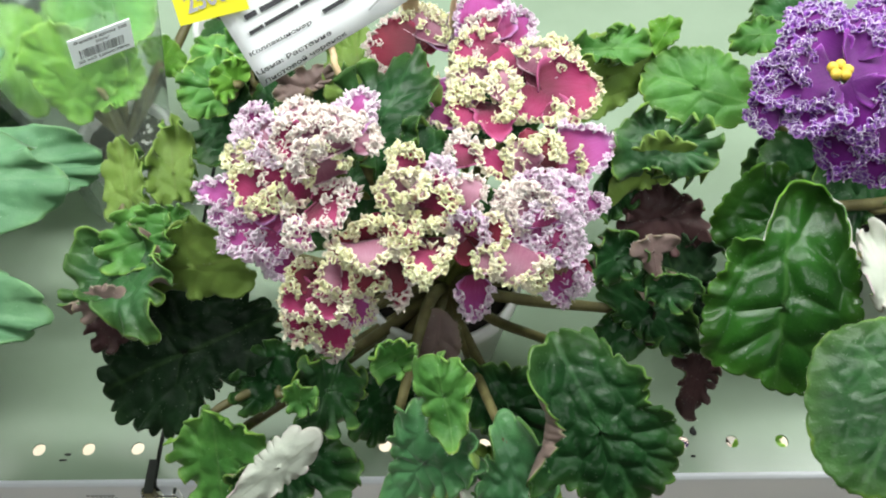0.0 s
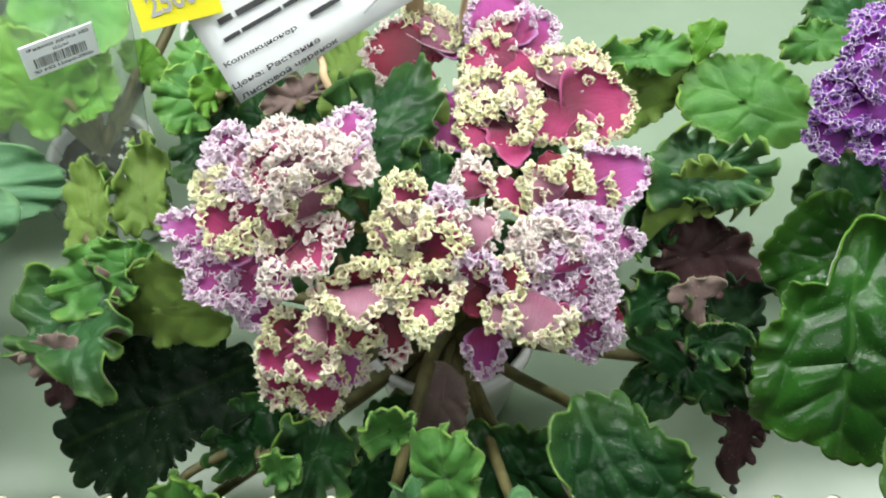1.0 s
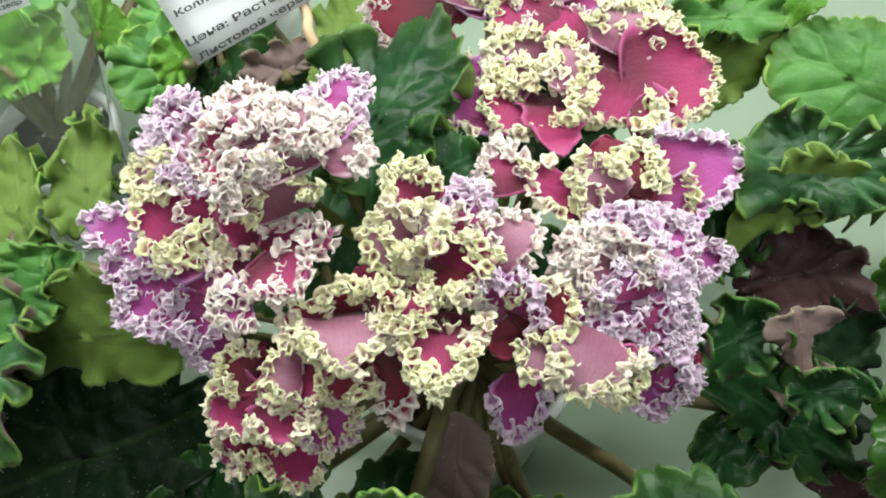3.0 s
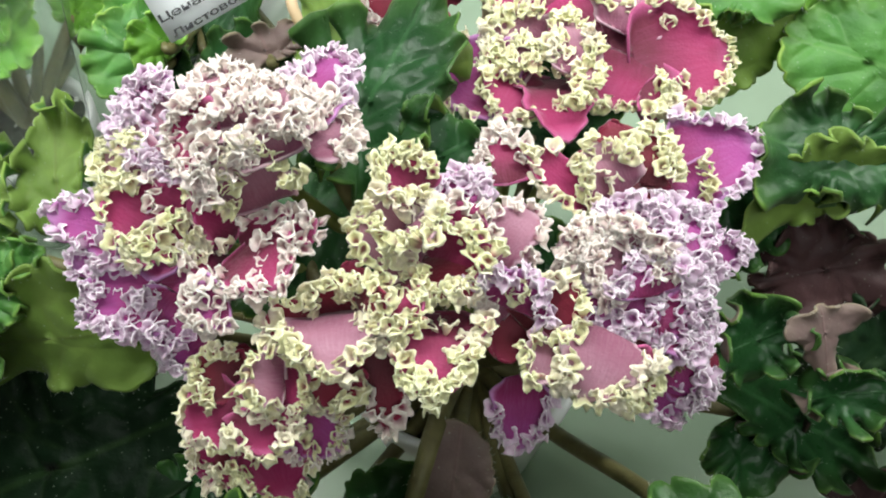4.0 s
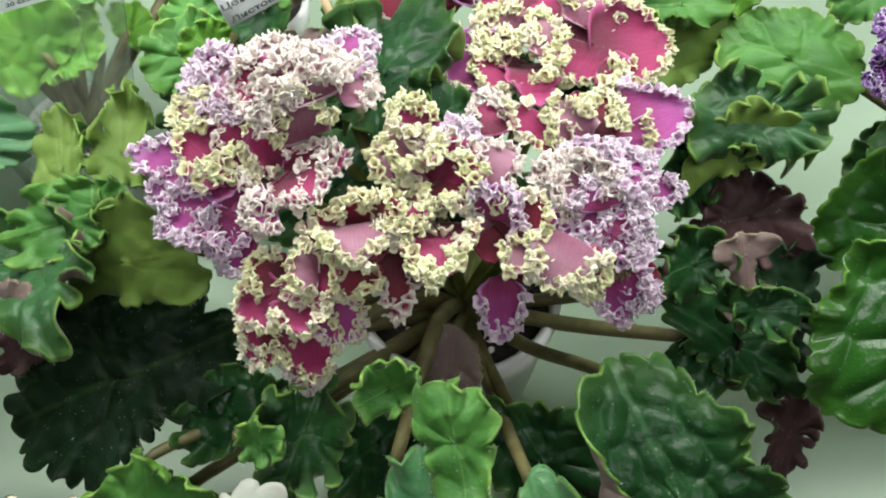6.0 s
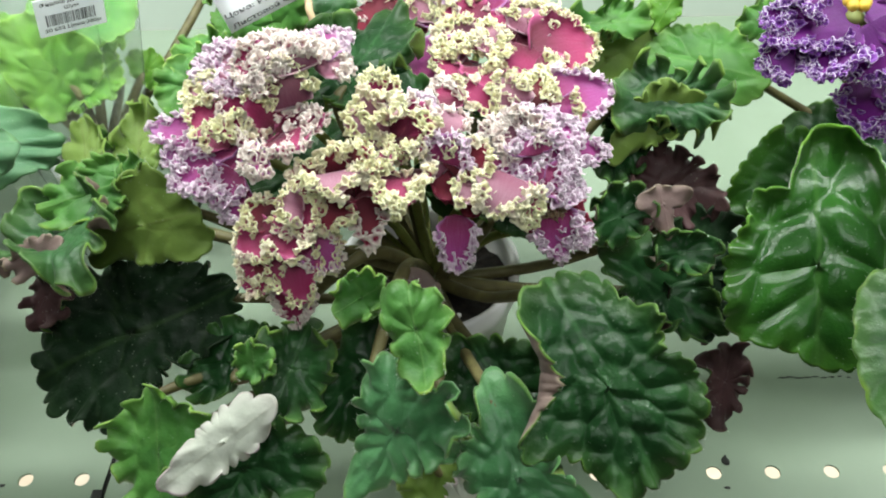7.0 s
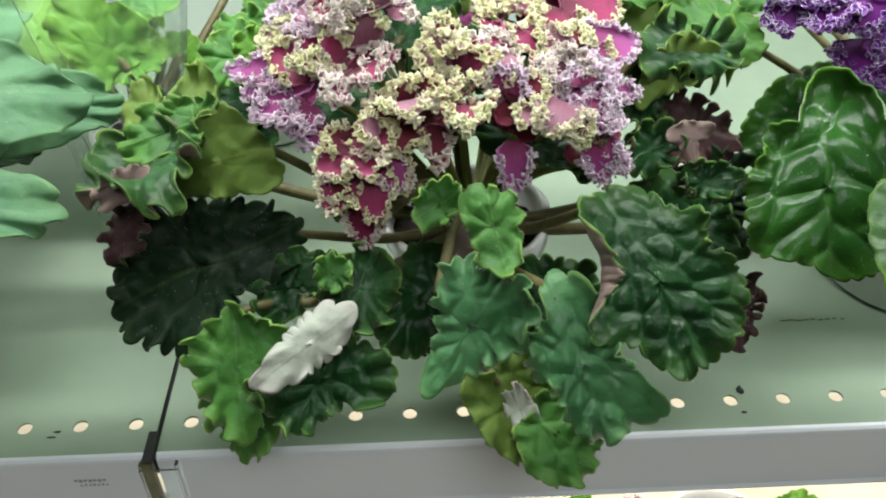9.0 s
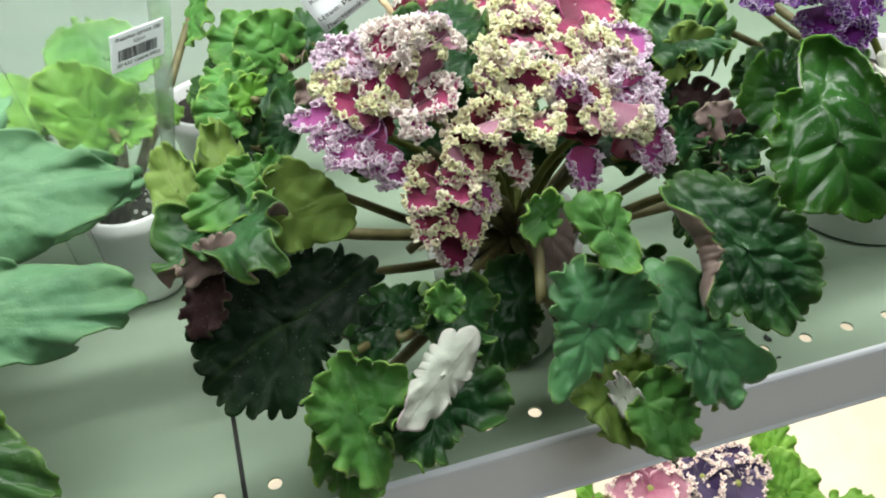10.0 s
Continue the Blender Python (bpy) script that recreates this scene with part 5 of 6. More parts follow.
blade(violet, (0.1087, 0.1397, 0.1426), (0.5016, 0.5191, 0.6921), (0.0, -0.8, 0.6), (9.1, 9.6, 8.1, 7.4, 5.9, 5.4, 5.6, 6.7, 9.2, 9.9, 8.2, 7.0, 6.8, 7.5, 9.0, 7.9, 7.9, 8.6),
      {4: 60, 12: 50}, 0.5, top="leaf_lime", under="leaf_bright", ruffle=0.0014, waves=6, tooth=0.0006, teeth=9, quilt=0.0003, seed=148)
blade(violet, (0.0028, 0.0001, 0.1061), (-0.1234, -0.7017, -0.7017), (0.0, -0.7071, 0.7071), (14.5, 14.2, 13.3, 11.7, 10.3, 8.5, 8.9, 12.2, 13.8, 14.1, 12.1, 11.1, 9.7, 9.6, 10.0, 10.4, 12.5, 13.0),
      cup=-0.05, top="under_pink", under="leaf_dark", ruffle=0.0006, waves=6, tooth=0.0005, teeth=12, quilt=0.0006, cell=0.009, seed=159, root=ROOT)
blade(violet, (0.0319, -0.0177, 0.0834), (0.5321, -0.5794, -0.6174), (0.0504, -0.7062, 0.7062), (23.4, 18.3, 15.8, 15.3, 15.4, 17.4, 21.1, 21.8, 27.0, 21.7, 19.0, 17.7, 18.7, 20.9, 20.6, 23.0, 23.2, 22.4),
      {5: 40, 13: 40}, 0.6, top="leaf_dark", under="under_pink", ruffle=0.0022, waves=11, tooth=0.0014, teeth=18, quilt=0.0012, seed=301, root=ROOT)
# Leaf added behind the curls to darken the gap, in the shaded colour.
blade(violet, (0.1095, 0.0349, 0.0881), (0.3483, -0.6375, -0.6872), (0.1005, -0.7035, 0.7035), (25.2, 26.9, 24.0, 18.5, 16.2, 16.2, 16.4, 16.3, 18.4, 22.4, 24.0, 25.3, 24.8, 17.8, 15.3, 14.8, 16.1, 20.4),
      {1: 60, 4: 70, 12: 60, 15: 80}, 0.55, top="leaf_shaded", under="under_wine", ruffle=0.0026, waves=12, tooth=0.0016, teeth=18, quilt=0.0008, seed=302, root=ROOT)
blade(violet, (0.1231, 0.0112, 0.0482), (-0.1963, -0.6967, -0.6899), (0.2049, -0.7172, 0.6660), (19.3, 16.5, 10.7, 8.7, 8.4, 9.7, 13.3, 13.7, 13.9, 15.2, 17.2, 11.7, 8.4, 7.4, 7.4, 8.3, 11.1, 14.2),
      {4: 60, 13: 60}, 0.5, top="under_wine", under="leaf_dark", ruffle=0.0030, waves=9, tooth=0.0016, teeth=11, quilt=0.0004, seed=158, hairs=60)
blade(violet, (0.1011, 0.0562, 0.1128), (0.9781, 0.1994, 0.0597), (0.1005, -0.7035, 0.7035), (18.2, 19.1, 21.4, 17.5, 16.6, 16.0, 17.3, 21.0, 18.8, 19.1, 17.2, 16.4, 17.0, 16.5, 14.9, 12.4, 12.4, 15.5),
      {0: 60, 2: 40, 13: 60, 15: 80}, 0.6, top="under_wine", under="leaf_dark", ruffle=0.0039, waves=12, tooth=0.0019, teeth=16, quilt=0.0005, seed=153, hairs=60)
blade(violet, (0.0765, 0.0302, 0.1207), (0.9305, 0.3169, 0.1839), (0.1005, -0.7035, 0.7035), (11.9, 10.2, 9.0, 8.8, 8.5, 9.3, 11.5, 11.8, 13.1, 11.2, 11.0, 11.6, 10.6, 11.1, 11.6, 11.1, 12.1, 12.1),
      {0: 110, 1: 80, 8: 60, 10: 110, 12: 70, 16: 70}, 0.45, top="leaf_dark", under="under_pink", ruffle=0.0039, waves=9, tooth=0.0012, teeth=11, quilt=0.0006, seed=154, hairs=110)
blade(violet, (0.0900, 0.0292, 0.1269), (0.2472, -0.5411, -0.8038), (0.1961, -0.7845, 0.5883), (13.3, 9.2, 6.7, 5.5, 6.0, 9.3, 9.2, 7.7, 7.3, 6.8, 6.5, 7.0, 8.8, 11.9, 10.4, 6.0, 6.0, 7.6),
      {2: -80, 3: -80, 13: 50, 15: -70, 16: -60}, 0.45, cup=-0.1, top="under_pink", under="leaf_dark", ruffle=0.0010, waves=8, tooth=0.0004, teeth=9, quilt=0.0002, seed=156, hairs=60)
blade(violet, (0.0975, 0.0201, 0.1119), (0.9915, 0.1293, -0.0123), (0.1005, -0.7035, 0.7035), (12.6, 11.4, 10.7, 9.7, 8.1, 7.2, 7.2, 8.0, 9.5, 10.9, 10.0, 9.3, 8.8, 7.5, 7.5, 7.8, 9.1, 11.9),
      {0: 120, 1: 90, 17: 100, 11: 70, 12: 60, 3: -60}, 0.45, top="leaf_dark", under="under_pink", ruffle=0.0037, waves=9, tooth=0.0012, teeth=10, quilt=0.0006, seed=155, hairs=110)
blade(violet, (0.0951, 0.0227, 0.0892), (0.8622, -0.2913, -0.4145), (0.1005, -0.7035, 0.7035), (24.8, 24.9, 18.8, 13.2, 11.1, 10.7, 11.7, 14.9, 19.5, 28.5, 24.2, 23.5, 17.9, 16.0, 16.3, 16.9, 16.8, 18.9),
      {0: 60, 16: 70}, 0.6, top="leaf_dark", under="under_wine", ruffle=0.0035, waves=11, tooth=0.0018, teeth=16, quilt=0.0009, seed=150)
leaf(violet, (0.0033, -0.0308, 0.0700), (0.0337, -0.0520, 0.0300), 0.04, normal=(0, -0.6, 0.8), top='under_olive', arch=0.1, roll=(10, 20), ruffle=0.005, waves=5, seed=123, root=ROOT)
leaf(violet, (0.0179, -0.0455, 0.0550), (0.0475, -0.0606, 0.0360), 0.038, normal=(0.1, -0.6, 0.8), top='leaf_bright', arch=0.2, roll=(40, 30), ruffle=0.005, waves=4, seed=124)
leaf(violet, (0.0129, -0.0397, 0.0640), (0.0262, -0.0603, 0.0450), 0.012, normal=(0, -0.7, 0.7), top='under_white', under='leaf_mid', arch=-0.2, roll=(20, 20), ruffle=0.003, waves=4, quilt=0.0, seed=125)
leaf(violet, (-0.0595, -0.0110, 0.0800), (-0.0739, 0.0066, 0.0880), 0.045, normal=(-0.1, -0.6, 0.8), top='leaf_dark', under='under_olive', arch=0.1, roll=(40, 20), ruffle=0.005, waves=4, seed=129, root=ROOT)
leaf(violet, (-0.0836, -0.0136, 0.0600), (-0.0976, -0.0320, 0.0160), 0.036, normal=(-0.1, -0.7, 0.7), top='leaf_bright', arch=0.1, roll=(20, 30), ruffle=0.004, waves=4, seed=131, root=ROOT)
leaf(violet, (-0.0999, 0.0357, 0.1360), (-0.1323, 0.0316, 0.1280), 0.03, normal=(-0.2, -0.5, 0.8), top='leaf_bright', under='under_olive', arch=0.1, roll=(50, 20), ruffle=0.005, waves=4, seed=139)
leaf(violet, (-0.1040, 0.0357, 0.1360), (-0.1057, 0.0438, 0.1420), 0.026, normal=(-0.1, -0.6, 0.7), top='leaf_bright', under='under_olive', arch=0.1, roll=(50, 50), ruffle=0.004, waves=3, seed=140)
leaf(violet, (-0.1330, 0.0652, 0.1000), (-0.1420, 0.1015, 0.1180), 0.025, normal=(-0.1, -0.8, 0.5), top='under_olive', under='leaf_bright', arch=0.1, roll=(30, 30), tip_curl=30, ruffle=0.006, scallop=0.14, waves=4, seed=141, root=ROOT)
leaf(violet, (-0.1138, 0.0699, 0.1050), (-0.1198, 0.1089, 0.1180), 0.025, normal=(0.1, -0.8, 0.5), top='under_olive', under='leaf_bright', arch=0.1, roll=(30, 40), tip_curl=60, ruffle=0.006, scallop=0.14, waves=4, seed=142)
leaf(violet, (-0.0271, 0.0511, 0.1500), (-0.0044, 0.1015, 0.1650), 0.043, normal=(-0.3, -0.6, 0.75), top='leaf_dark', arch=0.1, roll=(20, 10), ruffle=0.0075, scallop=0.2, waves=5, seed=143, root=ROOT)
leaf(violet, (-0.0073, 0.0573, 0.1520), (0.0078, 0.0641, 0.1560), 0.03, normal=(0, -0.6, 0.75), top='leaf_dark', arch=0.1, ruffle=0.004, waves=3, seed=144, root=ROOT)
leaf(violet, (-0.0306, 0.1226, 0.1100), (-0.0379, 0.1673, 0.1250), 0.04, normal=(0, -0.8, 0.6), top='under_olive', under='leaf_mid', arch=0.0, roll=(10, 10), ruffle=0.003, waves=4, seed=145, root=ROOT)
leaf(violet, (0.0709, 0.0682, 0.1300), (0.0909, 0.0663, 0.1250), 0.045, normal=(0.1, -0.6, 0.7), top='leaf_dark', arch=0.1, ruffle=0.005, waves=4, seed=152)
leaf(violet, (0.0798, 0.0292, 0.0850), (0.0969, 0.0151, 0.0780), 0.05, normal=(0.1, -0.5, 0.8), top='leaf_dark', under='under_wine', arch=0.1, ruffle=0.005, waves=4, seed=157, root=ROOT)
leaf(violet, (0.0243, 0.0856, 0.1180), (0.0206, 0.1246, 0.1250), 0.06, normal=(0, -0.6, 0.8), top='leaf_dark', arch=0.1, ruffle=0.004, waves=4, seed=160, root=ROOT)
leaf(violet, (-0.0292, 0.0369, 0.1250), (-0.0430, 0.0725, 0.1350), 0.07, normal=(0, -0.6, 0.8), top='leaf_mid', arch=0.1, ruffle=0.003, waves=4, seed=161, root=ROOT)
leaf(violet, (0.0267, 0.0287, 0.1150), (0.0402, 0.0596, 0.1200), 0.07, normal=(0, -0.6, 0.8), top='leaf_dark', arch=0.1, ruffle=0.003, waves=4, seed=162, root=ROOT)
stalk(violet, [ROOT, (-0.0012, 0.0108, 0.1150), (-0.0124, -0.0276, 0.1000)], [0.0032, 0.0026, 0.0020], "stalk_brown", "stalk")
stalk(violet, [ROOT, (-0.0132, 0.0197, 0.1150), (-0.0419, 0.0053, 0.1000)], [0.0032, 0.0026, 0.0020], "stalk_brown", "stalk")
stalk(violet, [ROOT, (-0.0251, 0.0198, 0.1150), (-0.0514, 0.0188, 0.1000)], [0.0032, 0.0026, 0.0020], "stalk_brown", "stalk")

# ---- the purple violet ----
purple = thing("potted_violet", "purple flowered violet with glossy green leaves in a white pot", "potted plant", "violets on the shelf")
ROOT_P = (0.245, 0.090, 0.085)
pot(purple, (0.247, 0.088, 0), 0.088, 0.045, 0.054)

g = bloom(purple, (0.1662, 0.0895, 0.1650), ROOT_P, label="purple flower with white-edged violet frills and yellow stamens")
petal(g, (0.1662, 0.0895, 0.1650), (0.1341, 0.0803, 0.1620), 0.0252, (-0.53, -0.52, 0.67), "purple", "violet", 0.6, 163, 0.1)
petal(g, (0.1664, 0.0917, 0.1660), (0.1496, 0.1102, 0.1680), 0.0276, (-0.53, -0.48, 0.70), "purple", "violet", 0.55, 164, 0.1)
petal(g, (0.1683, 0.0928, 0.1680), (0.1797, 0.1197, 0.1700), 0.0275, (-0.49, -0.47, 0.73), "purple", "violet", 0.4, 165, 0.1)
petal(g, (0.1687, 0.0863, 0.1680), (0.1925, 0.0945, 0.1660), 0.0330, (-0.46, -0.51, 0.72), "purple", "violet", 0.25, 166, 0.1)
petal(g, (0.1673, 0.0840, 0.1640), (0.1763, 0.0673, 0.1520), 0.0319, (-0.49, -0.55, 0.68), "purple", "violet", 0.6, 167, 0.1)
petal(g, (0.1645, 0.0850, 0.1600), (0.1472, 0.0694, 0.1520), 0.0253, (-0.52, -0.54, 0.66), "purple", "violet", 1.0, 168, 0.1)
petal(g, (0.1522, 0.0888, 0.1720), (0.1424, 0.0862, 0.1760), 0.0180, (-0.50, -0.53, 0.68), "purple", "violet", 1.0, 169, 0.1)
petal(g, (0.1836, 0.0817, 0.1500), (0.2001, 0.0685, 0.1400), 0.0305, (-0.46, -0.56, 0.69), "purple", "violet", 0.6, 170, 0.1)
petal(g, (0.1789, 0.0848, 0.1400), (0.1731, 0.0635, 0.1300), 0.0241, (-0.52, -0.56, 0.64), "purple", "violet", 0.6, 171, 0.1)
petal(g, (0.1899, 0.0828, 0.1350), (0.1928, 0.0627, 0.1250), 0.0267, (-0.49, -0.59, 0.65), "purple", "violet", 0.6, 172, 0.1)
petal(g, (0.1466, 0.0856, 0.1660), (0.1336, 0.0912, 0.1640), 0.0159, (-0.52, -0.52, 0.67), "purple", "violet", 1.0, 173, 0.1)
petal(g, (0.1626, 0.1123, 0.1660), (0.1697, 0.1303, 0.1660), 0.0237, (-0.51, -0.45, 0.73), "purple", "violet", 0.9, 174, 0.1)
petal(g, (0.1431, 0.0766, 0.1560), (0.1325, 0.0806, 0.1520), 0.0161, (-0.53, -0.54, 0.66), "purple", "violet", 1.0, 175, 0.1)
petal(g, (0.1893, 0.1094, 0.1680), (0.2044, 0.1271, 0.1680), 0.0259, (-0.46, -0.44, 0.78), "purple", "violet", 0.7, 176, 0.1)
stamens = bmesh.new()
for k in range(5):
    bmesh.ops.create_icosphere(stamens, subdivisions=2, radius=0.0022, matrix=Matrix.Translation((0.1610 + 0.003 * math.cos(k * 1.3), 0.0798 + 0.003 * math.sin(k * 1.3), 0.1760)))
part("stamen", stamens, "pollen_yellow", g, "yellow stamens", True)
leaf(purple, (0.1724, 0.0657, 0.1100), (0.1267, 0.0489, 0.1000), 0.055, normal=(-0.1, -0.5, 0.8), top='leaf_glossy', arch=0.1, ruffle=0.004, waves=4, seed=178, root=ROOT_P)
blade(purple, (0.1424, 0.0107, 0.1133), (-0.0732, -0.7934, -0.6042), (-0.0995, -0.5970, 0.7960), (34.9, 31.0, 35.7, 35.2, 31.4, 30.0, 28.1, 33.0, 29.1, 49.4, 47.4, 36.1, 31.2, 30.3, 30.9, 33.4, 36.5, 37.3),
      {6: 40, 7: 60, 8: 95, 9: 60, 10: 120, 11: 160, 12: 120, 2: -20, 3: -20}, 0.70, bend=0.10, cup=-0.06, top="leaf_glossy", under="under_white", ruffle=0.0016, waves=11, tooth=0.0011, teeth=26, quilt=0.0030, cell=0.0165, seed=179, root=ROOT_P, foot=(0.172, 0.036, 0.098), label="glossy deeply quilted green leaf")
blade(purple, (0.1236, 0.1207, 0.1273), (-0.9409, 0.3233, 0.1009), (-0.0999, -0.5496, 0.8294), (25.6, 24.3, 22.4, 19.4, 19.3, 21.0, 21.5, 25.0, 25.4, 28.2, 27.2, 20.8, 17.8, 17.2, 17.3, 19.3, 22.0, 25.7),
      {0: 40, 2: 40, 17: 40}, 0.7, cup=-0.10, top="leaf_bright", under="under_olive", ruffle=0.0016, waves=9, tooth=0.0009, teeth=20, quilt=0.0012, cell=0.011, seed=185, root=ROOT_P)
blade(purple, (0.1587, 0.1510, 0.1320), (-0.9999, 0.0105, 0.0079), (0.0, -0.6, 0.8), (13.1, 11.5, 9.1, 8.4, 8.7, 8.2, 8.6, 10.5, 13.4, 14.2, 12.5, 10.5, 9.0, 8.2, 8.5, 10.1, 12.4, 15.5),
      {1: 60, 3: 80, 6: 70, 15: -50}, 0.45, top="leaf_bright", under="leaf_lime", ruffle=0.0026, waves=9, tooth=0.0012, teeth=11, quilt=0.0005, seed=186, root=ROOT_P)
leaf(purple, (0.1801, -0.0037, 0.1250), (0.1723, 0.0346, 0.1350), 0.016, normal=(-0.1, -0.6, 0.8), top='under_white', under='leaf_bright', arch=0.1, roll=(40, 40), ruffle=0.005, waves=3, quilt=0.0, seed=183)
leaf(purple, (0.1841, -0.0072, 0.1350), (0.1494, -0.0677, 0.1150), 0.066, normal=(-0.3, -0.6, 0.7), top='leaf_mid', arch=0.1, roll=(-10, -10), ruffle=0.002, waves=4, scallop=0.05, curl=0.0008, seed=184, root=ROOT_P)
leaf(purple, (0.1954, 0.1719, 0.1200), (0.1606, 0.1687, 0.1300), 0.04, normal=(0, -0.6, 0.8), top='leaf_mid', arch=0.1, ruffle=0.005, waves=4, seed=187, root=ROOT_P)
leaf(purple, (0.1828, 0.0852, 0.0900), (0.1545, 0.0984, 0.1050), 0.06, normal=(0, -0.5, 0.8), top='leaf_dark', under='under_wine', arch=0.05, ruffle=0.005, waves=4, seed=188, root=ROOT_P)
leaf(purple, (0.2027, 0.0953, 0.0850), (0.1553, 0.1055, 0.0950), 0.06, normal=(0, -0.5, 0.8), top='leaf_dark', under='under_wine', arch=0.05, ruffle=0.006, waves=4, seed=189, root=ROOT_P)
leaf(purple, (0.2106, 0.0741, 0.0900), (0.1832, 0.0936, 0.1000), 0.06, normal=(0, -0.5, 0.8), top='leaf_dark', under='under_wine', arch=0.05, ruffle=0.006, waves=4, seed=190, root=ROOT_P)

# ---- the pale violet at the end of the shelf ----
pale = thing("potted_violet", "pale green leafed violet in a white pot", "potted plant", "violets on the shelf")
ROOT_L = (-0.300, 0.060, 0.085)
pot(pale, (-0.300, 0.062, 0), 0.088, 0.036, 0.048)

leaf(pale, (-0.2650, 0.0620, 0.1300), (-0.1530, 0.0670, 0.1330), 0.058, normal=(0, -0.5, 0.9), top='leaf_pale', under='under_olive', arch=0.08, roll=(-10, -10), ruffle=0.005, waves=3, scallop=0.06, teeth=9, label='pale matt green serrated leaf', quilt=0.0005, seed=191, root=ROOT_L)
leaf(pale, (-0.2500, 0.0850, 0.1100), (-0.1480, 0.0940, 0.1080), 0.045, normal=(0, -0.5, 0.9), top='leaf_pale', under='under_olive', arch=0.1, roll=(-15, -15), ruffle=0.003, waves=3, scallop=0.05, quilt=0.0005, seed=192, root=ROOT_L)
leaf(pale, (-0.2750, 0.0300, 0.1100), (-0.1580, 0.0090, 0.1120), 0.052, normal=(0, -0.5, 0.9), top='leaf_pale', under='under_olive', arch=0.1, roll=(-20, -10), ruffle=0.006, waves=3, scallop=0.07, teeth=8, quilt=0.0005, seed=193, root=ROOT_L)
leaf(pale, (-0.3000, 0.0100, 0.1000), (-0.1850, -0.0520, 0.0970), 0.06, normal=(0, -0.4, 0.9), top='leaf_mid', under='under_olive', arch=0.1, roll=(-10, -10), ruffle=0.002, waves=4, scallop=0.05, quilt=0.0005, seed=194, root=ROOT_L)
leaf(pale, (-0.3000, 0.1100, 0.1200), (-0.2100, 0.1500, 0.1350), 0.065, normal=(0, -0.5, 0.9), top='leaf_pale', under='under_olive', arch=0.1, ruffle=0.003, waves=3, scallop=0.05, quilt=0.0005, seed=195, root=ROOT_L)
# Three leaves in the shaded colour stand in for the dark void behind.
leaf(pale, (-0.2900, 0.1600, 0.0700), (-0.2350, 0.2700, 0.0600), 0.11, normal=(0, -0.4, 0.9), top='leaf_shaded', under='under_olive', arch=0.1, ruffle=0.003, waves=4, seed=196, root=ROOT_L)
leaf(pale, (-0.3100, 0.0900, 0.1100), (-0.2700, 0.1750, 0.1000), 0.085, normal=(0, -0.4, 0.9), top='leaf_shaded', under='under_olive', arch=0.1, ruffle=0.003, waves=4, seed=197, root=ROOT_L)
leaf(pale, (-0.3000, 0.1000, 0.0800), (-0.2150, 0.1650, 0.0700), 0.085, normal=(0, -0.4, 0.9), top='leaf_shaded', under='under_olive', arch=0.1, ruffle=0.003, waves=4, seed=198, root=ROOT_L)

# ---- a young violet in a clear sleeve ----
young = thing("potted_seedling", "lime green young violet in a clear plastic sleeve", "potted plant", "violets on the shelf")
ROOT_Y = (-0.170, 0.158, 0.058)
pot(young, (-0.170, 0.158, 0), 0.062, 0.019, 0.0255, 0.006)
sleeve = bmesh.new()
lathe(sleeve, [(0.0285, 0.012), (0.032, 0.06), (0.046, 0.13), (0.063, 0.22), (0.0625, 0.22), (0.0455, 0.13), (0.0315, 0.06), (0.0280, 0.012)], (-0.176, 0.157, 0), 10)
film = part("sleeve", sleeve, "clear_film", young, "clear creased plastic sleeve")
film.visible_shadow = False

blade(young, (-0.1600, 0.1676, 0.1345), (0.1289, -0.7933, -0.5950), (0.0, -0.6, 0.8), (18.0, 16.1, 16.3, 18.9, 21.5, 26.4, 29.4, 25.5, 22.5, 21.8, 22.0, 22.1, 23.2, 26.5, 25.3, 23.6, 21.4, 18.7),
      cup=-0.08, top="leaf_bright", under="leaf_lime", ruffle=0.0012, waves=8, tooth=0.0008, teeth=18, quilt=0.0008, cell=0.011, seed=200, root=ROOT_Y)
blade(young, (-0.2123, 0.1661, 0.1113), (0.4777, -0.7028, -0.5271), (0.0, -0.6, 0.8), (34.6, 27.6, 23.2, 21.9, 23.4, 20.0, 18.8, 20.0, 24.4, 29.9, 27.3, 25.7, 24.2, 18.7, 16.8, 15.2, 15.1, 20.3),
      cup=-0.08, top="leaf_lime", under="leaf_bright", ruffle=0.0014, waves=9, tooth=0.0009, teeth=20, quilt=0.0008, cell=0.011, seed=201, root=ROOT_Y)
blade(young, (-0.1610, 0.1500, 0.1064), (-0.9391, -0.2749, -0.2062), (0.0, -0.45, 0.9), (20.3, 20.3, 17.3, 14.3, 12.0, 11.7, 13.9, 19.0, 19.0, 17.5, 16.9, 15.1, 13.3, 13.1, 12.3, 13.4, 15.2, 19.9),
      {2: 40, 8: 50, 13: -30}, top="leaf_lime", under="leaf_bright", ruffle=0.0026, waves=10, tooth=0.0010, teeth=16, quilt=0.0007, seed=203, root=ROOT_Y)
blade(young, (-0.1789, 0.1544, 0.1158), (-0.9238, 0.3062, 0.2297), (0.0, -0.6, 0.8), (16.6, 17.3, 13.9, 11.8, 10.3, 10.3, 11.8, 12.8, 15.5, 16.7, 14.5, 14.3, 11.7, 11.0, 11.8, 12.1, 13.4, 15.5),
      {1: 30}, top="leaf_bright", under="leaf_lime", ruffle=0.0014, waves=8, tooth=0.0008, teeth=14, quilt=0.0007, seed=206, root=ROOT_Y)
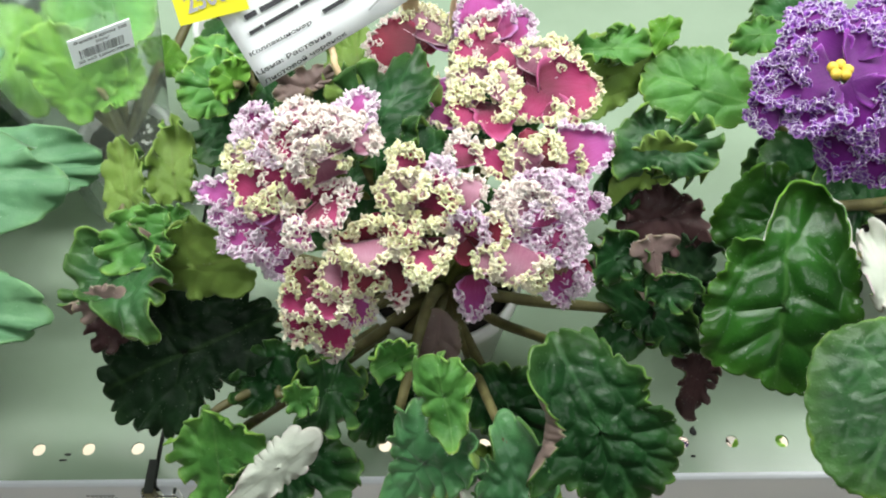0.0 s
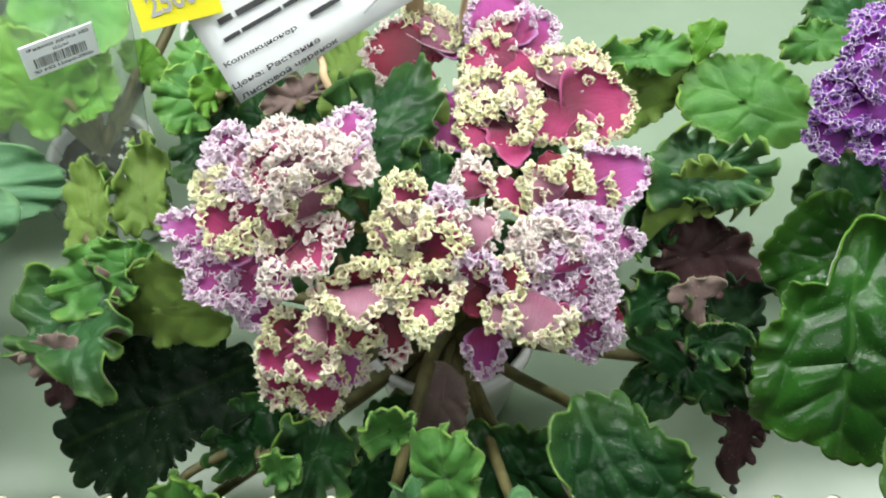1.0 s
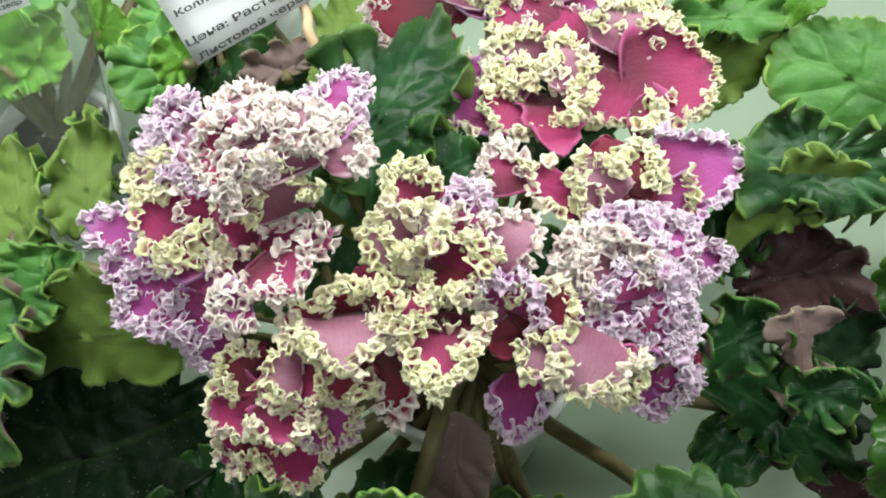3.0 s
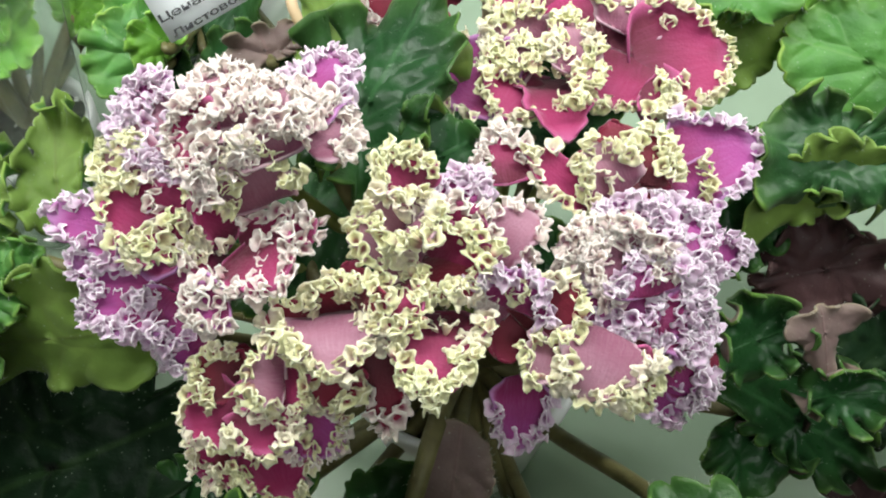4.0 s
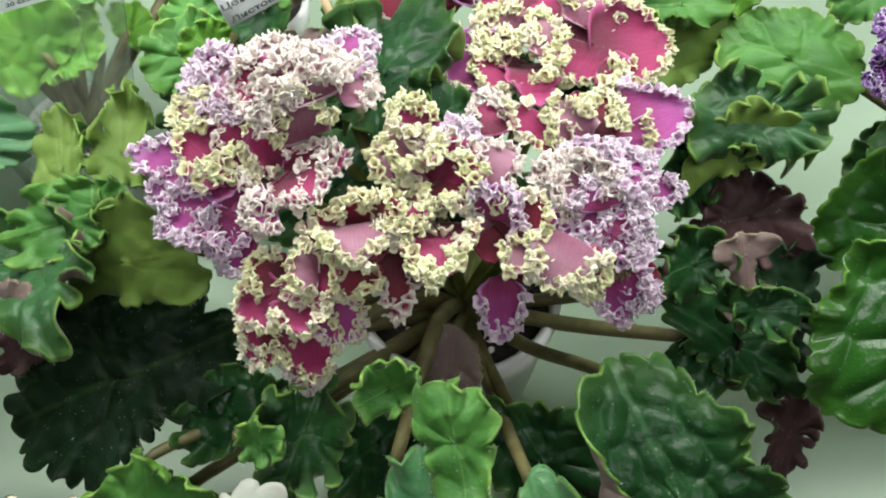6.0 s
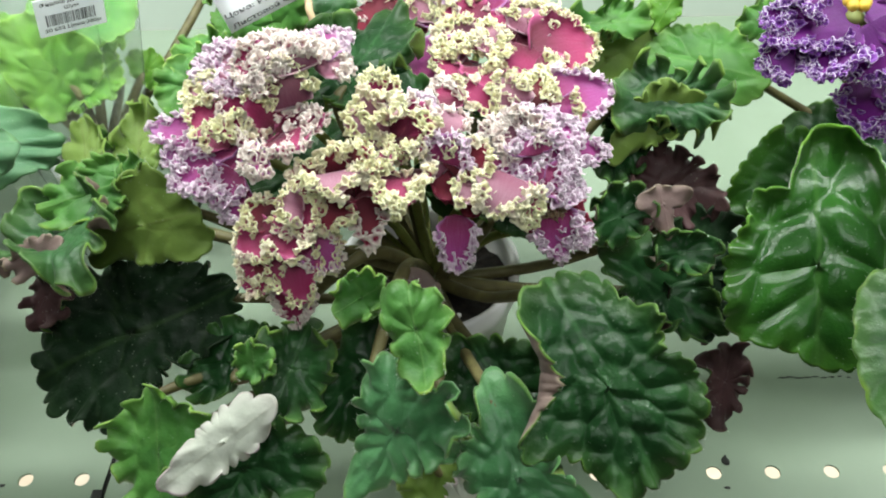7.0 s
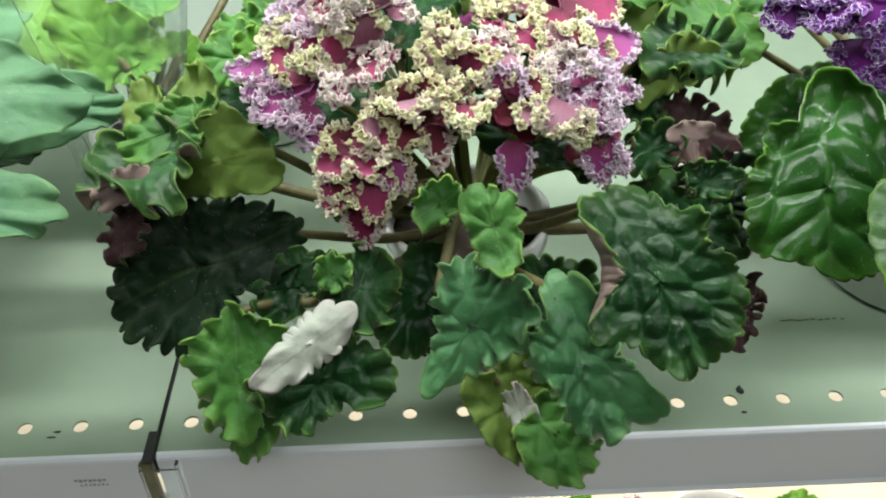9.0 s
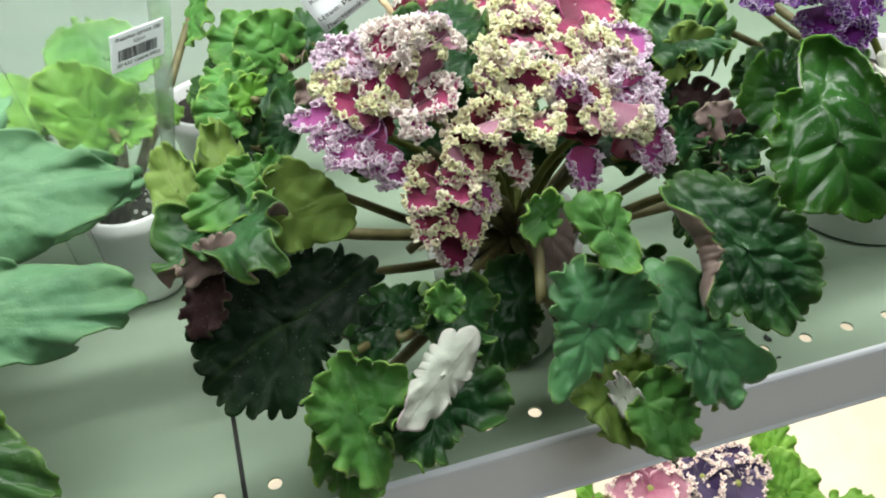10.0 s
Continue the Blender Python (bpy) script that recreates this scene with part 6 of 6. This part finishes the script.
leaf(young, (-0.1606, 0.1616, 0.1050), (-0.1825, 0.2432, 0.1250), 0.042, normal=(0, -0.65, 0.75), top='leaf_lime', arch=0.08, ruffle=0.003, waves=3, scallop=0.08, seed=199, root=ROOT_Y)
leaf(young, (-0.1879, 0.1634, 0.1000), (-0.2058, 0.2063, 0.1100), 0.045, normal=(0, -0.65, 0.75), top='leaf_lime', arch=0.08, ruffle=0.003, waves=3, scallop=0.08, seed=202, root=ROOT_Y)
leaf(young, (-0.1608, 0.1443, 0.1000), (-0.1861, 0.1494, 0.1400), 0.05, normal=(0, -0.65, 0.75), top='leaf_lime', arch=0.08, ruffle=0.003, waves=3, scallop=0.08, seed=303, root=ROOT_Y)
leaf(young, (-0.1484, 0.1777, 0.0900), (-0.1370, 0.1902, 0.0980), 0.028, normal=(0, -0.65, 0.75), top='leaf_lime', arch=0.08, ruffle=0.003, waves=3, scallop=0.08, seed=204, root=ROOT_Y)
leaf(young, (-0.1206, 0.2538, 0.1100), (-0.1067, 0.2410, 0.1200), 0.04, normal=(0, -0.65, 0.75), top='leaf_bright', arch=0.08, ruffle=0.003, waves=3, scallop=0.08, seed=209, root=ROOT_Y)

# ---- a small ruffled violet behind the name card ----
small = thing("potted_violet", "small dark ruffled violet in a white pot", "potted plant", "violets on the shelf")
ROOT_S = (-0.1088, 0.2556, 0.056)
pot(small, (-0.1127, 0.2517, 0), 0.060, 0.026, 0.034, 0.008)

leaf(small, (-0.0980, 0.1433, 0.1000), (-0.1218, 0.1540, 0.1150), 0.04, normal=(0, -0.65, 0.75), top='leaf_bright', arch=0.1, roll=(30, 30), ruffle=0.005, waves=4, seed=210, root=ROOT_S)
leaf(small, (-0.1000, 0.1551, 0.1100), (-0.1124, 0.1670, 0.1200), 0.035, normal=(0, -0.65, 0.75), top='leaf_bright', arch=0.1, roll=(30, 30), ruffle=0.005, waves=4, seed=211, root=ROOT_S)
leaf(small, (-0.0932, 0.1442, 0.1100), (-0.1049, 0.1450, 0.1200), 0.026, normal=(0, -0.65, 0.75), top='leaf_lime', arch=0.1, roll=(30, 30), ruffle=0.005, waves=4, seed=212, root=ROOT_S)
leaf(small, (-0.0933, 0.1428, 0.0850), (-0.1243, 0.1506, 0.0850), 0.055, normal=(0, -0.65, 0.75), top='leaf_dark', arch=0.1, roll=(30, 30), ruffle=0.005, waves=4, seed=213, root=ROOT_S)
leaf(small, (-0.0897, 0.1408, 0.0750), (-0.1161, 0.1437, 0.0700), 0.045, normal=(0, -0.65, 0.75), top='leaf_dark', arch=0.1, roll=(30, 30), ruffle=0.005, waves=4, seed=214, root=ROOT_S)
leaf(small, (-0.0707, 0.1415, 0.0900), (-0.0889, 0.1540, 0.1000), 0.05, normal=(0, -0.65, 0.75), top='leaf_dark', arch=0.1, roll=(30, 30), ruffle=0.005, waves=4, seed=215, root=ROOT_S)
leaf(small, (-0.0526, 0.1321, 0.1000), (-0.0631, 0.1508, 0.1100), 0.045, normal=(0, -0.65, 0.75), top='leaf_mid', arch=0.1, roll=(30, 30), ruffle=0.005, waves=4, under='under_pink', seed=216, root=ROOT_S)
leaf(small, (-0.0592, 0.1366, 0.1100), (-0.0639, 0.1463, 0.1180), 0.035, normal=(0, -0.65, 0.75), top='under_pink', arch=0.1, roll=(30, 30), ruffle=0.005, waves=4, seed=217, root=ROOT_S)
leaf(small, (-0.0426, 0.1353, 0.1000), (-0.0527, 0.1506, 0.1100), 0.045, normal=(0, -0.65, 0.75), top='leaf_mid', arch=0.1, roll=(30, 30), ruffle=0.005, waves=4, seed=218, root=ROOT_S)
leaf(small, (-0.0944, 0.1688, 0.0800), (-0.1083, 0.2167, 0.1000), 0.06, normal=(0, -0.65, 0.75), top='leaf_dark', arch=0.1, roll=(30, 30), ruffle=0.005, waves=4, seed=219, root=ROOT_S)
leaf(small, (-0.0984, 0.1750, 0.0700), (-0.1120, 0.2101, 0.0600), 0.05, normal=(0, -0.65, 0.75), top='leaf_dark', arch=0.1, roll=(30, 30), ruffle=0.005, waves=4, seed=220, root=ROOT_S)
leaf(small, (-0.0825, 0.2068, 0.1000), (-0.1021, 0.2231, 0.1200), 0.05, normal=(0, -0.65, 0.75), top='leaf_bright', arch=0.1, roll=(30, 30), ruffle=0.005, waves=4, seed=221, root=ROOT_S)
leaf(small, (-0.0716, 0.1953, 0.1000), (-0.0874, 0.2015, 0.1300), 0.045, normal=(0, -0.65, 0.75), top='leaf_bright', arch=0.1, roll=(30, 30), ruffle=0.005, waves=4, seed=222, root=ROOT_S)
leaf(small, (-0.0756, 0.1898, 0.1000), (-0.0763, 0.2270, 0.1000), 0.035, normal=(0, -0.65, 0.75), top='under_pink', arch=0.1, roll=(30, 30), ruffle=0.005, waves=4, seed=223, root=ROOT_S)
leaf(small, (-0.0541, 0.2031, 0.1000), (-0.0608, 0.2228, 0.1200), 0.05, normal=(0, -0.65, 0.75), top='leaf_mid', arch=0.1, roll=(30, 30), ruffle=0.005, waves=4, seed=224, root=ROOT_S)


# ---- writing ----
def words(name, text, m, height, width, material, parent, squeeze=1.0):
    # flat lettering in the built-in font, fitted to a width; the pose m stands at its lower left
    curve = bpy.data.curves.new(name, "FONT")
    curve.body, curve.extrude, curve.offset = text, 0.0, 0.022
    holder = bpy.data.objects.new(name, curve)
    scene.collection.objects.link(holder)
    bpy.context.view_layer.update()
    me = bpy.data.meshes.new_from_object(holder)
    bpy.data.objects.remove(holder)
    xs = [p.co.x for p in me.vertices]
    ys = [p.co.y for p in me.vertices]
    sx, sy = width / (max(xs) - min(xs)), height / (max(ys) - min(ys))
    me.transform(m @ Matrix.Diagonal((sx, sy, 1, 1)) @ Matrix.Translation((-min(xs), -min(ys), 0)))
    me.materials.append(M[material])
    ob = new(name, me)
    ob.parent = parent
    return ob


def slab(m, x0, y0, x1, y1, z0, z1):
    bm = box(bmesh.new(), (x0, y0, z0), (x1, y1, z1))
    bm.transform(m)
    return bm


def axes(origin, right, up):
    r, u = Vector(right).normalized(), Vector(up).normalized()
    u = (u - r * u.dot(r)).normalized()
    n = r.cross(u)
    m = Matrix((r, u, n)).transposed().to_4x4()
    m.translation = origin
    return m


# ---- the name card on its stick ----
card = thing("name_card", "white printed name card with a yellow price note on a stick", "card")
face = axes((-0.0646, 0.0809, 0.1696), (0.8469, 0.4839, 0.2204), (-0.4669, 0.4784, 0.7438))

sheet_rows, sheet_cols = 9, 13
grid = np.zeros((sheet_rows, sheet_cols, 3))
for i in range(sheet_rows):
    for j in range(sheet_cols):
        x, y = 0.078 * j / 12, 0.058 * i / 8
        grid[i, j] = face @ Vector((x, y, -0.0030 * (x / 0.078) ** 3))
sheet("paper", grid, np.zeros((sheet_rows, sheet_cols, 2)), ["paper", "paper"], card, 0.0004)
words("lettering", "Коллекционер", face @ pose(0.0021, 0.0120, 0.0011, 0, 0, -2.0), 0.0021, 0.0274, "ink", card)
words("lettering", "Цена: Растение", face @ pose(0.0006, 0.0045, 0.0011, 0, 0, -1.2), 0.0023, 0.0337, "ink", card)
words("lettering", "Листовой черенок", face @ pose(0.0014, 0.0002, 0.0011, 0, 0, 0.6), 0.0022, 0.0381, "ink", card)
part("lettering", slab(face @ pose(0.0080, 0.0249, 0.0, 0, 0, -1.1), 0, 0, 0.0051, 0.002, 0.0003, 0.0009), "ink", card)
part("lettering", slab(face @ pose(0.0146, 0.0246, 0.0, 0, 0, -1.5), 0, 0, 0.0181, 0.002, 0.0003, 0.0009), "ink", card)
part("lettering", slab(face @ pose(0.0065, 0.0194, 0.0, 0, 0, -0.1), 0, 0, 0.0061, 0.0014, 0.0003, 0.0009), "ink", card)
part("lettering", slab(face @ pose(0.0134, 0.0194, 0.0, 0, 0, -0.8), 0, 0, 0.0149, 0.0014, 0.0003, 0.0009), "ink", card)
part("lettering", slab(face @ pose(0.0293, 0.0193, 0.0, 0, 0, -1.1), 0, 0, 0.0100, 0.0014, 0.0003, 0.0009), "ink", card)
part("lettering", slab(face @ pose(0.0356, 0.0124, 0.0, 0, 0, 0.1), 0, 0, 0.0116, 0.0016, 0.0003, 0.0009), "ink", card)
note = face @ pose(-0.0144, 0.0351, 0.0016, 2, -2, -15.6)
part("price_note", slab(note, 0, 0, 0.0267, 0.030, 0, 0.0003), "paper_yellow", card, "yellow handwritten price note")
words("lettering", "2500", note @ pose(0.0045, 0.0035, 0.0007, 0, 0, 6), 0.0070, 0.0160, "print_grey", card)
part("staple", slab(face @ pose(0.0519, 0.0045, 0, 0, 0, 15.2), 0, 0, 0.009, 0.0006, 0.0003, 0.0010), "steel", card)
stalk(card, [(0.002, 0.066, 0.080), (-0.0325, 0.0851, 0.1646), (-0.0380, 0.0968, 0.1749), (-0.0475, 0.1162, 0.1957)], [0.0013, 0.0014, 0.0014, 0.0014], "wood_stick", "stick", "pale wooden skewer")
part("peg", slab(axes((-0.0113, 0.1506, 0.1500), (1, 0.1, -0.1), (0.1, -0.2, 1)), -0.001, 0, 0.0060, 0.030, -0.002, 0.003), "wood_stick", card, "wooden peg")

skewer = stalk(None, [(0.0108, 0.1215, 0.082), (0.0108, 0.1415, 0.1500), (0.0151, 0.1346, 0.1780)], [0.0013, 0.0013, 0.0013], "wood_stick", "skewer")
tagged(skewer, "thin pale wooden skewer stuck in the pot", "stick")

# ---- barcode sticker on the sleeve ----
tag = axes((-0.1526, 0.1107, 0.1533), (0.0217, 0.0165, -0.0020), (0.0033, -0.0029, 0.0181))
sticker = part("sticker", slab(tag, 0, 0, 0.0275, 0.0178, -0.0003, 0.0003), "paper", young, "white barcode sticker")
words("lettering", "Фиалка детка 380", tag @ pose(0.0022, 0.0140, 0.0005), 0.0024, 0.0235, "ink", sticker)
words("lettering", "Шум", tag @ pose(0.0115, 0.0110, 0.0005), 0.0022, 0.0058, "ink", sticker)
words("lettering", "20 652 Цена:380р", tag @ pose(0.0022, 0.0016, 0.0005), 0.0022, 0.0230, "ink", sticker)
rng = np.random.default_rng(5)
x = 0.0035
while x < 0.0235:
    thick = float(rng.choice([0.0002, 0.0003, 0.0005]))
    part("bar", slab(tag, x, 0.0048, x + thick, 0.0100, 0.0003, 0.0006), "ink", sticker)
    x += thick + float(rng.choice([0.0003, 0.0004, 0.0006]))

# ---- price holder clipped to the lip at the joint ----
holder = thing("price_holder", "small clear plastic price holder clipped to the shelf lip", "price holder")
hx0, hx1 = -0.1443, -0.1271
clear = bmesh.new()
box(clear, (hx0, FRONT - 0.0042, -LIP), (hx0 + 0.0016, FRONT - 0.0012, -0.001))
box(clear, (hx1 - 0.0016, FRONT - 0.0042, -LIP), (hx1, FRONT - 0.0012, -0.001))
box(clear, (hx0, FRONT - 0.0052, -LIP), (hx1, FRONT - 0.0043, -0.003))
part("channel", clear, "clear_film", holder).visible_shadow = False
part("clip", box(bmesh.new(), (SEAM - 0.0045, FRONT - 0.0050, -LIP), (SEAM + 0.0005, FRONT - 0.0012, 0.0015), 0.0006), "stalk_brown", holder, "brown plastic clip")
part("tongue", box(bmesh.new(), (SEAM - 0.0035, FRONT - 0.0050, 0.0012), (SEAM + 0.0010, FRONT + 0.012, 0.0034), 0.0006), "seam_dark", holder)

# ---- dirt on the shelf ----
def crumbs(name, label, spots, seed):
    bm = bmesh.new()
    rng = np.random.default_rng(seed)
    for x, y, z, sx, sy, sz in spots:
        made = bmesh.ops.create_icosphere(bm, subdivisions=2, radius=1)["verts"]
        for vert in made:
            k = 1 + 0.35 * rng.normal() * 0.4
            vert.co = Vector((x + vert.co.x * sx * k, y + vert.co.y * sy * k, z + max(vert.co.z, -0.2) * sz))
    return tagged(part(name, bm, "seam_dark", None, "", True), label, "dirt", kind="stuff")


crumbs("soil_crumb", "dark crumbs of soil on the shelf", [(0.1312, 0.0055, 0.0004, 0.0016, 0.0024, 0.0009), (0.129, -0.0075, 0.0002, 0.0014, 0.0007, 0.0002)], 3)
crumbs("scuff_mark", "thin dark scuffs in the shelf paint", [(0.1685 + 0.0038 * k, 0.0505 + 0.0004 * math.sin(k * 2.1), 0.0001, 0.0026 - 0.0002 * k, 0.0004, 0.00012) for k in range(9)]
       + [(-0.1845, -0.0028, 0.0001, 0.0020, 0.0007, 0.00012), (-0.1865, -0.0058, 0.0001, 0.0024, 0.0006, 0.00012)], 4)
smudge = bmesh.new()
for k in range(7):
    box(smudge, (-0.1765 + 0.0021 * k, FRONT - 0.0004, -0.0150 - 0.0006 * (k % 2)), (-0.1750 + 0.0021 * k, FRONT - 0.0001, -0.0140))
    box(smudge, (-0.1745 + 0.0019 * k, FRONT - 0.0004, -0.0185), (-0.1735 + 0.0019 * k, FRONT - 0.0001, -0.0177 + 0.0004 * (k % 2)))
tagged(part("lip_print", smudge, "print_grey"), "worn grey print on the shelf lip", "print", kind="stuff")

# ---- plants on the shelf below ----
lower = thing("potted_violet", "dark violet flowered plant with lime leaves on the shelf below", "potted plant")
ROOT_B = (0.2190, 0.1123, -0.32)
pot(lower, (0.2190, 0.1123, -0.40), 0.09, 0.036, 0.050)
h = bloom(lower, (0.1859, 0.0854, -0.2500), ROOT_B, label="white rimmed dark violet flower")
petal(h, (0.1859, 0.0854, -0.2500), (0.2064, 0.0995, -0.2470), 0.0254, (0, -0.6, 0.8), "dusk", "white", 0.12, 225)
petal(h, (0.1859, 0.0854, -0.2500), (0.2030, 0.0726, -0.2470), 0.0254, (0, -0.6, 0.8), "dusk", "white", 0.12, 226)
petal(h, (0.1859, 0.0854, -0.2500), (0.1747, 0.0620, -0.2470), 0.0254, (0, -0.6, 0.8), "dusk", "white", 0.12, 227)
petal(h, (0.1859, 0.0854, -0.2500), (0.1597, 0.0812, -0.2470), 0.0254, (0, -0.6, 0.8), "dusk", "white", 0.12, 228)
petal(h, (0.1859, 0.0854, -0.2500), (0.1788, 0.1049, -0.2470), 0.0254, (0, -0.6, 0.8), "dusk", "white", 0.12, 229)
h = bloom(lower, (0.2085, 0.0717, -0.2500), ROOT_B, label="white rimmed dark violet flower")
petal(h, (0.2085, 0.0717, -0.2500), (0.2133, 0.0956, -0.2470), 0.0281, (0, -0.6, 0.8), "dusk", "white", 0.12, 230)
petal(h, (0.2085, 0.0717, -0.2500), (0.2352, 0.0778, -0.2470), 0.0281, (0, -0.6, 0.8), "dusk", "white", 0.12, 231)
petal(h, (0.2085, 0.0717, -0.2500), (0.2176, 0.0504, -0.2470), 0.0281, (0, -0.6, 0.8), "dusk", "white", 0.12, 232)
petal(h, (0.2085, 0.0717, -0.2500), (0.1863, 0.0506, -0.2470), 0.0281, (0, -0.6, 0.8), "dusk", "white", 0.12, 233)
petal(h, (0.2085, 0.0717, -0.2500), (0.1828, 0.0777, -0.2470), 0.0281, (0, -0.6, 0.8), "dusk", "white", 0.12, 234)
h = bloom(lower, (0.2141, 0.0928, -0.2500), ROOT_B, label="white rimmed dark violet flower")
petal(h, (0.2141, 0.0928, -0.2500), (0.1967, 0.0776, -0.2470), 0.0199, (0, -0.6, 0.8), "dusk", "white", 0.12, 235)
petal(h, (0.2141, 0.0928, -0.2500), (0.1963, 0.0978, -0.2470), 0.0199, (0, -0.6, 0.8), "dusk", "white", 0.12, 236)
petal(h, (0.2141, 0.0928, -0.2500), (0.2186, 0.1093, -0.2470), 0.0199, (0, -0.6, 0.8), "dusk", "white", 0.12, 237)
petal(h, (0.2141, 0.0928, -0.2500), (0.2325, 0.0954, -0.2470), 0.0199, (0, -0.6, 0.8), "dusk", "white", 0.12, 238)
petal(h, (0.2141, 0.0928, -0.2500), (0.2185, 0.0760, -0.2470), 0.0199, (0, -0.6, 0.8), "dusk", "white", 0.12, 239)
h = bloom(lower, (0.2271, 0.0770, -0.2500), ROOT_B, label="white rimmed dark violet flower")
petal(h, (0.2271, 0.0770, -0.2500), (0.2117, 0.0773, -0.2470), 0.0147, (0, -0.6, 0.8), "dusk", "white", 0.12, 240)
petal(h, (0.2271, 0.0770, -0.2500), (0.2265, 0.0884, -0.2470), 0.0147, (0, -0.6, 0.8), "dusk", "white", 0.12, 241)
petal(h, (0.2271, 0.0770, -0.2500), (0.2399, 0.0814, -0.2470), 0.0147, (0, -0.6, 0.8), "dusk", "white", 0.12, 242)
petal(h, (0.2271, 0.0770, -0.2500), (0.2329, 0.0662, -0.2470), 0.0147, (0, -0.6, 0.8), "dusk", "white", 0.12, 243)
petal(h, (0.2271, 0.0770, -0.2500), (0.2157, 0.0639, -0.2470), 0.0147, (0, -0.6, 0.8), "dusk", "white", 0.12, 244)
h = bloom(lower, (0.1377, 0.0835, -0.2400), ROOT_B, label="pale pink flower")
petal(h, (0.1377, 0.0835, -0.2400), (0.1656, 0.0704, -0.2350), 0.0303, (0, -0.6, 0.8), "mauve", "white", 0.15, 245)
petal(h, (0.1377, 0.0835, -0.2400), (0.1400, 0.0567, -0.2350), 0.0303, (0, -0.6, 0.8), "mauve", "white", 0.15, 246)
petal(h, (0.1377, 0.0835, -0.2400), (0.1106, 0.0667, -0.2350), 0.0303, (0, -0.6, 0.8), "mauve", "white", 0.15, 247)
petal(h, (0.1377, 0.0835, -0.2400), (0.1054, 0.0910, -0.2350), 0.0303, (0, -0.6, 0.8), "mauve", "white", 0.15, 248)
petal(h, (0.1377, 0.0835, -0.2400), (0.1310, 0.1058, -0.2350), 0.0303, (0, -0.6, 0.8), "mauve", "white", 0.15, 249)
petal(h, (0.1377, 0.0835, -0.2400), (0.1619, 0.0950, -0.2350), 0.0303, (0, -0.6, 0.8), "mauve", "white", 0.15, 250)
leaf(lower, (0.2257, 0.0564, -0.2700), (0.2773, 0.0675, -0.2600), 0.07, normal=(0, -0.5, 0.8), top='leaf_lime', arch=0.08, ruffle=0.003, waves=3, seed=251, root=ROOT_B)
leaf(lower, (0.2426, 0.0899, -0.2700), (0.2822, 0.1044, -0.2600), 0.05, normal=(0, -0.5, 0.8), top='leaf_lime', arch=0.08, ruffle=0.003, waves=3, seed=252, root=ROOT_B)
leaf(lower, (0.1853, 0.0809, -0.2700), (0.1537, 0.0633, -0.2600), 0.06, normal=(0, -0.5, 0.8), top='leaf_bright', arch=0.08, ruffle=0.003, waves=3, seed=253, root=ROOT_B)
leaf(lower, (0.1967, 0.0662, -0.2700), (0.1929, 0.0398, -0.2600), 0.08, normal=(0, -0.5, 0.8), top='leaf_mid', arch=0.08, ruffle=0.003, waves=3, seed=254, root=ROOT_B)
leaf(lower, (0.1091, 0.1068, -0.2700), (0.0865, 0.1019, -0.2600), 0.06, normal=(0, -0.5, 0.8), top='leaf_lime', arch=0.08, ruffle=0.003, waves=3, seed=255, root=ROOT_B)
leaf(lower, (0.2735, 0.0510, -0.2700), (0.2715, 0.0183, -0.2600), 0.07, normal=(0, -0.5, 0.8), top='leaf_lime', arch=0.08, ruffle=0.003, waves=3, seed=256, root=ROOT_B)
